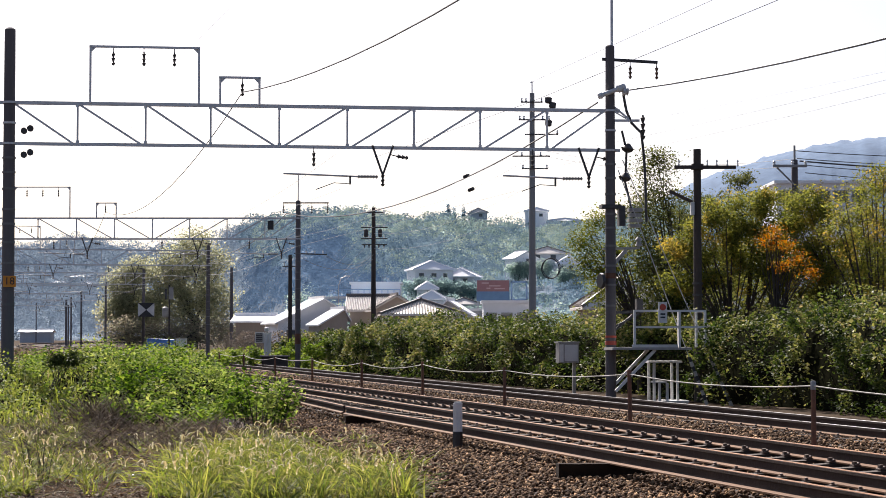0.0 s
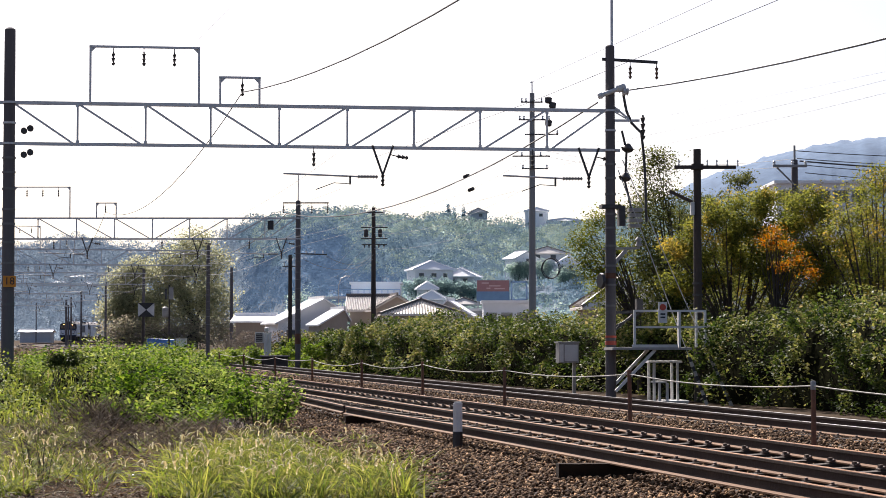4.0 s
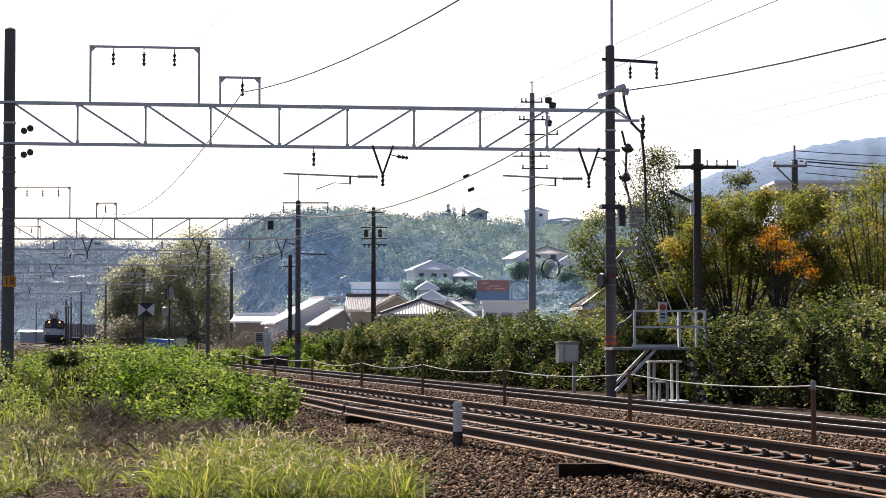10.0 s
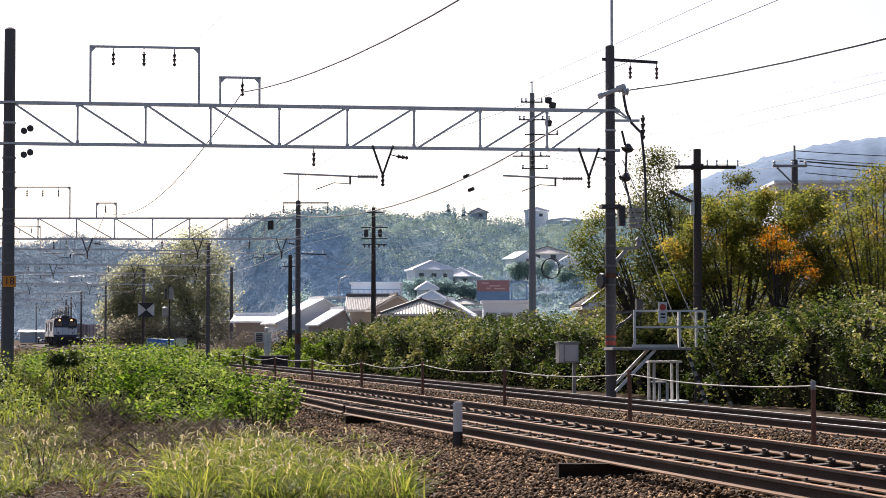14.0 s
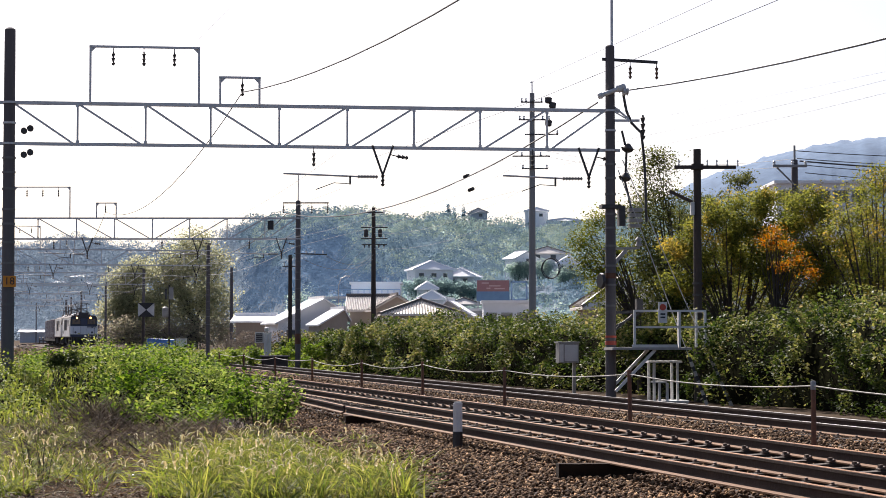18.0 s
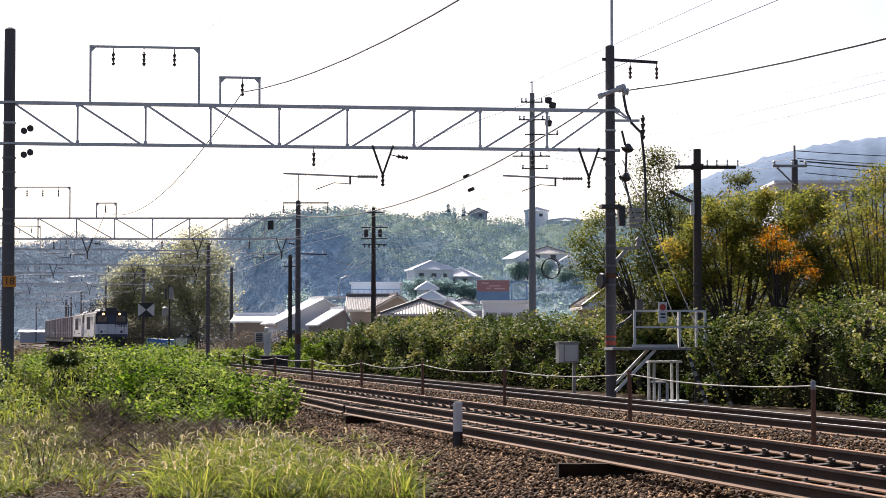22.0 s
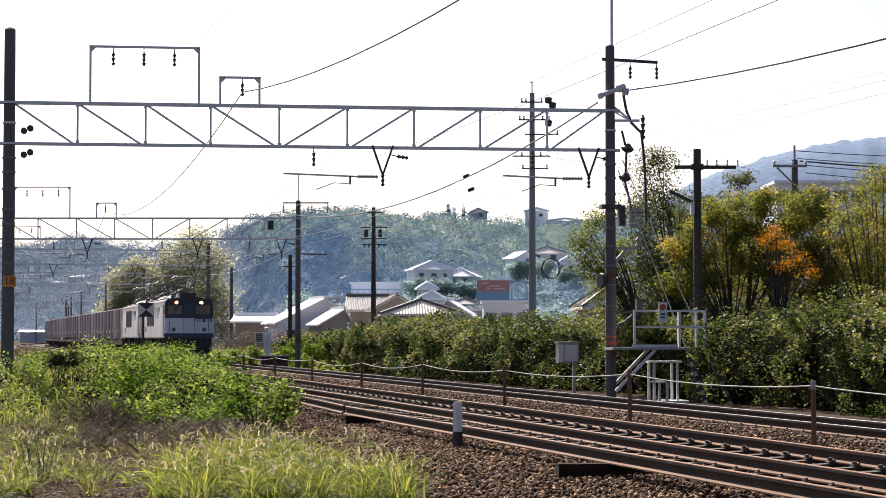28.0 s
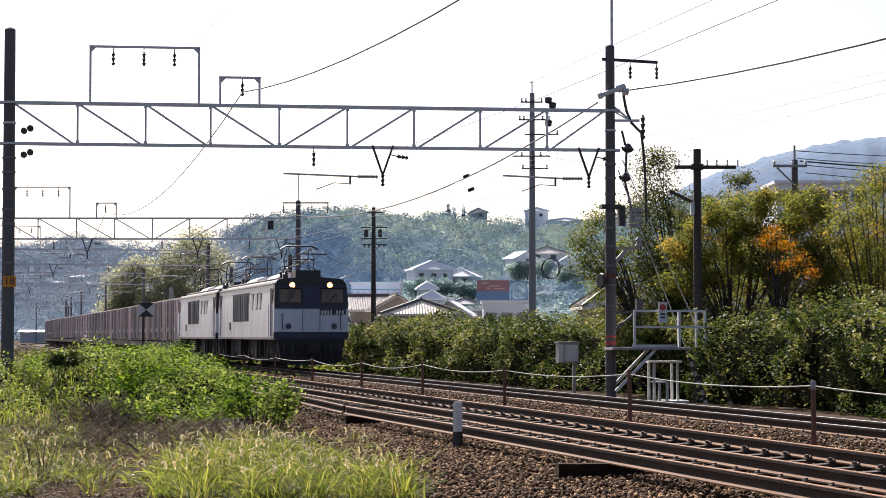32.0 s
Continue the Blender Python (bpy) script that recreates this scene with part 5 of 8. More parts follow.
def poles():
    # dark pole among the trees, with a lamp arm
    p = make_pole("utility_pole", 6.71, 55.0, 6.27, 0.115, 0.1, M_POLEDARK, "dark brown pole with a crossarm and lamp")
    crossarm(p, 5.78, -0.62, 1.0, M_POLEDARK, (-0.5, 0.25, 0.5, 0.78, 1.05), 0.03, 0.09)
    part("hub", Geo().box((0, 0, 5.8), (0.3, 0.3, 0.15)), M_POLEDARK, p)
    lm = part("lamp_arm", Geo().bar((-0.75, -0.1, 5.15), (-0.14, -0.1, 4.86), 0.08, 0.14), M_POLEDARK, p, "slanting lamp arm")
    part("lamp_box", Geo().slab((-0.2, -0.2, 4.52), (-0.1, -0.05, 4.86)), M_WHITEPAINT, p)
    for z in (2.4, 2.7):
        part("band", Geo().lathe((0, 0, z), (0, 0, 1), [(0, 0.137), (0.05, 0.137)], 12), M_IRON, p)
    # pole behind the trees
    p = make_pole("utility_pole", 13.5, 80.0, 8.1, 0.15, 0.12, M_POLE, "dark pole with slanted insulator arms behind trees")
    crossarm(p, 7.85, -0.85, 0.45, M_GREYPAINT, (-0.8, -0.1, 0.4), 0.08, 0.1)
    part("stay", Geo().bar((-0.7, -0.1, 7.8), (0, -0.1, 7.1), 0.06), M_GREYPAINT, p)
    part("top_rod", Geo().tube([(0, 0, 8.1), (0, 0, 8.65)], 0.04, 6), M_GREYPAINT, p)
    # tall grey pole beyond the thicket
    p = make_pole("utility_pole", 4.28, 100.0, 13.0, 0.19, 0.12, M_POLEGREY, "tall grey concrete pole with many crossarms")
    for z, a, b, ins in ((12.55, -0.55, 0.5, (-0.5, -0.3, 0.45)), (11.7, -0.65, 0.85, (-0.6, -0.4, 0.5, 0.8)), (11.0, -0.35, 1.25, (0.7, 1.2)), (9.95, -0.95, 0.85, (-0.5, 0.4)), (9.35, -0.5, 0.75, (-0.45, 0.1, 0.7))):
        crossarm(p, z, a, b, M_IRON, ins, 0.06, 0.06)
    for dx, z in ((0.75, 12.7), (0.95, 12.45), (0.75, 11.6)):
        part("transformer", Geo().lathe((dx, -0.2, z - 0.22), (0.15, 0, 1), [(0, 0.1), (0.05, 0.17), (0.28, 0.17), (0.33, 0.08)], 10), M_IRON, p)
    part("top_rod", Geo().tube([(0, 0, 13.0), (0, 0, 13.6)], 0.03, 6).bar((-0.1, 0, 13.5), (0.12, 0, 13.55), 0.03), M_GALV, p)
    ring = [(0.85 + 0.42 * math.cos(a), -0.3, 4.55 + 0.48 * math.sin(a)) for a in np.linspace(0, 2 * math.pi, 25)]
    part("cable_coil", Geo().tube(ring, 0.025, 6).tube([(q[0] + 0.05, q[1] - 0.08, q[2] + 0.03) for q in ring], 0.02, 6), M_BLACK, p, "coiled black cable")
    # pole with transformer rack further off
    p = make_pole("utility_pole", -4.66, 140.0, 9.95, 0.19, 0.13, M_POLEDARK, "dark pole carrying a rack of transformers")
    for z, a, b in ((9.6, -0.6, 0.7), (8.6, -0.85, 0.95), (7.85, -0.85, 0.95), (7.45, -0.8, 0.9)):
        crossarm(p, z, a, b, M_IRON, (-0.6, -0.3, 0.35, 0.7), 0.07, 0.07, 0, z > 7.5)
    for dx in (-0.5, 0.45):
        part("transformer", Geo().lathe((dx, -0.15, 7.95), (0, 0, 1), [(0, 0.1), (0.05, 0.14), (0.5, 0.14), (0.55, 0.06)], 10), M_IRON, p)
    # slim pole beside the second portal
    p = make_pole("utility_pole", -8.05, 110.0, 5.6, 0.12, 0.1, M_POLEDARK, "slim dark pole beside a white house")
    crossarm(p, 5.0, -0.4, 0.6, M_IRON, (-0.3, 0.5), 0.05, 0.05)
    # thin posts round the far tree
    for x, y, h, r in ((-24.3, 240.0, 9.2, 0.2), (-59.5, 330.0, 7.0, 0.2), (-57.0, 318.0, 6.0, 0.12), (-69.5, 357.0, 7.0, 0.1)):
        make_pole("utility_pole", x, y, h, r, r * 0.8, M_POLE, "grey pole in the hazy distance")
    # upper fittings of the second portal's mast
    q = PORTALS[1]
    part("earth_rod", Geo().tube([(0, MAST_R, 7.8), (0, MAST_R, 9.1)], 0.03, 6), M_GALV, q)
    t2 = part("top_arm", Geo().bar((0, MAST_R + 0.72, 7.74), (0, MAST_R - 1.47, 7.74), 0.06), M_IRON, q)
    for dy in (0.7, -0.66, -1.42):
        hung_insulator(t2, (0, MAST_R + dy, 7.72), 0.5)
    t3 = part("low_arm", Geo().bar((0, MAST_R + 0.2, 5.3), (0, MAST_R - 1.4, 5.25), 0.06), M_IRON, q)
    for dy in (-0.4, -0.8, -1.2):
        part("knob", Geo().lathe((0, MAST_R + dy, 5.28), (0, 0, 1), insulator(0, 0, 0.16, 0.05, 2), 8), M_CERAM, t3)
    part("weight", Geo().slab((-0.12, -1.52, 6.45), (0.12, -1.24, 6.88)), M_BLACK, q)
    part("rust_band", Geo().lathe((0, MAST_R, 0.95), (0, 0, 1), [(0, 0.145), (0.5, 0.145)], 14), M_RUST, q)


poles()


# ---- wires
def span(pts, sag, r, mat, name="wire", label="thin pale overhead wire", group="overhead wires"):
    g = Geo()
    for a, b in zip(pts, pts[1:]):
        a, b = Vector(a), Vector(b)
        g.tube([a.lerp(b, k / 14) - Vector((0, 0, 4 * sag * (k / 14) * (1 - k / 14))) for k in range(15)], r, 5)
    ob = part(name, g, mat)
    return tagged(ob, label, "wire", group)


def wires():
    stops = [2.0] + PORTAL_AT[:5]
    f1, f2 = FIRST @ Vector((0, 6.51, 7.33)), SECOND @ Vector((0, 6.57, 7.3))
    span([on_line(8, 6.0, 7.15), f1], 1.0, 0.016, M_WIRE, "feeder_cable", "thick sagging dark feeder cable")
    span([f1, f2, on_line(142, 6.5, 7.2), on_line(193.5, 6.4, 7.2)], 1.12, 0.013, M_WIRE, "feeder_cable", "thin sagging dark feeder cable")
    for o, z in ((0.0, 4.98), (APART, 4.98)):
        span([on_line(s, o + (0.15 if i % 2 else -0.15), z) for i, s in enumerate(stops[1:])], 0.02, 0.005, M_WIREPALE, "contact_wire", "thin copper contact wire")
        span([on_line(s, o, z + 0.85) for s in stops[1:]], 0.55, 0.0055, M_WIREPALE, "messenger_wire", "thin catenary messenger wire")
    # the tensioned cable: from the wheel to the next mast's arm, on to the third portal
    t1, t2 = FIRST @ Vector((0, MAST_R + 0.32, 7.2)), SECOND @ Vector((0, MAST_R + 0.55, 7.24))
    span([t1, t2], 1.12, 0.022, M_WIRE, "tension_cable", "thick sagging cable leaving the tensioner")
    span([t2, on_line(142, -1.6, 7.0), on_line(193.5, -1.6, 7.0)], 1.0, 0.02, M_WIRE, "tension_cable", "dark sagging cable between portals")
    span([FIRST @ Vector((0, MAST_R - 0.42, 7.52)), on_line(4, -2.95, 7.45)], 0.9, 0.02, M_WIRE, "tension_cable", "thick cable leaving the tensioner")
    # egg insulators strung on the tensioned cable
    k = t1.lerp(t2, 0.27) - Vector((0, 0, 0.84))
    d = Vector((t2.x - t1.x, t2.y - t1.y, -1.2)).normalized()
    for dz in (0.0, -0.42):
        tagged(part("strain_insulator", Geo().lathe(k + Vector((0.15 * (dz < 0), 0, dz)), d, insulator(0, 0, 0.62, 0.06, 4), 8), M_IRON), "dark strain insulator strung on a cable", "insulator", "strain insulators")
    span([on_line(s, 8.41, 8.0) for s in stops], 0.5, 0.003, M_WIREPALE)
    pole = Vector((4.28, 100.0, 0))
    span([pole + Vector((0, 0, 13.55)), (7.8, 60.0, 11.05), (14.83, -20.0, 6.0)], 0.0, 0.008, M_WIREPALE, "power_line", "thin pale overhead power line")
    span([(-4.66, 140.0, 13.3), pole + Vector((0, 0, 12.6)), (9.7, 60.0, 11.05), (20.5, -20.0, 8.0)], 0.0, 0.012, M_WIRE, "power_line", "thin grey overhead power line")
    for z, r, c in ((9.35, 0.006, 163), (9.95, 0.006, 140), (10.9, 0.004, 125)):
        span([pole + Vector((0.4, 0, z)), (16.0, 75.0, 1.346 + (594.6 - c) / 3696 * 75.0), (27.3, 50.0, 1.346 + (594.6 - c) / 3696 * 75.0 + 0.6)], 0.12, r, M_WIREPALE, "power_line", "thin pale overhead power line")
    for k, (z, r) in enumerate(((8.45, 0.016), (8.15, 0.016), (8.05, 0.03), (7.9, 0.016), (7.6, 0.016))):
        span([(13.5 + 0.1 * k, 80.0, z), (30.0, 84.0, z + 0.35 - 0.12 * k)], 0.3, r, M_WIRE, "power_line", "dark power line behind the trees")
        if k % 2:
            span([(13.5 + 0.1 * k, 80.0, z), (4.3, 100.0, z + 2.2)], 0.5, 0.008, M_WIREPALE, "power_line", "thin pale overhead power line")
    for z in (9.95, 8.6, 7.6):
        span([(4.28, 100.0, z), (-4.66, 140.0, z - 0.4), (-14.0, 260.0, z)], 0.7, 0.008, M_WIREPALE, "power_line", "thin pale overhead power line")
    for z, y in ((5.3, 1.2), (5.0, 0.3)):
        span([SECOND @ Vector((0, MAST_R - y, z)), (-4.66, 140.0, z + 1.5)], 0.6, 0.012, M_WIRE, "power_line", "thin dark overhead power line")
    for z in (6.4, 5.7):
        span([SECOND @ Vector((0, MAST_R, z)), on_line(142, MAST_R, z - 0.3)], 0.35, 0.012, M_WIREPALE, "span_wire", "pale span wire between masts")


wires()


def make_far_trackside():
    # crossed marker board on its post
    b = empty("signal_board", pose(-16.75, 118.0, -1.3), "square board with a black hourglass on a dark post", "sign board")
    part("post", Geo().bar((-0.18, 0.05, 0.7), (-0.18, 0.05, 4.5), 0.12), M_POLEDARK, b)
    pl = part("board", Geo().slab((-0.46, -0.06, 3.72), (0.45, -0.02, 4.5)), M_WHITEPAINT, b, "pale grey square plate")
    part("black_mark", Geo().extrude([(-0.46, 4.5), (0.45, 4.5), (0.0, 4.11)], 1, -0.075, -0.06).extrude([(-0.46, 3.72), (0.45, 3.72), (0.0, 4.11)], 1, -0.075, -0.06), M_BLACK, pl)
    # colour-light signal seen against the big tree
    sg = empty("signal_post", pose(-20.7, 158.0, -0.4), "grey signal post with round-backed heads", "signal")
    part("post", Geo().tube([(0, 0, 0), (0, 0, 5.6)], 0.07, 8), M_POLEDARK, sg)
    part("head", Geo().box((0.16, -0.1, 4.95), (0.3, 0.2, 0.9)), M_GREYPAINT, sg)
    part("head", Geo().box((-0.25, -0.1, 4.9), (0.14, 0.2, 0.8)), M_IRON, sg)
    part("round_head", Geo().lathe((-0.28, -0.1, 3.1), (0, 0, 1), [(0, 0.1), (0.1, 0.24), (0.75, 0.24), (0.85, 0.1)], 12), M_GREYPAINT, sg)
    cb = empty("equipment_cabinet", pose(-19.4, 156.0, -0.4), "white equipment cabinet among weeds", "cabinet")
    part("case", Geo().slab((-0.5, -0.3, 0), (0.25, 0.3, 1.55)), M_WHITEPAINT, cb)
    part("lid", Geo().slab((-0.54, -0.34, 1.55), (0.29, 0.34, 1.6)), M_GREYPAINT, cb)
    part("door", Geo().slab((-0.42, -0.32, 0.15), (0.17, -0.3, 1.45)), M_WHITEPAINT, cb)
    tp = empty("blue_sheet_heap", pose(-27.0, 200.0, -0.5), "low heap under a blue plastic sheet", "tarpaulin")
    part("sheet", Geo().add([(-1.4, -1, 0), (1.4, -1, 0), (1.4, 1, 0), (-1.4, 1, 0), (-1.2, -0.8, 1.6), (1.3, -0.7, 1.45), (1.2, 0.8, 1.5), (-1.1, 0.8, 1.55)], [(0, 1, 5, 4), (1, 2, 6, 5), (2, 3, 7, 6), (3, 0, 4, 7), (4, 5, 6, 7), (0, 3, 2, 1)]), M_BLUETARP, tp)
    # boxes by the white house
    bx = empty("control_box", pose(-8.9, 104.0, -0.4), "white control box with a round lamp on a post", "control box")
    part("case", Geo().slab((0.0, -0.2, 0.5), (0.34, 0.2, 1.86)).slab((-0.03, -0.23, 1.86), (0.37, 0.23, 1.9)), M_WHITEPAINT, bx)
    part("side_case", Geo().slab((-0.44, -0.2, 1.4), (-0.01, 0.2, 1.92)), M_WHITEPAINT, bx)
    part("grille", Geo().slab((-0.39, -0.215, 1.45), (-0.06, -0.2, 1.87)), M_IRON, bx)
    for k in range(4):
        part("slat", Geo().slab((-0.38, -0.228, 1.5 + 0.095 * k), (-0.07, -0.212, 1.53 + 0.095 * k)), M_GREYPAINT, bx)
    for x in (0.05, 0.29):
        part("leg", Geo().bar((x, 0, -0.1), (x, 0, 0.5), 0.07), M_WHITEPAINT, bx)
    part("post", Geo().tube([(0.15, -0.3, -0.1), (0.15, -0.3, 1.95)], 0.03, 8), M_WHITEPAINT, bx)
    part("lamp", Geo().lathe((0.15, -0.3, 1.93), (0, 0, 1), [(0, 0.05), (0.04, 0.11), (0.2, 0.12), (0.24, 0.06)], 10), M_WHITEPAINT, bx)
    lw = empty("low_wall", pose(-7.9, 98.0, -0.4), "low dark concrete culvert head by the track", "culvert")
    part("block", Geo().slab((-0.6, 0, 0), (0.6, 0.5, 0.75)), M_POLEDARK, lw)
    part("coping", Geo().slab((-0.68, -0.06, 0.75), (0.68, 0.56, 0.83)), M_POLE, lw)


make_far_trackside()


# ---- wooded hills
def hill_shape(q):
    """Ridge height, ridge distance and foot distance for the direction q (sideways over forward)."""
    near = np.interp(q, [-0.135, -0.117, -0.104, -0.09, -0.077, -0.06, -0.044, -0.028, -0.017, 0.0, 0.018, 0.031, 0.048, 0.061, 0.075, 0.1, 0.14], [0.036, 0.047, 0.053, 0.0555, 0.058, 0.0605, 0.0608, 0.059, 0.0583, 0.0572, 0.0553, 0.0543, 0.0538, 0.054, 0.0555, 0.062, 0.067])
    far = np.interp(q, [-0.24, -0.204, -0.19, -0.177, -0.166, -0.158, -0.134, -0.104], [0.044, 0.0425, 0.045, 0.0478, 0.0478, 0.0445, 0.0435, 0.043])
    k = np.clip((q + 0.098) / 0.03, 0, 1)
    dr = 960 + (700 - 960) * k
    df = 760 + (310 - 760) * k
    w = np.clip((q + 0.115) / 0.012, 0, 1)
    return (near * w + far * (1 - w)) * dr + 1.35, dr, df


def hill_z(q, d):
    zr, dr, df = hill_shape(q)
    t = np.clip((d - df) / (dr - df), 0, 1)
    return -0.5 + (zr - 6.9 + 0.5) * (t * t * (3 - 2 * t) * 0.5 + t * 0.5)


def make_hills():
    qs, k = np.linspace(-0.27, 0.2, 90), 36
    vs = []
    for j in range(k):
        for q in qs:
            zr, dr, df = hill_shape(q)
            d = df + (dr - df) * j / (k - 6)
            z = hill_z(q, d) - max(0, d - dr) * 0.15
            vs.append((q * d, d, z - (0.6 if j == 0 else 0)))
    n = len(qs)
    fs = [(j * n + i, j * n + i + 1, (j + 1) * n + i + 1, (j + 1) * n + i) for j in range(k - 1) for i in range(n - 1)]
    tagged(part("hill", Geo().add(vs, fs), M_CROWN), "wooded hill behind the houses, painted haze-blue", "hill", kind="structure")
    # crowns: leaf-spray clumps; painted haze and shadow, bluer down-slope and on the far ridge
    m = 3700
    q = RNG.uniform(-0.22, 0.15, m)
    t = RNG.uniform(0.0, 1.03, m) ** 0.8
    zr, dr, df = hill_shape(q)
    d = df + (dr - df) * t
    keep = (t > 0.25) | (q < -0.09) | (RNG.uniform(0, 1, m) < 0.4)
    # clearings round the houses on the slope
    for q0, q1, d0, d1 in CLEAR:
        keep &= ~((q > q0) & (q < q1) & (d > d0) & (d < d1))
    q, d, t = q[keep], d[keep], t[keep]
    m = len(q)
    r = RNG.uniform(0.8, 2.6, m) * np.interp(d, [300, 700, 960], [1.5, 2.6, 3.0])
    c = np.stack([q * d, d, hill_z(q, d) + r * RNG.uniform(0.1, 0.6, m)], 1)
    k = 290
    u = RNG.normal(size=(m, k, 3))
    u /= np.linalg.norm(u, axis=2, keepdims=True)
    u[:, :, 2] = np.abs(u[:, :, 2]) * 1.2 - 0.3
    u *= RNG.uniform(0.86, 1.0, (m, k, 1))
    # the sprays hang, leaning out over the downhill side
    w3 = u * 0.45 + np.array([0, -0.8, 0.2]) + RNG.normal(0, 0.4, (m, k, 3))
    w3 /= np.linalg.norm(w3, axis=2, keepdims=True)
    h3 = RNG.normal(size=(m, k, 3))
    u3 = np.cross(h3, w3)
    u3 /= np.linalg.norm(u3, axis=2, keepdims=True)
    lie = np.stack([u3, np.cross(w3, u3), w3], 3)
    p = c[:, None] + u * r[:, None, None]
    out = u + np.array([0, -0.25, 0.15]) + RNG.normal(0, 0.08, (m, k, 3))
    out /= np.linalg.norm(out, axis=2, keepdims=True)
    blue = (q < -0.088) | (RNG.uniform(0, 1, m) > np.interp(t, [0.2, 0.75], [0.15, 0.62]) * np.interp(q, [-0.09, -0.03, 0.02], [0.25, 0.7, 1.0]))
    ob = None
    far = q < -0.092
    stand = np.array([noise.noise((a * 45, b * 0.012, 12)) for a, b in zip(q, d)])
    # lower slope gets its own dark sprays: its shadow, put into colour
    slope_shade = ~far & (t < np.interp(q, [-0.092, -0.06, -0.03, -0.015, 0.01], [0.62, 0.6, 0.45, 0.3, 0.0]) + stand * 0.3)
    for sel, name, mat in ((blue & ~far & ~slope_shade, "hill_wood", M_SPRAY), (slope_shade, "conifer_sprays", M_SPRAYDARK), (far, "far_sprays", M_SPRAYFAR), (~blue & ~far & ~slope_shade, "sunlit_sprays", M_SPRAYSUN)):
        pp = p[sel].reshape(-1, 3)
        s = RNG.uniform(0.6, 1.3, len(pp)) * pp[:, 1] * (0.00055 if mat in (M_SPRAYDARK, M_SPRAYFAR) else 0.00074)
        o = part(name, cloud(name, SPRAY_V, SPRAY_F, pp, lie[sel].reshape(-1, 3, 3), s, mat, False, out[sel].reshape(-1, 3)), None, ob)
        if ob is None:
            ob = tagged(o, "dense mixed woodland of rounded crowns with painted haze", "woodland", kind="stuff")
    # the mountain beyond; its blue is painted distance haze
    qs = np.linspace(0.08, 0.3, 120)
    vs = []
    for j in range(14):
        for q in qs:
            top = np.interp(q, [0.08, 0.12, 0.14, 0.161, 0.183, 0.203, 0.22, 0.24, 0.3], [0.05, 0.0735, 0.0805, 0.087, 0.0912, 0.0945, 0.096, 0.092, 0.08])
            d = 2300 + 60 * j
            z = top * 2900 * math.sin(min(1, j / 10) * math.pi / 2) + 5 * noise.noise((q * 160, j * 0.8, 0)) + 3 * noise.noise((q * 700, j * 2, 4))
            vs.append((q * d, d, z if j else -1))
    n = len(qs)
    fs = [(j * n + i, j * n + i + 1, (j + 1) * n + i + 1, (j + 1) * n + i) for j in range(13) for i in range(n - 1)]
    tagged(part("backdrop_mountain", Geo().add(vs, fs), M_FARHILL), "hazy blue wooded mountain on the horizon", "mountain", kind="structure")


# blue haze is put into the leaf colours; the sun copy holds sunlit tints
M_SPRAY = far_leaves("hazed_hill_sprays", (0.0975, 0.177, 0.248), (0.208, 0.32, 0.405), (0.403, 0.524, 0.568))
# slope shadow painted as darker, bluer leaves
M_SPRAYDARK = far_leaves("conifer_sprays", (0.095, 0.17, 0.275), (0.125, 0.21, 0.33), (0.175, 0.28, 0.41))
M_SPRAYFAR = far_leaves("hazed_ridge_sprays", (0.25, 0.33, 0.43), (0.32, 0.41, 0.5), (0.41, 0.49, 0.55))
M_SPRAYSUN = far_leaves("hazed_sunlit_sprays", (0.174, 0.288, 0.317), (0.348, 0.481, 0.439), (0.66, 0.72, 0.54))
CLEAR = [(-0.02, 0.02, 340, 412), (-0.015, 0.003, 352, 382), (0.003, 0.018, 345, 362), (0.03, 0.045, 430, 460), (0.04, 0.066, 425, 465), (0.01, 0.024, 673, 700), (0.038, 0.066, 666, 700)]
make_hills()


# ---- thicket along the far side of the line
def bank_height(s):
    return float(np.interp(s, [10, 36, 50, 62, 75, 90, 104, 116, 128], [1.7, 1.6, 1.8, 1.65, 1.65, 1.75, 1.5, 1.0, 0.5]))


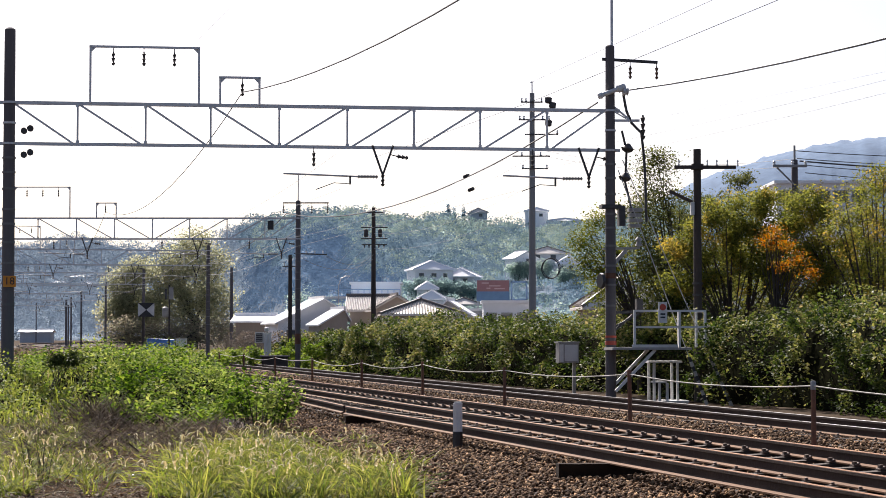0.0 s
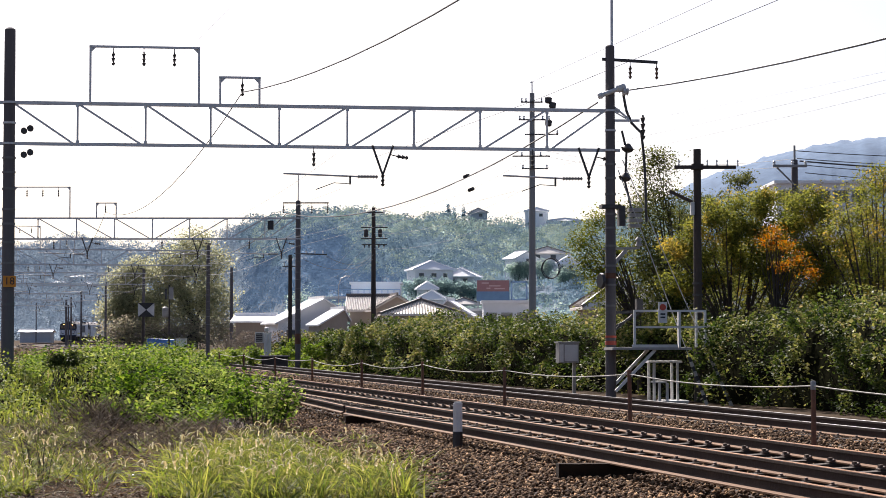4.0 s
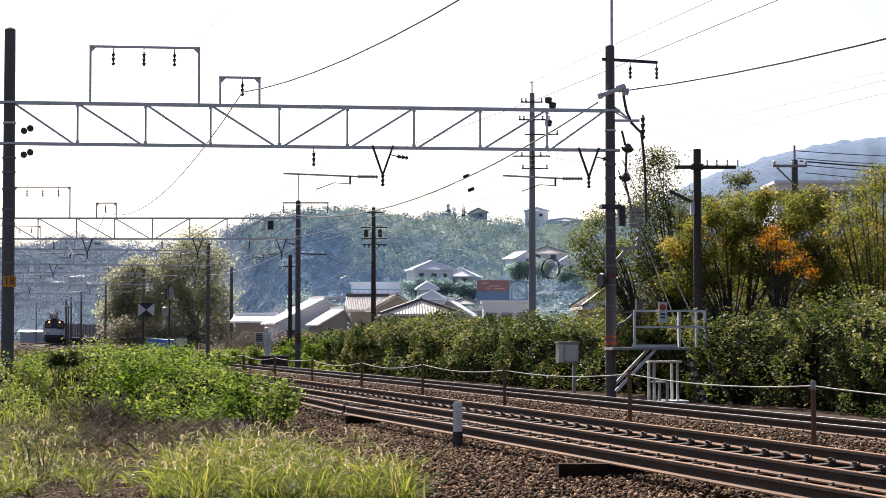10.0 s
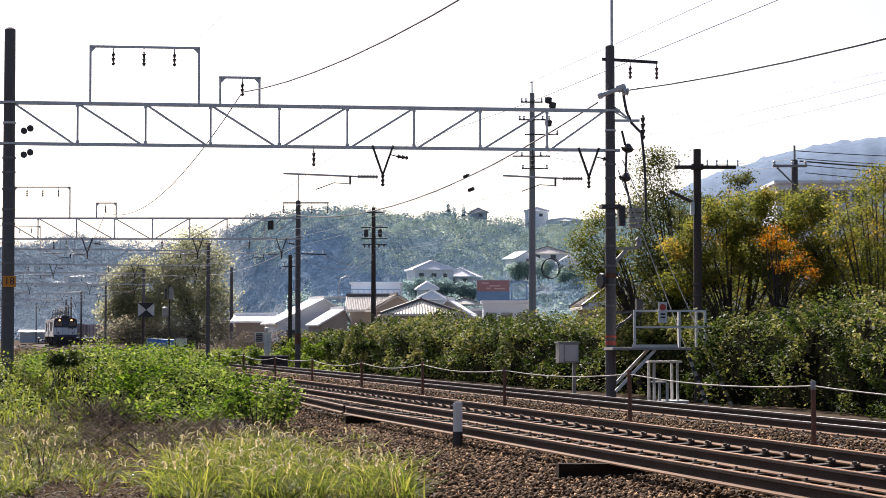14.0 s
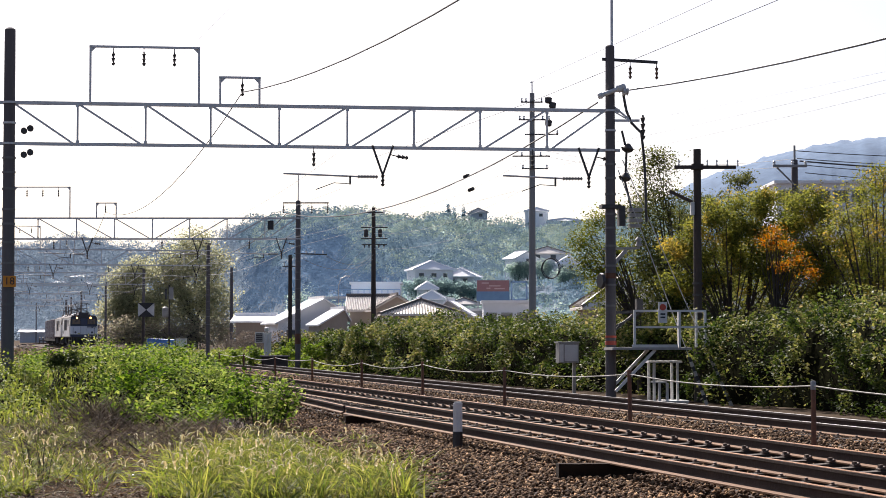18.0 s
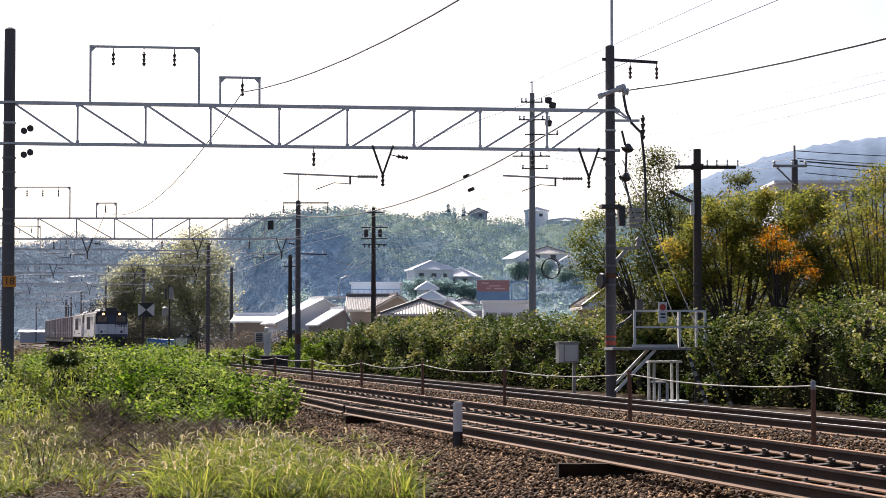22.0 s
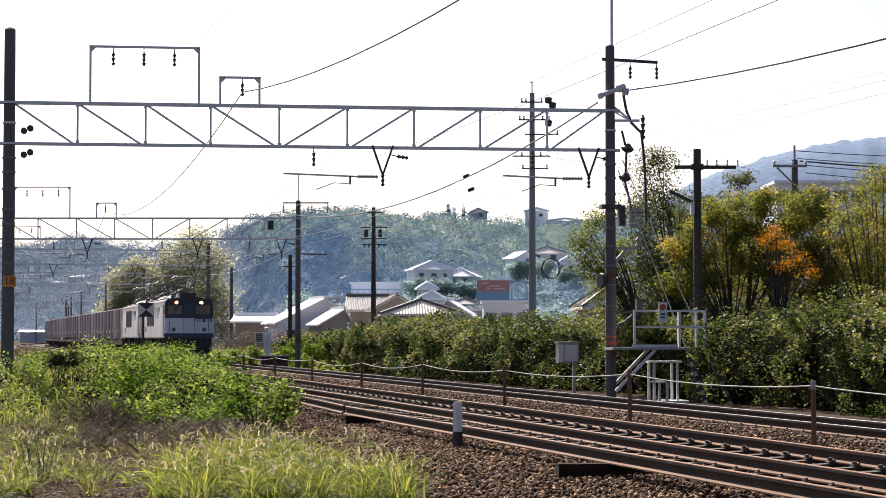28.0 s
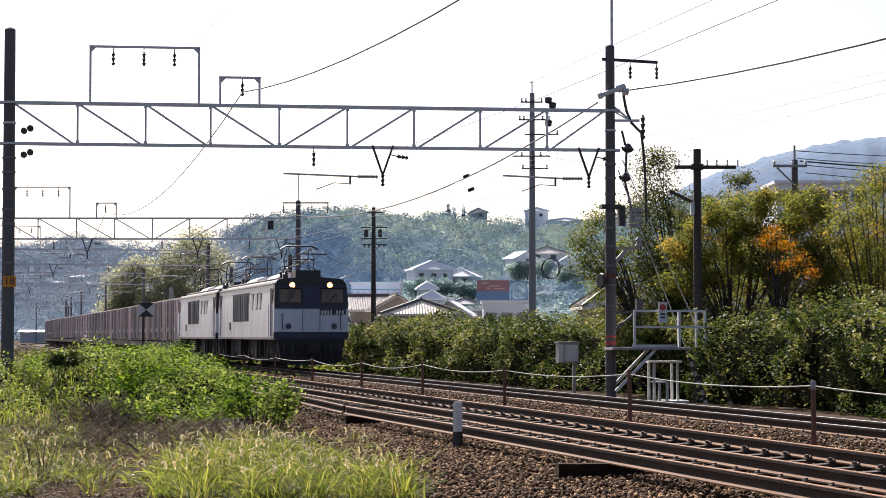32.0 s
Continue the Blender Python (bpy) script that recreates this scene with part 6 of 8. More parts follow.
def make_thicket():
    n = 150000
    s = 33 + 95 * RNG.uniform(0, 1, n) ** 1.3
    hgt = np.interp(s, [10, 36, 50, 62, 75, 90, 104, 116, 128], [1.7, 1.6, 1.8, 1.65, 1.65, 1.75, 1.5, 1.0, 0.5])
    lump = np.array([noise.noise((a * 0.35, 0, 0)) * 0.75 + noise.noise((a * 1.1, 5, 0)) * 0.6 for a in s])
    # around the section: up the face, over the top
    t = RNG.uniform(0, 1, n)
    face = t < 0.7
    bulge = np.array([noise.noise((a * 0.55, b * 3, 9)) * 1.35 + noise.noise((a * 2.3, b * 9, 4)) * 0.3 for a, b in zip(s, t)])
    f = t / 0.7
    front = np.interp(s, [40, 62, 76], [-4.7, -4.7, -4.3])
    off = np.where(face, front - 0.65 * np.clip(1 - f, 0, 1) ** 1.3 - 0.5 * np.clip(f, 0, 1) ** 3 + bulge, front - 0.9 - (t - 0.7) / 0.3 * 2.4)
    z = np.where(face, -0.35 + f * (hgt + 0.35 + lump), hgt + lump + bulge * 0.6)
    hollow = np.array([noise.noise((a * 1.6, b * 7, 21)) for a, b in zip(s, t)]) > np.interp(t, [0.0, 0.2, 0.4, 0.6], [0.42, 0.22, 0.0, -0.3])
    hollow |= RNG.uniform(0, 1, n) < 0.2
    s, t, off, z, bulge = s[hollow], t[hollow], off[hollow], z[hollow], bulge[hollow]
    n = len(s)
    inward = RNG.uniform(0, 0.3, n)
    x, y = line_xy(s, off - inward * 0.6)
    pos = np.stack([x, y, z - inward * 0.4 + RNG.normal(0, 0.06, n)], 1)
    size = RNG.uniform(0.045, 0.11, n) * np.interp(s, [30, 60, 130], [1.0, 1.2, 1.9])
    # core sheet behind the leaves; its black stands for shade in the hollows
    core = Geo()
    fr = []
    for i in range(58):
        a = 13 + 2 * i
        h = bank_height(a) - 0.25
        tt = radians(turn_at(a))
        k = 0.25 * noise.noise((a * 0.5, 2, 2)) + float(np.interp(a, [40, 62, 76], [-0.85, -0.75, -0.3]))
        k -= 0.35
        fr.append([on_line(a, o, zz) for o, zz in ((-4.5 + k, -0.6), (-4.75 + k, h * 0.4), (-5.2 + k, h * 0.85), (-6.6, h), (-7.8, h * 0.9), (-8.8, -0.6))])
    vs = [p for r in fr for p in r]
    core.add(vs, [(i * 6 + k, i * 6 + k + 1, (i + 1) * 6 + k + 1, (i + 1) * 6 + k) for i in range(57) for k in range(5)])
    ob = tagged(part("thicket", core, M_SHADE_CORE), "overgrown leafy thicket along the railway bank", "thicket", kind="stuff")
    part("thicket_leaves", cloud("thicket_leaves", LEAF_V, LEAF_F, pos, turns(n, 1.35), size, L_HEDGE), None, ob)
    # long shoots that stand out of the outline
    m = 900
    s = RNG.uniform(16, 118, m)
    x, y = line_xy(s, RNG.uniform(-7.2, -4.6, m))
    h = np.interp(s, [10, 36, 50, 62, 75, 90, 104, 116, 128], [1.7, 1.6, 1.8, 1.65, 1.65, 1.75, 1.5, 1.0, 0.5])
    p = []
    for i in range(m):
        top = RNG.uniform(0.1, 0.55)
        lean = RNG.normal(0, 0.12, 2)
        for k in range(7):
            u = k / 6
            p.append((x[i] + lean[0] * u, y[i] + lean[1] * u, h[i] - 0.2 + u * top + RNG.normal(0, 0.03)))
    part("shoots", cloud("shoots", LEAF_V, LEAF_F, p, turns(len(p), 1.5), RNG.uniform(0.07, 0.14, len(p)), L_HEDGE), None, ob)


make_thicket()


# ---- trees
def make_tree(x, y, z0, trunk_h, lobes, leaf, count, size, mat, label, stems=1, limb=0.09):
    """lobes: (dx, dy, z, radius across, radius up) that the crown is made of."""
    tr = empty("tree", pose(x, y, 0), label, "tree")
    g = Geo()
    centres, weights = [], []
    for dx, dy, z, ra, ru in lobes:
        k = max(6, int(22 * ra * ru))
        for _ in range(k):
            u = RNG.normal(size=3)
            u /= np.linalg.norm(u)
            f = RNG.uniform(0.45, 1.0)
            centres.append((dx + u[0] * ra * f, dy + u[1] * ra * f, z + u[2] * ru * f))
            weights.append(1.0)
    for k in range(stems):
        a = 2 * math.pi * k / max(1, stems)
        ox, oy = (0.35 * math.cos(a), 0.35 * math.sin(a)) if stems > 1 else (0, 0)
        g.tube([(ox, oy, z0), (ox * 1.2, oy * 1.2, z0 + trunk_h * 0.5), (ox * 1.6, oy * 1.6, z0 + trunk_h)], [limb * 2.0, limb * 1.6, limb * 1.2], 8)
    for i, c in enumerate(centres):
        if i % max(1, len(centres) // 24) == 0:
            k = i % stems
            a = 2 * math.pi * k / max(1, stems)
            ox, oy = (0.56 * math.cos(a), 0.56 * math.sin(a)) if stems > 1 else (0, 0)
            st = Vector((ox, oy, z0 + trunk_h * RNG.uniform(0.55, 1.0)))
            e = Vector(c)
            mid = st.lerp(e, 0.5) + Vector((RNG.normal(0, 0.1), RNG.normal(0, 0.1), 0.12 * (e - st).length))
            g.tube([st, mid, e], [limb * 0.55, limb * 0.35, limb * 0.12], 5)
    part("trunk", g, M_BARK, tr, "dark forked trunk and limbs")
    centres = np.array(centres)
    pick = RNG.integers(0, len(centres), count)
    spread = leaf
    pos = centres[pick] + RNG.normal(0, 1, (count, 3)) * np.array([spread, spread, spread * 0.7])
    part("crown", cloud("crown", LEAF_V, LEAF_F, pos, turns(count, 1.45), RNG.uniform(0.7, 1.3, count) * size, mat), None, tr)
    return tr, centres


L_WEEDPALE = leafy("pale_weed_leaf", [(0.06, 0.12, 0.02), (0.11, 0.18, 0.03), (0.17, 0.23, 0.045), (0.085, 0.155, 0.025)], 0.45, 0.6, 0.1)
L_TWIGSCRUB = leafy("grey_brown_scrub", [(0.1, 0.085, 0.065), (0.15, 0.125, 0.095), (0.07, 0.065, 0.045)], 0.4)
L_SCRUB = leafy("pale_scrub_leaves", [(0.22, 0.2, 0.14), (0.28, 0.25, 0.18), (0.19, 0.2, 0.125), (0.33, 0.3, 0.22)], 0.55)
L_SHRUB = leafy("glossy_shrub_leaves", [(0.03, 0.05, 0.014), (0.055, 0.08, 0.02), (0.08, 0.1, 0.03)], 0.3, 0.4)
L_OLIVEPLAIN = leafy("olive_leaves", [(0.05, 0.08, 0.016), (0.11, 0.14, 0.028), (0.19, 0.19, 0.04), (0.075, 0.11, 0.02)], 0.5)


def bare_shrub(x, y, n, h):
    sh = empty("bare_shrub", pose(x, y, -0.5), "leafless grey-brown shrub by the track", "shrub", "bare shrubs")
    g = Geo()
    for i in range(n):
        a = RNG.uniform(-1.0, 1.0)
        e = Vector((math.sin(a) * h * RNG.uniform(0.5, 0.95), RNG.normal(0, 0.5), h * RNG.uniform(0.5, 1.05) * math.cos(a * 0.7)))
        mid = e * 0.5 + Vector((-0.12 * e.x, 0, 0.2))
        g.tube([(0, 0, 0), mid, e], [0.035, 0.022, 0.01], 5)
        for f in (0.5, 0.7, 0.85, 1.0):
            p0 = mid.lerp(e, f)
            for _ in range(3):
                g.tube([p0, p0 + Vector((RNG.normal(0, 0.28), RNG.normal(0, 0.2), RNG.uniform(0.05, 0.4)))], [0.012, 0.006], 4)
    part("branch_tangle", g, M_TWIGGREY, sh)


M_TWIGGREY = surf("grey_brown_twigs", (0.3, 0.25, 0.2), (0.18, 0.15, 0.12), 0.9, 0, 3, 30, 0.0)


def trees():
    # dark broadleaf behind the mast, with a thinner olive side towards the line
    make_tree(6.3, 62.0, -0.5, 3.0, [(0, 0, 5.9, 0.7, 0.77), (-0.45, 0.3, 5.1, 0.64, 0.64), (0.45, 0, 5.2, 0.7, 0.77), (0.15, 0.3, 4.2, 1.02, 0.9), (-0.4, 0, 3.6, 0.9, 0.77), (0.7, 0.3, 3.5, 0.9, 0.9), (0.2, 0, 2.7, 1.28, 0.9), (0.1, 0, 6.5, 0.38, 0.32)], 0.24, 17000, 0.0755, L_DARKTREE, "dark green broadleaf tree behind the mast", 2, 0.06)
    make_tree(5.7, 60.5, -0.5, 2.6, [(-1.75, 0, 4.1, 0.35, 0.3), (-1.3, 0, 4.7, 0.4, 0.28), (-0.9, 0, 4.0, 0.5, 0.4), (-1.6, 0, 3.3, 0.4, 0.35), (-1.1, 0, 3.0, 0.5, 0.4), (-0.7, 0, 3.5, 0.5, 0.45), (-0.8, 0, 2.4, 0.45, 0.35)], 0.2, 6000, 0.072, L_OLIVEPLAIN, "olive-green tree leaning out beside the dark broadleaf", 1, 0.045)
    # yellowing row
    make_tree(7.5, 58.5, -0.5, 2.2, [(-0.95, 0, 3.9, 0.64, 0.58), (-0.25, 0, 4.3, 0.7, 0.51), (0.45, 0, 4.6, 0.77, 0.58), (-0.6, 0, 3, 0.83, 0.7), (0.3, 0, 3.4, 0.9, 0.7), (1, 0, 4, 0.58, 0.64)], 0.17, 15000, 0.075, L_OLIVE, "yellow-green tree turning to autumn colours", 2, 0.05)
    make_tree(9.1, 59.0, -0.5, 2.4, [(-0.5, 0, 4.85, 0.77, 0.58), (0.2, 0, 5.15, 0.7, 0.51), (0.65, 0, 4.6, 0.83, 0.64), (-0.3, 0, 3.8, 1.02, 0.77), (0.65, 0, 3.6, 0.9, 0.83), (0, 0, 2.9, 1.15, 0.64)], 0.17, 17000, 0.075, L_OLIVE, "dense olive tree over the thicket", 2, 0.05)
    make_tree(8.85, 55.6, -0.5, 2.6, [(-0.3, 0, 3.85, 0.26, 0.16), (0.05, -0.1, 4.05, 0.28, 0.22), (0.3, 0, 3.75, 0.3, 0.2), (0.7, 0, 3.35, 0.25, 0.18), (0.95, 0, 3.05, 0.2, 0.12), (0.2, 0, 3.2, 0.25, 0.12)], 0.13, 1150, 0.068, L_ORANGE, "small tree with bright orange leaves", 1, 0.035)
    make_tree(10.35, 57.5, -0.5, 2.4, [(-0.55, 0, 4.8, 0.64, 0.64), (0.05, 0, 5.1, 0.58, 0.45), (-0.2, 0, 4.1, 0.9, 0.77), (0.4, 0, 3.5, 0.83, 0.9), (-0.3, 0, 2.9, 0.9, 0.64)], 0.17, 13000, 0.075, L_OLIVE, "open-crowned tree with yellow leaves and bare limbs", 2, 0.045)
    make_tree(12.4, 59.0, -0.5, 2.4, [(-0.7, 0, 4.7, 0.7, 0.77), (0.2, 0, 5.4, 0.77, 0.64), (-0.3, 0, 3.6, 1.02, 0.9), (0.6, 0, 4.2, 1.02, 1.02), (0.2, 0, 2.8, 1.41, 0.9)], 0.17, 14000, 0.075, L_OLIVE, "yellowing tree beside the fanned limbs", 2, 0.05)
    fan = empty("tree", pose(11.55, 55.0, 0), "open tree with fanned dark limbs and sparse yellow leaves", "tree")
    g, tips = Geo(), []
    for i in range(15):
        a = -0.75 + 1.5 * i / 14 + RNG.normal(0, 0.05)
        e = Vector((math.sin(a) * RNG.uniform(1.6, 2.2), RNG.normal(0, 0.35), 1.6 + math.cos(a) * RNG.uniform(3.0, 4.0)))
        s0 = Vector((RNG.normal(0, 0.12), RNG.normal(0, 0.12), -0.5))
        mid = Vector((e.x * 0.38, e.y * 0.4, 1.6 + RNG.uniform(-0.3, 0.5)))
        g.tube([s0, mid, mid.lerp(e, 0.5) + Vector((0, 0, 0.12)), e], [0.05, 0.035, 0.022, 0.008], 6)
        for f in (0.35, 0.5, 0.65, 0.8, 0.95, 1.0):
            p0 = mid.lerp(e, f)
            for _ in range(2):
                t1 = p0 + Vector((RNG.normal(0, 0.22), RNG.normal(0, 0.2), RNG.uniform(0.05, 0.35)))
                g.tube([p0, t1], [0.01, 0.004], 4)
                tips.append(t1)
    part("trunk", g, M_BARK, fan, "dark fanned trunk and limbs")
    tips = np.array(tips)
    lv = tips[RNG.integers(0, len(tips), 8200)] + RNG.normal(0, 0.12, (8200, 3))
    part("crown", cloud("crown", LEAF_V, LEAF_F, lv, turns(8200, 1.45), RNG.uniform(0.05, 0.09, 8200), L_OLIVE), None, fan)
    make_tree(14.2, 60.0, -0.5, 2.4, [(-0.5, 0, 5.0, 0.9, 0.8), (0.5, 0, 4.2, 1.2, 1.0), (-0.5, 0, 3.2, 1.3, 1.0)], 0.2, 13000, 0.1, L_OLIVE, "yellowing tree at the end of the row", 3)
    make_tree(9.0, 70.0, -0.5, 3.0, [(0.1, 0, 6.0, 0.55, 0.45), (1.0, 0, 6.5, 0.6, 0.4), (-0.7, 0, 5.2, 0.8, 0.6), (1.7, 0, 6.1, 0.5, 0.5), (0.6, 0, 5.2, 1.2, 0.7), (0.3, 0, 3.6, 1.6, 0.9)], 0.16, 12000, 0.08, L_DARKTREE, "dark tree standing behind the yellow row", 2)
    # added backing: its dark leaves stand for shade inside the crowns
    make_tree(10.2, 65.0, -0.5, 2.0, [(-3.0, 0, 2.9, 1.0, 0.8), (-1.5, 0, 3.3, 1.1, 0.9), (0.2, 0, 3.5, 1.1, 0.9), (1.8, 0, 3.4, 1.1, 0.9), (3.4, 0, 3.4, 1.1, 0.9)], 0.3, 10000, 0.11, L_DARKTREE, "dark leafy shade backing behind the tree row", 3, 0.05)
    # undergrowth between the trees and the thicket; dark leaves also stand for shade
    make_tree(10.5, 62.0, -0.5, 1.0, [(-4.2, 0, 1.7, 1.0, 0.8), (-3.0, 0, 1.8, 1.2, 1.0), (-1.4, 0, 2.0, 1.3, 1.0), (0.4, 0, 2.0, 1.3, 1.1), (2.2, 0, 2.0, 1.3, 1.1), (4.0, 0, 2.0, 1.3, 1.0)], 0.33, 17000, 0.12, L_DARKTREE, "dark shrubby undergrowth below the trees", 4, 0.05)
    # big trees by the far curve, pale from haze painted into their leaves
    make_tree(-34.0, 285.0, -1.0, 5.0, [(0, 0, 14.2, 2.6, 1.9), (-1.8, 0, 11.5, 3.0, 2.6), (2.4, 0, 11.5, 2.6, 2.4), (0, 0, 8.5, 4.4, 3.0), (-4.5, 0, 9.5, 2.2, 2.4), (-5.0, 0, 5.5, 2.4, 2.6),  (-2.5, 0, 6.0, 3.4, 3.0), (3.0, 0, 6.2, 3.0, 2.8), (0.5, 0, 4.0, 3.6, 2.2)], 0.7, 21000, 0.34, L_POPLAR, "tall spreading tree by the curve with haze-paled leaves", 3, 0.13)
    make_tree(-43.2, 288.0, -1.0, 4.0, [(1.2, 0, 10.4, 2.4, 1.8), (-0.8, 0, 8.6, 2.6, 2.2), (0.5, 0, 6.0, 3.4, 2.6), (-1.8, 0, 4.6, 2.4, 2.4), (1.5, 0, 3.5, 3.0, 2.2)], 0.7, 15000, 0.34, L_POPLAR, "broad tree with haze-paled foliage", 3, 0.12)
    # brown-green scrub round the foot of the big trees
    make_tree(-36.0, 278.0, -0.8, 1.2, [(-8.2 + 1.75 * i, 0.0, 1.7 + 0.5 * math.sin(i * 1.7), 1.6, 2.1) for i in range(10)], 0.5, 7200, 0.3, L_SCRUB, "pale brown-green scrub at the foot of trees", 6, 0.08)
    make_tree(-30.0, 300.0, -0.8, 1.2, [(-3.0 + 2.4 * i, 0.0, 2.0, 2.0, 2.2) for i in range(6)], 0.6, 3500, 0.3, L_SCRUB, "pale scrub behind the big tree", 4, 0.08)
    # dark glossy shrub on the crest of the weeds
    make_tree(-8.1, 45.0, -0.3, 0.5, [(-0.2, 0, 0.84, 0.24, 0.1), (0.2, 0, 0.88, 0.22, 0.09), (0.0, -0.1, 0.74, 0.34, 0.12)], 0.07, 1000, 0.07, L_SHRUB, "small dark glossy shrub among weeds", 3, 0.02)
    # shrubs by the houses and cypress on the ridge
    make_tree(-16.6, 186.0, -0.6, 0.8, [(-2.2 + 1.1 * i, 0, 0.7 + 0.25 * math.sin(i * 2.1), 0.8, 0.9) for i in range(7)], 0.35, 1900, 0.2, L_TWIGSCRUB, "low bushes before the outbuilding", 4, 0.04)
    make_tree(-8.7, 100.6, -0.45, 0.3, [(-1.9 + 0.42 * i, 0.25 * math.sin(i * 2.4), 0.25 + 0.2 * math.sin(i * 1.9), 0.32, 0.42) for i in range(10)], 0.13, 3200, 0.12, L_WEEDPALE, "tall bright green weeds round the control box", 5, 0.015)
    make_tree(-6.9, 103.5, -0.45, 0.4, [(-0.6 + 0.4 * i, 0, 0.6 + 0.25 * math.sin(i * 1.9), 0.32, 0.5) for i in range(5)], 0.14, 1800, 0.12, L_WEEDPALE, "tall bright green weeds by the mast", 4, 0.015)
    bare_shrub(-15.0, 165.0, 26, 2.0)
    bare_shrub(-17.4, 168.0, 20, 1.8)
    # pale tree: its leaf colour includes painted haze
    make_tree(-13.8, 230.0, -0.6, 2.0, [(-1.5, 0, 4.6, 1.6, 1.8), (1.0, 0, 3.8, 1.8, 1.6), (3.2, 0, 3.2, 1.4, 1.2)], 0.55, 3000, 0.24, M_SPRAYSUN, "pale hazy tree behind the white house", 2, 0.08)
    # shrubs and garden trees between the villas; haze and sun tints painted into leaves
    for q, d, r, h in ((-0.02, 375, 2.2, 4.5), (0.004, 378, 1.8, 5.0), (0.012, 372, 2.4, 3.6), (0.021, 385, 2.6, 4.5), (-0.006, 345, 2.0, 3.0), (0.022, 335, 3.0, 4.0), (0.03, 360, 3.0, 5.5), (-0.03, 330, 2.6, 4.5), (-0.045, 300, 2.6, 5.0), (0.05, 300, 3.0, 6.0), (0.065, 280, 3.0, 7.0), (-0.062, 300, 2.8, 5.0)):
        b = float(hill_z(q, d))
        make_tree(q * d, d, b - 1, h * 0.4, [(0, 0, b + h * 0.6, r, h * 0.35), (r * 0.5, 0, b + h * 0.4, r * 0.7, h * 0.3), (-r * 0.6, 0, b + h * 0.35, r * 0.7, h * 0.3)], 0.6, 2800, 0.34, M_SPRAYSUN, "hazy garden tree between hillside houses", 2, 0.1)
    for x, d, z, r in ((-5.4, 389, 12.0, 2.0), (-2.5, 388.5, 12.2, 2.0), (0.4, 389, 12.0, 2.0), (2.6, 392, 11.6, 1.8), (5.2, 392, 11.4, 2.0), (-3.6, 370, 8.6, 1.4), (-2.0, 355.5, 6.8, 1.6), (1.4, 347.5, 5.8, 1.6), (4.6, 347.5, 6.0, 1.7), (15.4, 436, 16.8, 1.6), (18.0, 436, 17.0, 1.8), (21.0, 447, 17.6, 2.0), (25.0, 430, 15.4, 1.9), (28.0, 430, 15.0, 1.8)):
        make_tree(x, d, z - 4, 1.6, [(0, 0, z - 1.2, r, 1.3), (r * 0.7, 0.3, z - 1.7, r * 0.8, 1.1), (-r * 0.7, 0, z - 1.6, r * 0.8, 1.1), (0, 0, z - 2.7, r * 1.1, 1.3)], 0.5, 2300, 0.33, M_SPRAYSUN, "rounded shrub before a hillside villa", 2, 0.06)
    # cypress leaves carry the hill's painted haze
    for q, d, h in ((0.0025, 690, 10.8), (0.0052, 690, 9.6), (0.0098, 690, 10.8)):
        b = hill_z(q, d)
        make_tree(q * d, d, b - 1, 2.0, [(0, 0, b + h * f, 1.9 * (1.05 - f), h * 0.14) for f in (0.25, 0.45, 0.62, 0.78, 0.92)], 0.35, 2200, 0.42, M_SPRAY, "hazy pointed cypress on the ridge", 1, 0.08)


trees()


# ---- weeds and grass on the camera's side
def weed_top(q, d):
    """Height of the weed surface in direction q at distance d."""
    rise = np.clip((d - 36.5) / 13.5, 0, 1)
    side = np.interp(q, [-0.23, -0.205, -0.195, -0.17, -0.13, -0.118, -0.11, -0.104, -0.097, -0.085, -0.075], [0.72, 0.7, 0.85, 1.0, 1.0, 0.88, 0.66, 0.45, 0.25, 0.1, 0.0])
    return -0.35 + 1.1 * side * (rise * rise * (3 - 2 * rise))




def weed_bumps(q, d):
    return noise.noise((q * 50, d * 0.4, 1)) * 0.42 + noise.noise((q * 140, d * 1.2, 6)) * 0.3


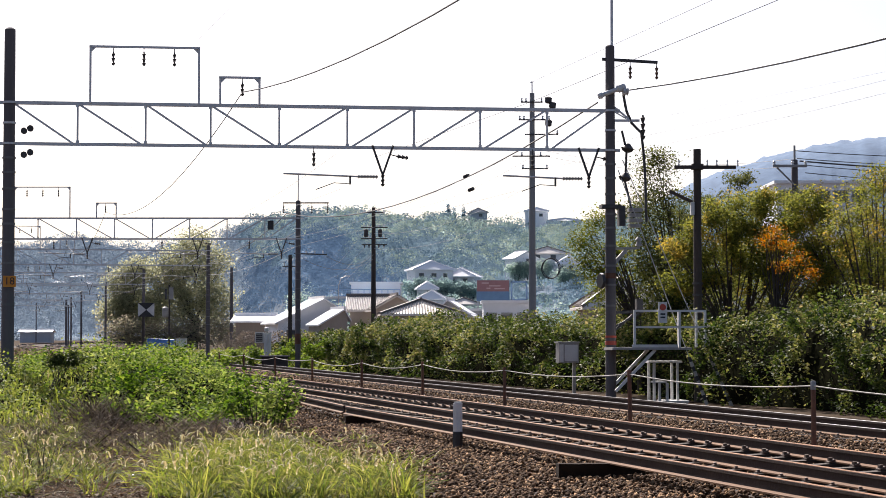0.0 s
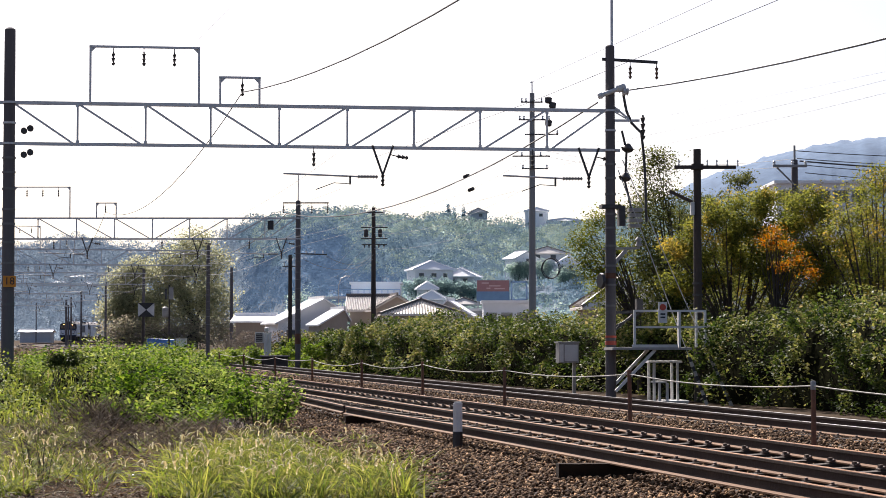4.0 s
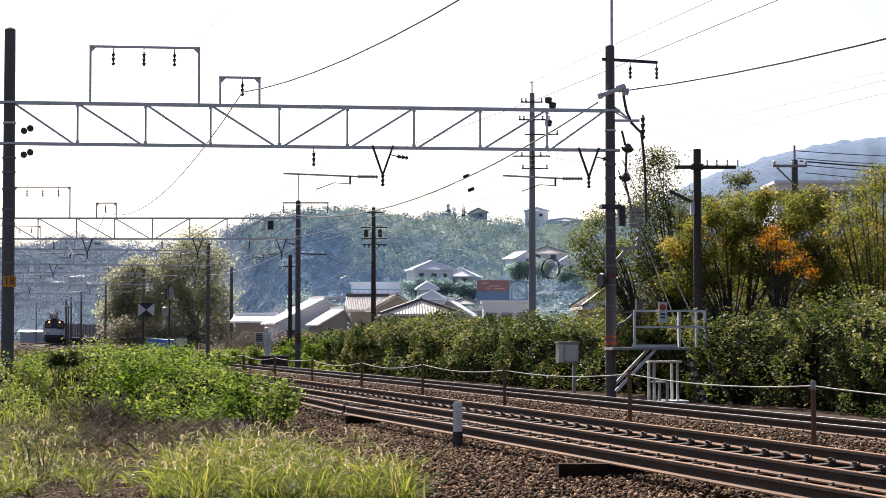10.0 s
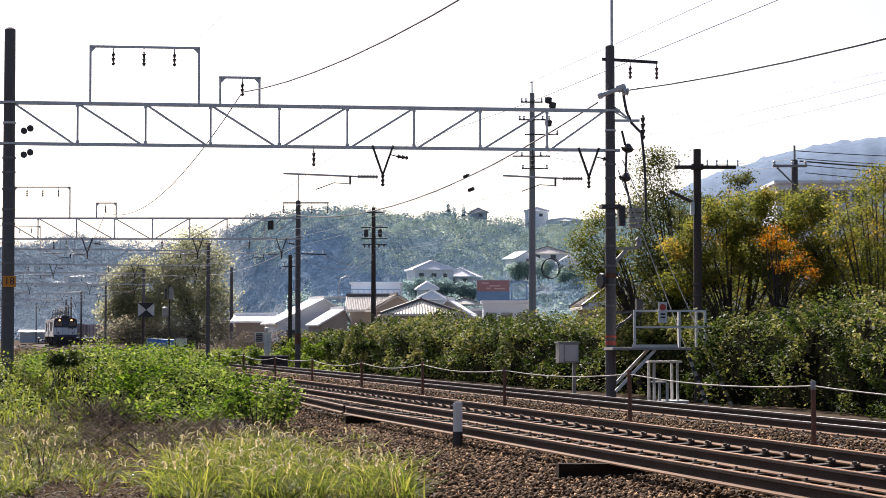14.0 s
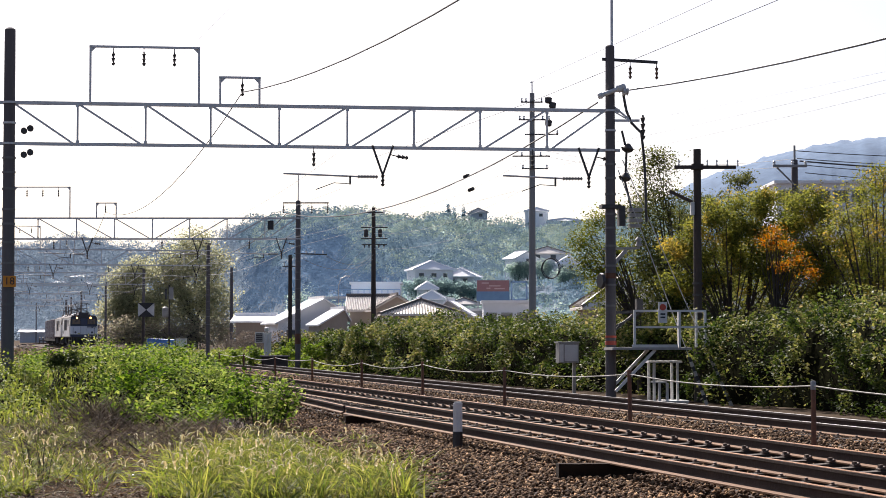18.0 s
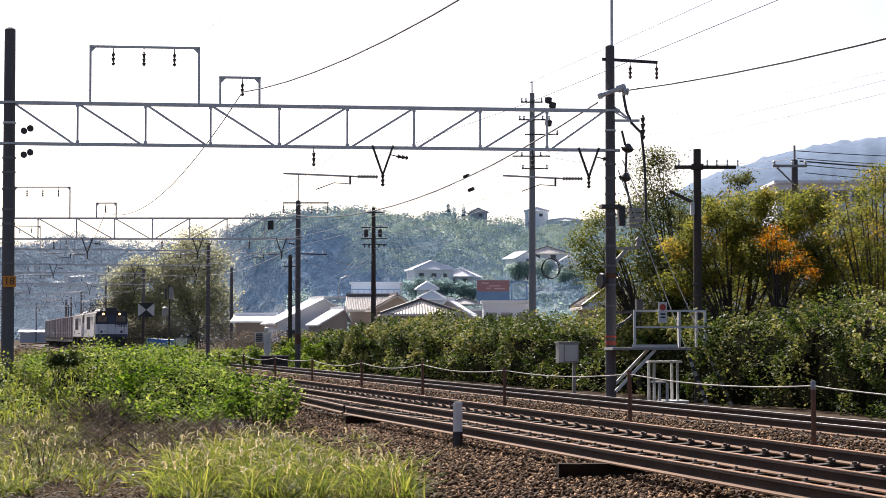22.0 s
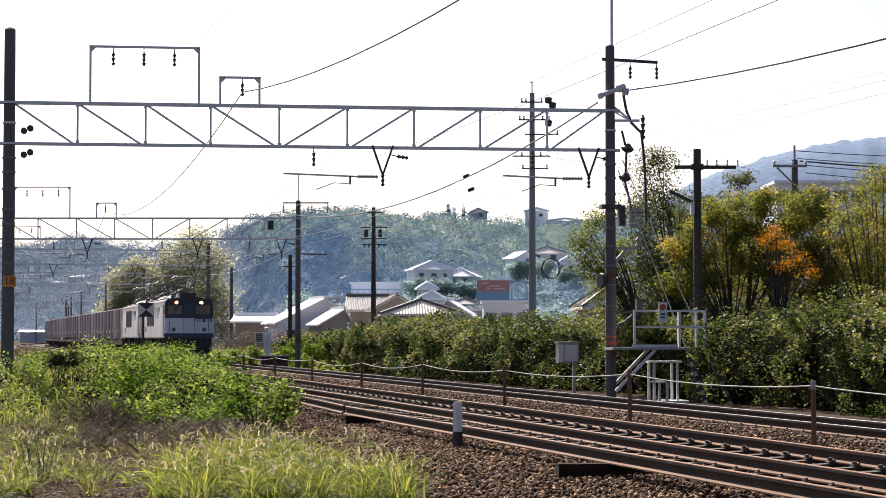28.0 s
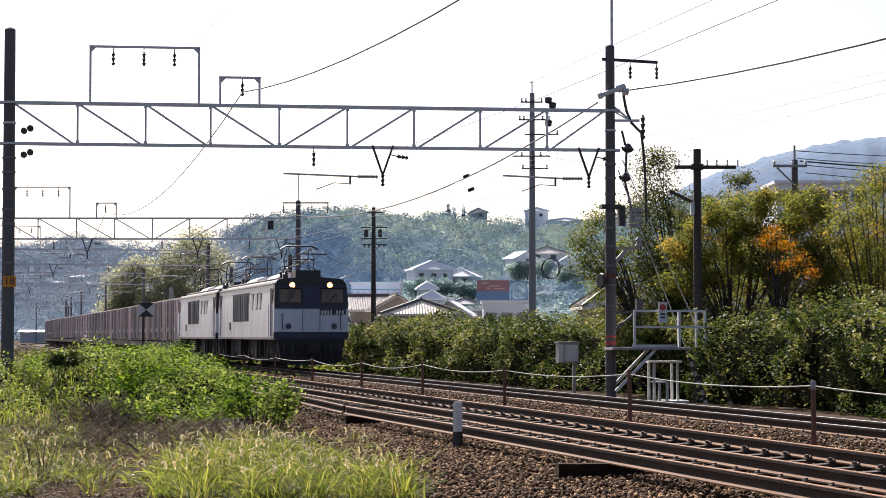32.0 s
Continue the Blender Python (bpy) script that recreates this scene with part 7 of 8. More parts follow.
def weeds():
    # a near-black sheet below the leaves paints the shade of the gaps
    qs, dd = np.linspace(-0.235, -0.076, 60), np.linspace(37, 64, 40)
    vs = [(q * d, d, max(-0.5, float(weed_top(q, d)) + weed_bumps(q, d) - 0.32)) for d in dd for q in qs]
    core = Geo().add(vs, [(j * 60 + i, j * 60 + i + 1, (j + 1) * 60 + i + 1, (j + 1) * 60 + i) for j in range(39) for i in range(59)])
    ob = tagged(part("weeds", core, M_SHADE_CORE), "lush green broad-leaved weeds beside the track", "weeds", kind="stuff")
    # plants: bunches of broad leaves on short shoots
    k = 4300
    q, d = RNG.uniform(-0.235, -0.074, k), 36.6 + 27 * RNG.uniform(0, 1, k) ** 1.3
    top = weed_top(q, d) + np.array([weed_bumps(a, b) for a, b in zip(q, d)])
    ok = (top > -0.2) & (np.array([noise.noise((a * 110, b * 0.9, 31)) for a, b in zip(q, d)]) > -0.06)
    q, d, top = q[ok], d[ok], top[ok]
    kind = np.array([noise.noise((a * 38, b * 0.22, 3)) for a, b in zip(q, d)])
    broad = (kind > -0.2) & (q > -0.2) & ~((q < -0.165) & (d < 47))
    for sel, name, mat, per, size, sp in ((broad & (kind < 0.22), "weed_leaves", L_WEED, 19, (0.045, 0.115), 0.15), (broad & (kind >= 0.22), "pale_weed_leaves", L_WEEDPALE, 18, (0.04, 0.1), 0.14), (~broad, "dusty_weed_leaves", L_WEEDGREY, 15, (0.04, 0.1), 0.18)):
        c = np.stack([q[sel] * d[sel], d[sel], top[sel] + RNG.normal(0, 0.05, sel.sum())], 1)
        p = (c[:, None] + RNG.normal(0, 1, (len(c), per, 3)) * np.array([sp, sp, sp * 0.75])).reshape(-1, 3)
        p[:, 2] = np.maximum(p[:, 2], -0.33)
        part(name, cloud(name, LEAF_V, LEAF_F, p, turns(len(p), 1.15), RNG.uniform(*size, len(p)), mat), None, ob)
    # shoots that rise above the rest
    k = 260
    q, d = RNG.uniform(-0.2, -0.1, k), RNG.uniform(40, 60, k)
    z = weed_top(q, d) + np.array([weed_bumps(a, b) for a, b in zip(q, d)])
    u = np.linspace(0, 1, 9)
    lean = RNG.normal(0, 0.12, (k, 2))
    rise = RNG.uniform(0.12, 0.35, k)
    p = np.stack([(q * d)[:, None] + lean[:, :1] * u, d[:, None] + lean[:, 1:] * u, z[:, None] - 0.1 + rise[:, None] * u], 2).reshape(-1, 3) + RNG.normal(0, 0.035, (k * 9, 3))
    part("weed_shoots", cloud("weed_shoots", LEAF_V, LEAF_F, p, turns(len(p), 1.3), RNG.uniform(0.06, 0.13, len(p)), L_WEED), None, ob)
    m = 700
    q, d = RNG.uniform(-0.235, -0.155, m), RNG.uniform(38, 52, m)
    z = np.maximum(weed_top(q, d) - 0.25, -0.36)
    part("weed_blades", cloud("weed_blades", BLADE_V, BLADE_F, np.stack([q * d, d, z], 1), turns(m, 0.4), np.stack([RNG.uniform(0.6, 1.3, m), RNG.uniform(0.2, 0.5, m), RNG.uniform(0.25, 0.5, m)], 1), L_GRASS), None, ob)
    # leafy bush at the end of the patch
    b = empty("leafy_bush", pose(-3.3, 37.6, -0.35), "leafy green bush with dark stems on the ballast edge", "bush")
    g = Geo()
    tips = []
    for i in range(26):
        a = Vector((RNG.uniform(-0.42, 0.42), RNG.uniform(-0.4, 0.4), 0))
        e = a * 1.6 + Vector((RNG.normal(0, 0.15), RNG.normal(0, 0.15), RNG.uniform(0.45, 1.0)))
        g.tube([a, a.lerp(e, 0.5) + Vector((0, 0, 0.08)), e], [0.012, 0.009, 0.004], 5)
        tips += [a.lerp(e, f) for f in (0.55, 0.75, 0.9, 1.0)]
    part("stem_tuft", g, M_BARK, b)
    tips = np.array(tips)
    k = 1250
    pk = tips[RNG.integers(0, len(tips), k)] + RNG.normal(0, 0.09, (k, 3))
    part("leaves", cloud("leaves", LEAF_V, LEAF_F, pk, turns(k, 1.3), RNG.uniform(0.06, 0.12, k), L_WEED), None, b)


weeds()


def arc_head():
    """A drooping foxtail head."""
    vs, fs = [], []
    n = 7
    for i in range(n):
        a = math.pi * 0.75 * i / (n - 1)
        y, z = 0.5 - 0.5 * math.cos(a), 0.5 * math.sin(a)
        r = 0.075 * (1 - 0.65 * (i / (n - 1)) ** 2)
        for k in range(4):
            t = math.pi / 2 * k
            vs.append((r * math.cos(t), y + r * math.sin(t) * math.sin(a), z + r * math.sin(t) * math.cos(a)))
    for i in range(n - 1):
        for k in range(4):
            fs.append((i * 4 + k, i * 4 + (k + 1) % 4, (i + 1) * 4 + (k + 1) % 4, (i + 1) * 4 + k))
    return vs, fs


TWIG_V = [(-0.006, 0, 0), (0.006, 0, 0), (0, 0.008, 0), (0.03, 0.02, 0.5), (0.04, 0.02, 0.5), (0.035, 0.03, 0.5), (0.0, 0.06, 1.0), (0.003, 0.06, 1.0), (0.001, 0.063, 1.0)]
TWIG_F = [(0, 1, 4, 3), (1, 2, 5, 4), (2, 0, 3, 5), (3, 4, 7, 6), (4, 5, 8, 7), (5, 3, 6, 8)]
L_TWIG = leafy("dead_twig", [(0.12, 0.085, 0.06), (0.035, 0.026, 0.019), (0.3, 0.24, 0.18), (0.05, 0.037, 0.027)], 0.05, 0.9)
L_LITTER = leafy("dead_leaf_litter", [(0.11, 0.075, 0.048), (0.045, 0.031, 0.02), (0.22, 0.165, 0.11), (0.075, 0.053, 0.032), (0.3, 0.25, 0.17)], 0.1, 0.9)


def grass():
    hv, hf = arc_head()
    ob = None
    pos, heads, hs = [], [], []
    # dense bank of foxtail, then looser tufts on the bare patch
    zones = [(-0.135, -0.012, 20.5, 32.0, 900, 0.33, 1), (-0.22, -0.165, 21.5, 29.0, 90, 0.2, 0), (-0.21, -0.1, 29.5, 37.0, 26, 0.13, 0), (-0.165, -0.12, 22.5, 30.0, 16, 0.16, 0), (-0.225, -0.17, 30, 37, 80, 0.2, 0), (-0.07, -0.01, 23.0, 34.0, 16, 0.16, 0)]
    for q0, q1, d0, d1, k, h, bank in zones:
        for _ in range(k):
            q, d = RNG.uniform(q0, q1), RNG.uniform(d0, d1)
            edge = np.interp(q, [-0.135, -0.128, -0.1, -0.085, -0.05, -0.03, -0.012], [22.0, 25.0, 29.5, 30.5, 26.5, 23.6, 21.8]) + 1.5 * noise.noise((q * 90, d * 0.4, 2))
            if bank and d > edge:
                continue
            if noise.noise((q * 75, d * 0.5, 8)) < (-0.12 if bank else -0.05):
                continue
            c = np.array((q * d, d, -0.36))
            m = RNG.integers(16, 32)
            pos.append(c + np.concatenate([RNG.normal(0, 0.07, (m, 2)), np.zeros((m, 1))], 1))
            hs.append(RNG.uniform(0.4, 1.15, m) * h * RNG.uniform(0.65, 1.35))
            nh = RNG.integers(0, 3) if bank else RNG.integers(0, 3)
            heads.append(c + np.concatenate([RNG.normal(0, 0.16, (nh, 2)), RNG.uniform(0.8, 1.45, (nh, 1)) * h], 1))
    pos, hs, heads = np.concatenate(pos), np.concatenate(hs), np.concatenate(heads)
    n = len(pos)
    ob = tagged(part("foxtail_grass", cloud("foxtail_grass", BLADE_V, BLADE_F, pos, turns(n, 0.55), np.stack([RNG.uniform(0.22, 0.6, n), RNG.uniform(0.25, 0.9, n), hs], 1), L_GRASS), None), "yellow-green foxtail grass with pale drooping heads", "grass", kind="stuff")
    k = len(heads)
    part("seed_heads", cloud("seed_heads", hv, hf, heads, turns(k, 0.35), RNG.uniform(0.1, 0.18, k), L_SEED), None, ob)
    # straw and dead stems on the bare patch
    m = 2600
    q, d = RNG.uniform(-0.22, -0.05, m), RNG.uniform(22, 38, m)
    keep = ~((q > -0.075) & (d > 30))
    q, d = q[keep], d[keep]
    m = len(q)
    rot = turns(m, 1.55, 0.8)
    st = tagged(part("dead_straw", cloud("dead_straw", BLADE_V, BLADE_F, np.stack([q * d, d, np.full(m, -0.34)], 1), rot, np.stack([RNG.uniform(0.12, 0.4, m), RNG.uniform(0.1, 0.5, m), RNG.uniform(0.1, 0.35, m)], 1), L_STRAW), None), "dead brown straw and twigs on dry soil", "dry grass", kind="stuff")
    m = 16000
    q, d = RNG.uniform(-0.225, -0.05, m), RNG.uniform(20.5, 38, m)
    part("leaf_litter", cloud("leaf_litter", LEAF_V, LEAF_F, np.stack([q * d, d, np.array([ground_z(a * b, b) for a, b in zip(q, d)]) + RNG.uniform(0.0, 0.05, m)], 1), turns(m, 0.9), RNG.uniform(0.02, 0.08, m), L_LITTER), None, st)
    m = 1500
    q, d = RNG.uniform(-0.22, -0.06, m), RNG.uniform(24, 37, m)
    part("sprouts", cloud("sprouts", LEAF_V, LEAF_F, np.stack([q * d, d, RNG.uniform(-0.34, -0.22, m)], 1), turns(m, 1.2), RNG.uniform(0.03, 0.08, m), L_GRASS), None, st)
    m = 1500
    q, d = RNG.uniform(-0.205, -0.095, m), RNG.uniform(29.5, 38.5, m)
    part("dead_twigs", cloud("dead_twigs", TWIG_V, TWIG_F, np.stack([q * d, d, np.full(m, -0.34)], 1), turns(m, 1.5, 0.9), np.stack([np.full(m, 1.0), np.full(m, 1.0), RNG.uniform(0.2, 0.75, m)], 1), L_TWIG), None, st)
    # a heap of dead stems at the foot of the weeds
    m = 520
    q, d = RNG.normal(-0.163, 0.008, m), RNG.normal(38.3, 0.6, m)
    part("stem_heap", cloud("stem_heap", TWIG_V, TWIG_F, np.stack([q * d, d, RNG.uniform(-0.36, -0.12, m)], 1), turns(m, 1.4, 0.6), np.stack([np.full(m, 1.2), np.full(m, 1.2), RNG.uniform(0.25, 0.8, m)], 1), L_TWIG), None, st)
    # dead stalks standing in the corner
    ds = empty("dead_stalks", pose(-4.6, 24.0, -0.36), "clump of dark dead weed stalks", "dead weed")
    for i in range(16):
        a = Vector((RNG.normal(0, 0.12), RNG.normal(0, 0.12), 0))
        e = a * 2.4 + Vector((0, 0, RNG.uniform(0.25, 0.62)))
        part("stalk", Geo().tube([a, a.lerp(e, 0.5) + Vector((RNG.normal(0, 0.02), 0, 0)), e], [0.007, 0.005, 0.003], 5), M_BARK, ds)
    # rank grass and herbs beyond the tracks
    m = 9000
    s = RNG.uniform(100, 175, m)
    x, y = line_xy(s, RNG.uniform(-9.0, -3.0, m))
    h = np.array([0.5 + 0.5 * noise.noise((a * 0.4, c * 0.4, 7)) for a, c in zip(x, y)])
    tg = tagged(part("tall_grass", cloud("tall_grass", LEAF_V, LEAF_F, np.stack([x, y, -0.42 + RNG.uniform(0, 1.2, m) * h], 1), turns(m, 1.3), RNG.uniform(0.1, 0.26, m), L_WEEDGREY), None), "rank green-yellow grass along the far verge", "grass", kind="stuff")
    m = 9000
    q, d = RNG.uniform(-0.225, -0.12, m), RNG.uniform(60, 240, m)
    part("field_grass", cloud("field_grass", BLADE_V, BLADE_F, np.stack([q * d, d, np.full(m, -0.45)], 1), turns(m, 0.5), np.stack([RNG.uniform(1, 3, m), RNG.uniform(0.4, 1.0, m), RNG.uniform(0.2, 0.6, m)], 1), L_STRAW), None, tg)


grass()


def litter():
    for q, d, w in ((-0.2045, 33.6, 0.15), (-0.154, 25.3, 0.1), (-0.149, 24.8, 0.05), (-0.19, 32.0, 0.1), (-0.13, 26.0, 0.09)):
        g = Geo()
        vs = [(RNG.normal(0, w * 0.25) + w * a, RNG.normal(0, 0.02) + 0.3 * w * b, 0.015 + RNG.uniform(0, 0.05)) for b in (-1, 0, 1) for a in (-0.5, 0, 0.5)]
        vs += [(x, y, z - 0.012) for x, y, z in vs]
        fs = [(j * 3 + i, j * 3 + i + 1, j * 3 + i + 4, j * 3 + i + 3) for j in range(2) for i in range(2)]
        fs += [tuple(9 + k for k in reversed(f)) for f in fs]
        ob = part("litter_scrap", g.add(vs, fs), M_WHITEPAINT)
        ob.matrix_world = pose(q * d, d, -0.33)
        tagged(ob, "crumpled scrap of white litter on the ground", "litter", "litter")


litter()


# ---- houses
M_WALLWHITE = surf("white_plaster", (0.92, 0.93, 0.94), (0.83, 0.84, 0.85), 0.85, 0, 0.6, 12, 0.1, 0.05, 0.3)
M_WALLBEIGE = surf("beige_plaster", (0.46, 0.4, 0.34), (0.34, 0.29, 0.25), 0.85, 0, 0.6, 12, 0.1, 0.05, 0.3)
M_WALLGREY = surf("grey_plaster", (0.58, 0.6, 0.63), (0.44, 0.46, 0.49), 0.85, 0, 0.6, 12, 0.1, 0.08, 0.3)
M_WALLBROWN = surf("brown_boarding", (0.3, 0.24, 0.19), (0.2, 0.16, 0.13), 0.85, 0, 0.6, 12, 0.1, 0.05, 0.3)
M_ROOFTILE = surf("grey_glazed_tile", (0.78, 0.71, 0.63), (0.58, 0.52, 0.46), 0.45, 0, 1.0, 15, 0.2, 0.08)
M_RIDGE = surf("dark_ridge_tile", (0.2, 0.17, 0.15), (0.11, 0.095, 0.085), 0.6, 0, 1.0, 15, 0.2, 0.1)
# near-white base: the grazing sun's reflection is painted into the roof colour
M_ROOFPALE = surf("glare_pale_roof", (0.93, 0.93, 0.93), (0.84, 0.84, 0.85), 0.35, 0.0, 0.8, 12, 0.05)
M_PANE = glassy("house_window", (0.06, 0.07, 0.085), 0.1)
M_BLUEWALL = surf("blue_cladding", (0.38, 0.56, 0.82), (0.28, 0.44, 0.68), 0.6, 0, 0.6, 12, 0.05)


def make_house(x, y, z0, w, dep, wall, rise, yaw, hip=0.0, walls=None, roofm=None, label="", wins=(), rows=0, skew=0.0, over=0.45, low=0.0):
    """Ridge along local y when hip is 0, shortened by hip at each end; gable faces local -y; low: how far the left eave drops."""
    h = empty("house", pose(x, y, z0, 0, 0, yaw), label, "house", "houses by the line")
    walls, roofm = walls or M_WALLWHITE, roofm or M_ROOFTILE
    a, b = w / 2, dep / 2
    top = wall
    if hip:
        part("wall", Geo().slab((-a, -b, -3), (a, b, top)), walls, h)
    else:
        part("wall", Geo().extrude([(-a, -3), (a, -3), (a, top), (skew, top + rise - 0.12), (-a, top - low)], 1, -b, b), walls, h)
    e = over
    zl = top - rise * e / a
    rz, t = top + rise, 0.16
    l = [(-a - e, -b - e, zl - low), (a + e, -b - e, zl), (a + e, b + e, zl), (-a - e, b + e, zl - low), (skew, -b - e + hip, rz), (skew, b + e - hip, rz)]
    vs = l + [(p[0], p[1], p[2] - t) for p in l]
    fs = [(0, 4, 5, 3), (1, 2, 5, 4), (0, 1, 4), (2, 3, 5)] if hip else [(0, 4, 5, 3), (1, 2, 5, 4)]
    if hip:
        f2 = fs + [tuple(6 + k for k in reversed(f)) for f in fs] + [(0, 6, 7, 1), (1, 7, 8, 2), (2, 8, 9, 3), (3, 9, 6, 0)]
    else:
        f2 = fs + [tuple(6 + k for k in reversed(f)) for f in fs] + [(0, 6, 10, 4), (4, 10, 7, 1), (1, 7, 8, 2), (2, 8, 11, 5), (5, 11, 9, 3), (3, 9, 6, 0)]
    rf = part("roof", Geo().add(vs, f2), roofm, h, "tiled roof" if roofm is M_ROOFTILE else "pale roof sheet")
    part("ridge", Geo().bar((skew, -b - e + hip, rz + 0.06), (skew, b + e - hip, rz + 0.06), 0.3, 0.16), M_RIDGE if roofm is M_ROOFTILE else roofm, rf)
    if hip:
        for sx, sy in ((-1, -1), (1, -1), (1, 1), (-1, 1)):
            part("hip_ridge", Geo().bar((sx * (a + e), sy * (b + e), zl + 0.05), (skew, sy * (b + e - hip), rz + 0.05), 0.22, 0.14), M_RIDGE if roofm is M_ROOFTILE else roofm, rf)
    # raised tile courses run down both slopes
    for i in range(rows):
        f = (i + 0.5) / rows
        yy = -b - e + 2 * (b + e) * f
        cut = 1.0
        if hip:
            edge = min(yy + b + e, b + e - yy)
            cut = min(1.0, edge / hip)
        for s in (-1, 1):
            p = Vector((s * (a + e), yy, zl + 0.03))
            r = p.lerp(Vector((skew, yy, rz + 0.03)), cut)
            if (r - p).length > 0.3:
                part("tile_course", Geo().bar(p, r, 0.09, 0.07), M_RIDGE, rf)
    if hip and rows:
        n = int(rows * w / dep)
        for i in range(n):
            xx = -a - e + 2 * (a + e) * (i + 0.5) / n
            cut = 1 - abs(xx - skew) / (a + e)
            p = Vector((xx, -b - e, zl + 0.03))
            r = p + Vector((0, hip, rise + rise * e / a)) * cut
            if (r - p).length > 0.3:
                part("tile_course", Geo().bar(p, r, 0.09, 0.07), M_RIDGE, rf)
    for side, u, v, ww, hh in wins:
        if side == "f":
            wf = part("window", Geo().slab((u - ww / 2, -b - 0.05, v), (u + ww / 2, -b + 0.03, v + hh)), M_GREYPAINT, h)
            part("pane", Geo().slab((u - ww / 2 + 0.07, -b - 0.065, v + 0.07), (u + ww / 2 - 0.07, -b - 0.04, v + hh - 0.07)), M_PANE, wf)
        else:
            sx = -1 if side == "l" else 1
            wf = part("window", Geo().slab((sx * a - 0.05, u - ww / 2, v), (sx * a + 0.05, u + ww / 2, v + hh)), M_GREYPAINT, h)
            part("pane", Geo().slab((sx * (a + 0.02), u - ww / 2 + 0.07, v + 0.07), (sx * (a + 0.065), u + ww / 2 - 0.07, v + hh - 0.07)), M_PANE, wf)
    return h


def houses():
    # white gabled house by the line
    make_house(-13.1, 194.0, 0, 5.7, 6.0, 3.75, 1.05, 16, 0, M_WALLWHITE, M_ROOFPALE, "white house with a long pale gabled roof", (("f", -1.4, 0.9, 1.4, 1.0), ("f", 1.4, 1.2, 0.9, 1.1)), 0, 1.4, 0.4, 1.1)
    make_house(-18.3, 205.0, 0, 3.6, 3.4, 2.9, 0.5, 84, 0, M_WALLBROWN, M_ROOFPALE, "low outbuilding with a sunlit pale roof", (), 0)
    # beige house with tiled roofs
    make_house(-10.3, 187.0, 0, 2.4, 5.0, 2.95, 0.8, 16, 0, M_WALLBEIGE, M_ROOFPALE, "low beige annexe with a pale roof", (("f", 0.3, 0.6, 0.9, 1.3), ("l", -1.2, 0.6, 0.9, 1.2)), 0, 0.9, 0.3, 0.4)
    make_house(-6.8, 190.0, 0, 5.0, 3.1, 3.84, 1.136, 90, 0, M_WALLBEIGE, M_ROOFTILE, "beige house with a tiled gable roof", (("l", -0.8, 1.1, 1.3, 1.4), ("f", 0.5, 1.4, 1.1, 1.2)), 26)
    make_house(-4.33, 184.0, 0, 3.6, 4.4, 3.86, 1.04, 8, 0, M_WALLBEIGE, M_ROOFTILE, "small gabled wing under grey tiles", (("f", 0.2, 1.0, 0.8, 1.0),), 20)
    make_house(-1.9, 173.0, 0, 5.9, 5.6, 3.28, 1.04, 4, 2.3, M_WALLBEIGE, M_ROOFTILE, "hipped house with ribbed grey tiles", (), 28)
    make_house(1.2, 200.0, 0, 3.5, 6.0, 3.45, 1.35, -6, 0, M_WALLGREY, M_ROOFPALE, "grey house with a steep pale gable", (("f", -0.6, 1.4, 0.8, 0.9),), 0, -0.45)
    # villas on the slope
    make_house(-2.5, 395.0, 11.2, 7.4, 6.6, 2.75, 1.5, 14, 2.4, M_WALLWHITE, M_ROOFPALE, "two-storey white villa on the hillside", (("f", -2.4, 1.1, 1.0, 0.8), ("f", 0.0, 1.1, 1.0, 0.8), ("f", 2.2, 1.1, 0.8, 0.8)), 0)
    make_house(3.6, 398.0, 10.6, 6.0, 5.6, 2.2, 1.4, -14, 2.2, M_WALLGREY, M_ROOFPALE, "grey villa with a bright hipped roof", (("f", -1.2, 0.8, 1.0, 0.8), ("f", 1.3, 0.8, 1.0, 0.8)), 0)
    make_house(-2.9, 374.0, 8.0, 3.2, 3.4, 2.0, 1.0, 6, 1.2, M_WALLGREY, M_ROOFPALE, "small hillside house with a stepped roof", (("f", 0.3, 0.6, 1.0, 0.8),), 0)
    make_house(-1.8, 360.0, 6.0, 4.2, 4.0, 1.9, 1.2, -8, 1.4, M_WALLGREY, M_ROOFPALE, "small grey house below the villas", (("f", -0.6, 0.5, 1.0, 0.8),), 0)
    make_house(3.4, 352.0, 5.2, 5.0, 4.6, 1.6, 0.9, 4, 1.8, M_WALLGREY, M_ROOFTILE, "dark-roofed house among shrubs", (("f", -1.2, 0.4, 1.2, 0.8),), 0)
    make_house(16.4, 440.0, 15.8, 5.0, 5.0, 2.0, 1.3, 24, 0, M_WALLWHITE, M_ROOFPALE, "white gabled house higher up the slope", (("f", 0.5, 0.9, 1.0, 0.8),), 0)
    make_house(22.6, 452.0, 17.2, 9.0, 5.0, 2.0, 1.4, -6, 2.2, M_WALLGREY, M_ROOFTILE, "long tiled house behind the white gable", (("f", -2.0, 0.7, 1.2, 0.9), ("f", 1.4, 0.7, 1.2, 0.9)), 0)
    make_house(26.2, 434.0, 13.6, 4.4, 4.6, 2.9, 1.5, -8, 2.0, M_WALLWHITE, M_ROOFPALE, "pale villa with a pointed roof", (("f", 0.6, 1.2, 0.9, 1.0), ("f", -1.0, 1.2, 0.9, 1.0)), 0)
    # on the ridge
    make_house(11.2, 680.0, 38.2, 5.6, 5.0, 3.4, 1.3, 10, 1.6, M_WALLGREY, M_ROOFTILE, "grey house on the ridge", (("f", 0.6, 1.8, 1.2, 1.0),), 0)
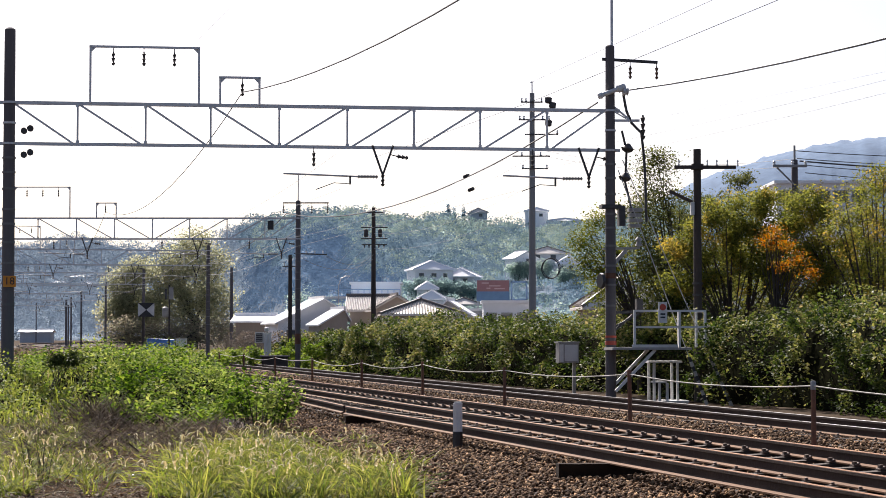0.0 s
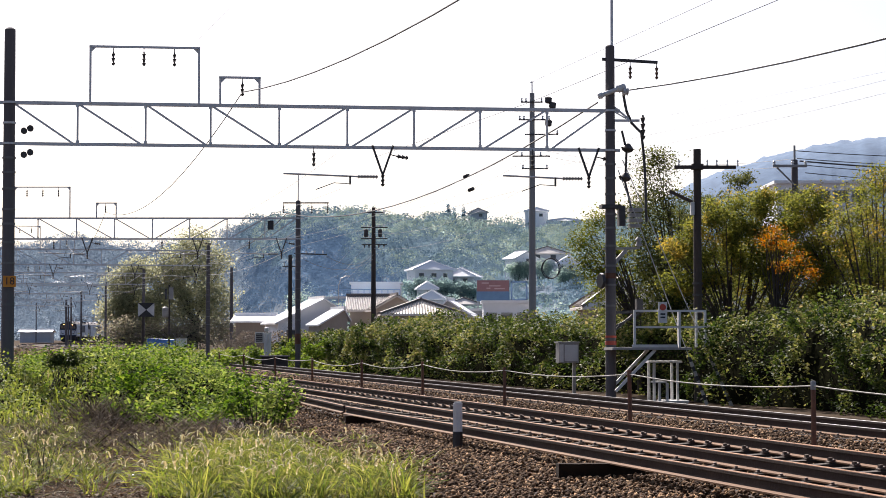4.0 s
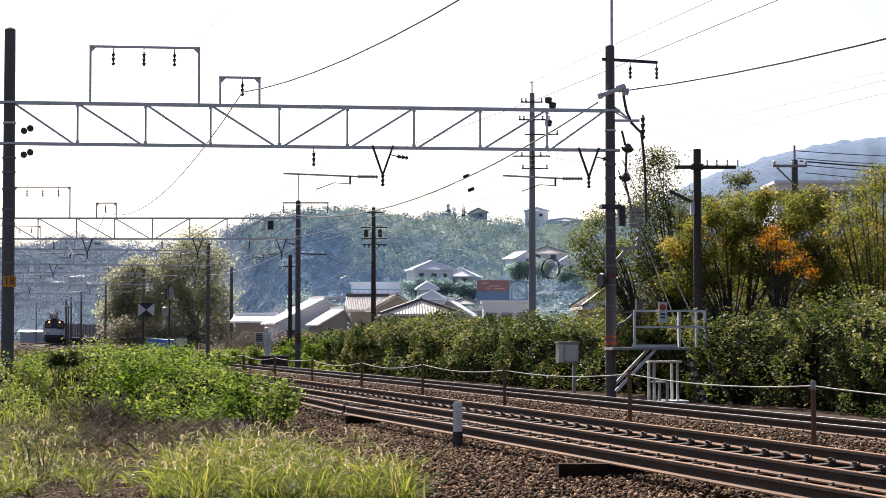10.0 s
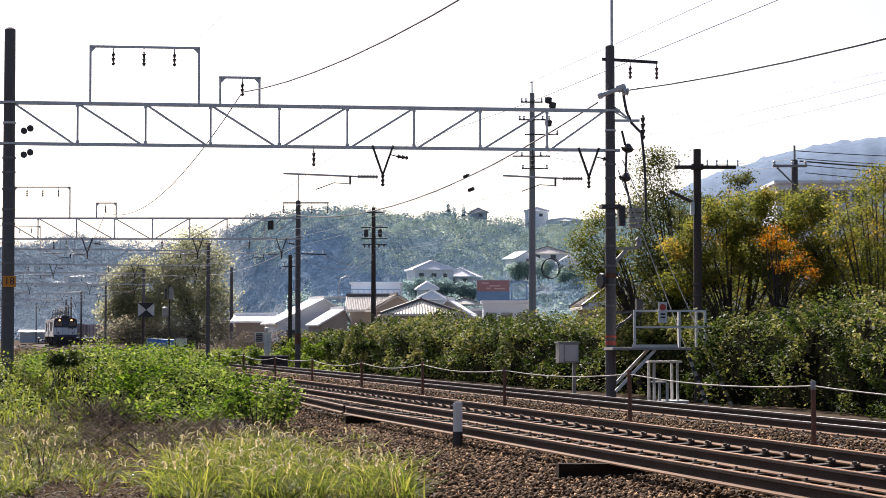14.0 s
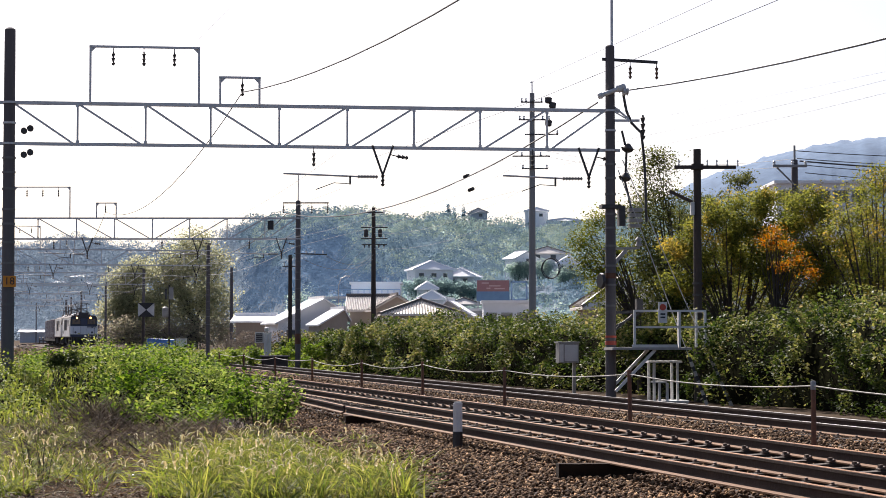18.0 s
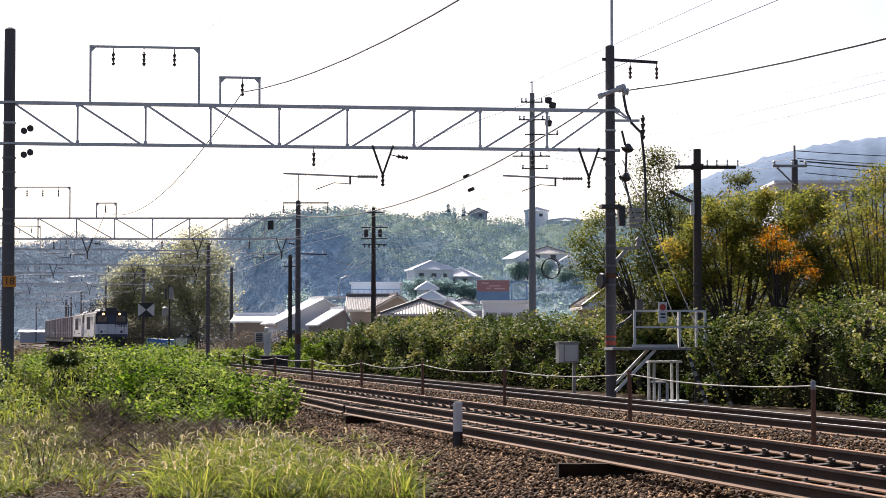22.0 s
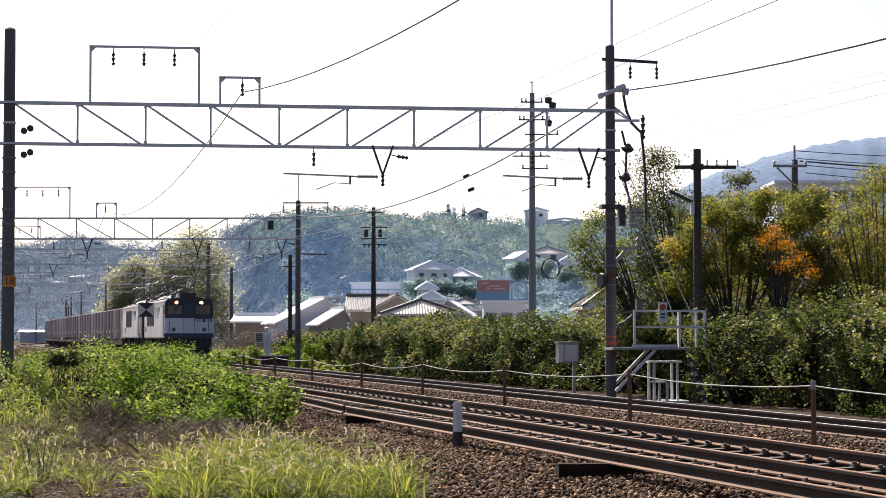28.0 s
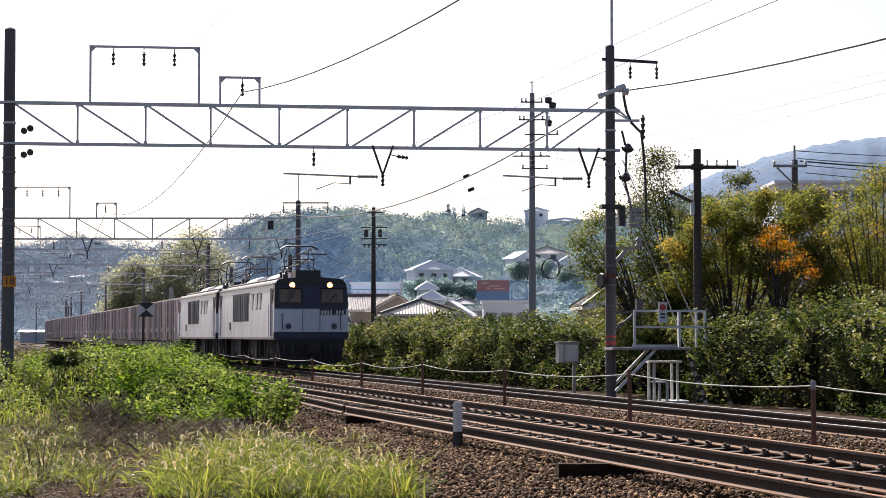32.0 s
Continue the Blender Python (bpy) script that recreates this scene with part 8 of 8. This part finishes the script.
    make_house(30.4, 680.0, 38.2, 7.4, 6.0, 3.8, 1.1, 0, 1.8, M_WALLWHITE, M_ROOFPALE, "pale house on the ridge", (("f", -1.5, 1.8, 1.2, 1.0), ("f", 1.4, 1.8, 1.2, 1.0)), 0)
    make_house(39.0, 672.0, 36.6, 11.0, 5.0, 1.8, 0.8, 5, 1.4, M_WALLWHITE, M_ROOFPALE, "low pale house on the ridge", (), 0)


    for x, y, z, w, tall, ym in ((-150.0, 868.0, 23.5, 13.0, 2.4, 4), (-158.5, 862.0, 21.4, 6.0, 1.8, -10), (-146.5, 860.0, 21.2, 6.0, 1.6, 12)):
        make_house(x, y, z, w, 5.0, tall, 1.1, ym, 2.2, M_WALLGREY, M_ROOFTILE if w > 8 else M_ROOFPALE, "hazy house on the distant wooded slope", (("f", 0.4, 0.4, 1.4, 0.9),), 0)


houses()


def make_hall(x, y, z0, w, d, h, wallm, label, wins=0, rail_=False, roofm=None, high=False):
    b = empty("low_building", pose(x, y, z0, 0, 0, 0), label, "building", "low buildings")
    part("wall", Geo().slab((-w / 2, 0, -3), (w / 2, d, h)), wallm, b)
    part("roof", Geo().slab((-w / 2 - 0.25, -0.3, h), (w / 2 + 0.25, d + 0.3, h + 0.28)), roofm or M_ROOFPALE, b, "flat pale roof")
    for i in range(wins):
        u = -w / 2 + w * (i + 0.5) / wins
        if high:
            wf = part("window", Geo().slab((u - w / wins * 0.4, -0.06, h - 1.7), (u + w / wins * 0.4, 0.02, h - 0.6)), M_GREYPAINT, b)
            part("pane", Geo().slab((u - w / wins * 0.36, -0.08, h - 1.6), (u + w / wins * 0.36, -0.05, h - 0.7)), M_PANE, wf)
            continue
        wf = part("window", Geo().slab((u - w / wins * 0.36, -0.06, h * 0.35), (u + w / wins * 0.36, 0.02, h * 0.8)), M_GREYPAINT, b)
        part("pane", Geo().slab((u - w / wins * 0.3, -0.08, h * 0.4), (u + w / wins * 0.3, -0.05, h * 0.76)), M_PANE, wf)
    if rail_:
        for i in range(13):
            u = -w / 2 + w * i / 12
            part("rail_post", Geo().bar((u, -0.2, h + 0.28), (u, -0.2, h + 1.15), 0.08), M_BLUEWALL, b)
        part("top_rail", Geo().bar((-w / 2, -0.2, h + 1.15), (w / 2, -0.2, h + 1.15), 0.09), M_BLUEWALL, b)
    return b


def town():
    make_hall(-9.9, 262.0, 0, 9.0, 8.0, 6.0, M_BLUEWALL, "blue-clad low building behind the houses", 5, True)
    make_hall(-8.9, 276.0, 1.0, 6.5, 8.0, 7.2, M_WALLWHITE, "white flat-roofed building with dark windows", 5)
    make_hall(7.1, 232.0, -0.4, 5.2, 8.0, 5.4, M_WALLWHITE, "long white single-storey works building", 3)
    make_hall(3.4, 240.0, -0.4, 4.2, 7.0, 4.6, M_WALLGREY, "grey works building with a lean-to", 2)
    make_hall(13.6, 215.0, -0.4, 10.0, 6.0, 2.7, M_WALLBEIGE, "long low building with a pale roof", 6)
    make_hall(18.5, 130.0, -0.4, 8.0, 6.0, 4.4, M_WALLWHITE, "white building behind the trees", 4)
    make_hall(34.6, 190.0, 0, 8.4, 8.0, 15.2, M_WALLWHITE, "large pale factory hall behind the trees", 5, high=True)
    make_house(10.9, 130.0, 0, 4.4, 6.0, 3.4, 1.5, 3, 2.0, M_WALLBEIGE, M_ROOFTILE, "tiled house seen between mast and trees", (("f", -0.8, 1.2, 1.0, 1.1), ("f", 0.9, 1.2, 1.0, 1.1)), 12)
    # hoarding
    hb = empty("billboard", pose(6.2, 262.0, 0), "faded red and blue roadside billboard", "billboard")
    part("panel", Geo().slab((-1.95, -0.1, 6.9), (2.1, 0.1, 8.3)), M_SIGNRED, hb, "red panel with pale strokes")
    part("lower_panel", Geo().slab((-2.0, -0.12, 5.7), (2.15, 0.08, 6.9)), M_SIGNBLUE, hb, "blue lower panel")
    for u, v, ww in ((-0.9, 7.95, 0.9), (0.3, 7.6, 1.4), (0.9, 7.25, 1.3), (-0.5, 7.3, 0.5)):
        part("text_bar", Geo().box((u, -0.115, v), (ww, 0.03, 0.15)), M_SIGNPINK, hb)
    for u in (-1.8, 0.1, 1.95):
        part("leg", Geo().bar((u, 0.2, -0.5), (u, 0.2, 8.2), 0.18), M_GALV, hb)
    fr = part("side_frame", Geo().slab((2.3, 0, 4.2), (2.5, 0.2, 8.2)).slab((4.2, 0, 4.2), (4.4, 0.2, 8.2)).slab((2.3, 0, 5.8), (4.4, 0.2, 6.0)).slab((2.3, 0, 8.0), (4.4, 0.2, 8.2)), M_BLUEWALL, hb)
    # street lamp by the blue building
    sl = empty("street_lamp", pose(-12.5, 250.0, 0), "slim grey street lamp with a curved arm", "street lamp")
    part("pole", Geo().tube([(0, 0, -0.5), (0, 0, 7.4), (0.3, 0, 8.2), (0.9, 0, 8.5)], 0.07, 6), M_GALV, sl)
    part("head", Geo().box((1.1, 0, 8.5), (0.5, 0.2, 0.12)), M_WHITEPAINT, sl)
    # far along the line
    make_house(-101.0, 520.0, -0.6, 4.6, 7.6, 3.0, 0.5, 90, 0, M_WALLGREY, M_ROOFPALE, "distant low shed with a bright roof")


M_SIGNRED = surf("sun_bleached_red", (0.45, 0.22, 0.22), (0.36, 0.17, 0.18), 0.6, 0, 1.5, 12, 0.05)
M_SIGNBLUE = surf("sun_bleached_blue", (0.2, 0.36, 0.55), (0.15, 0.28, 0.45), 0.6, 0, 1.5, 12, 0.05)
M_SIGNPINK = surf("pale_pink_strokes", (0.75, 0.55, 0.52), (0.65, 0.45, 0.42), 0.6, 0, 1.5, 12, 0.0)


town()

motions()
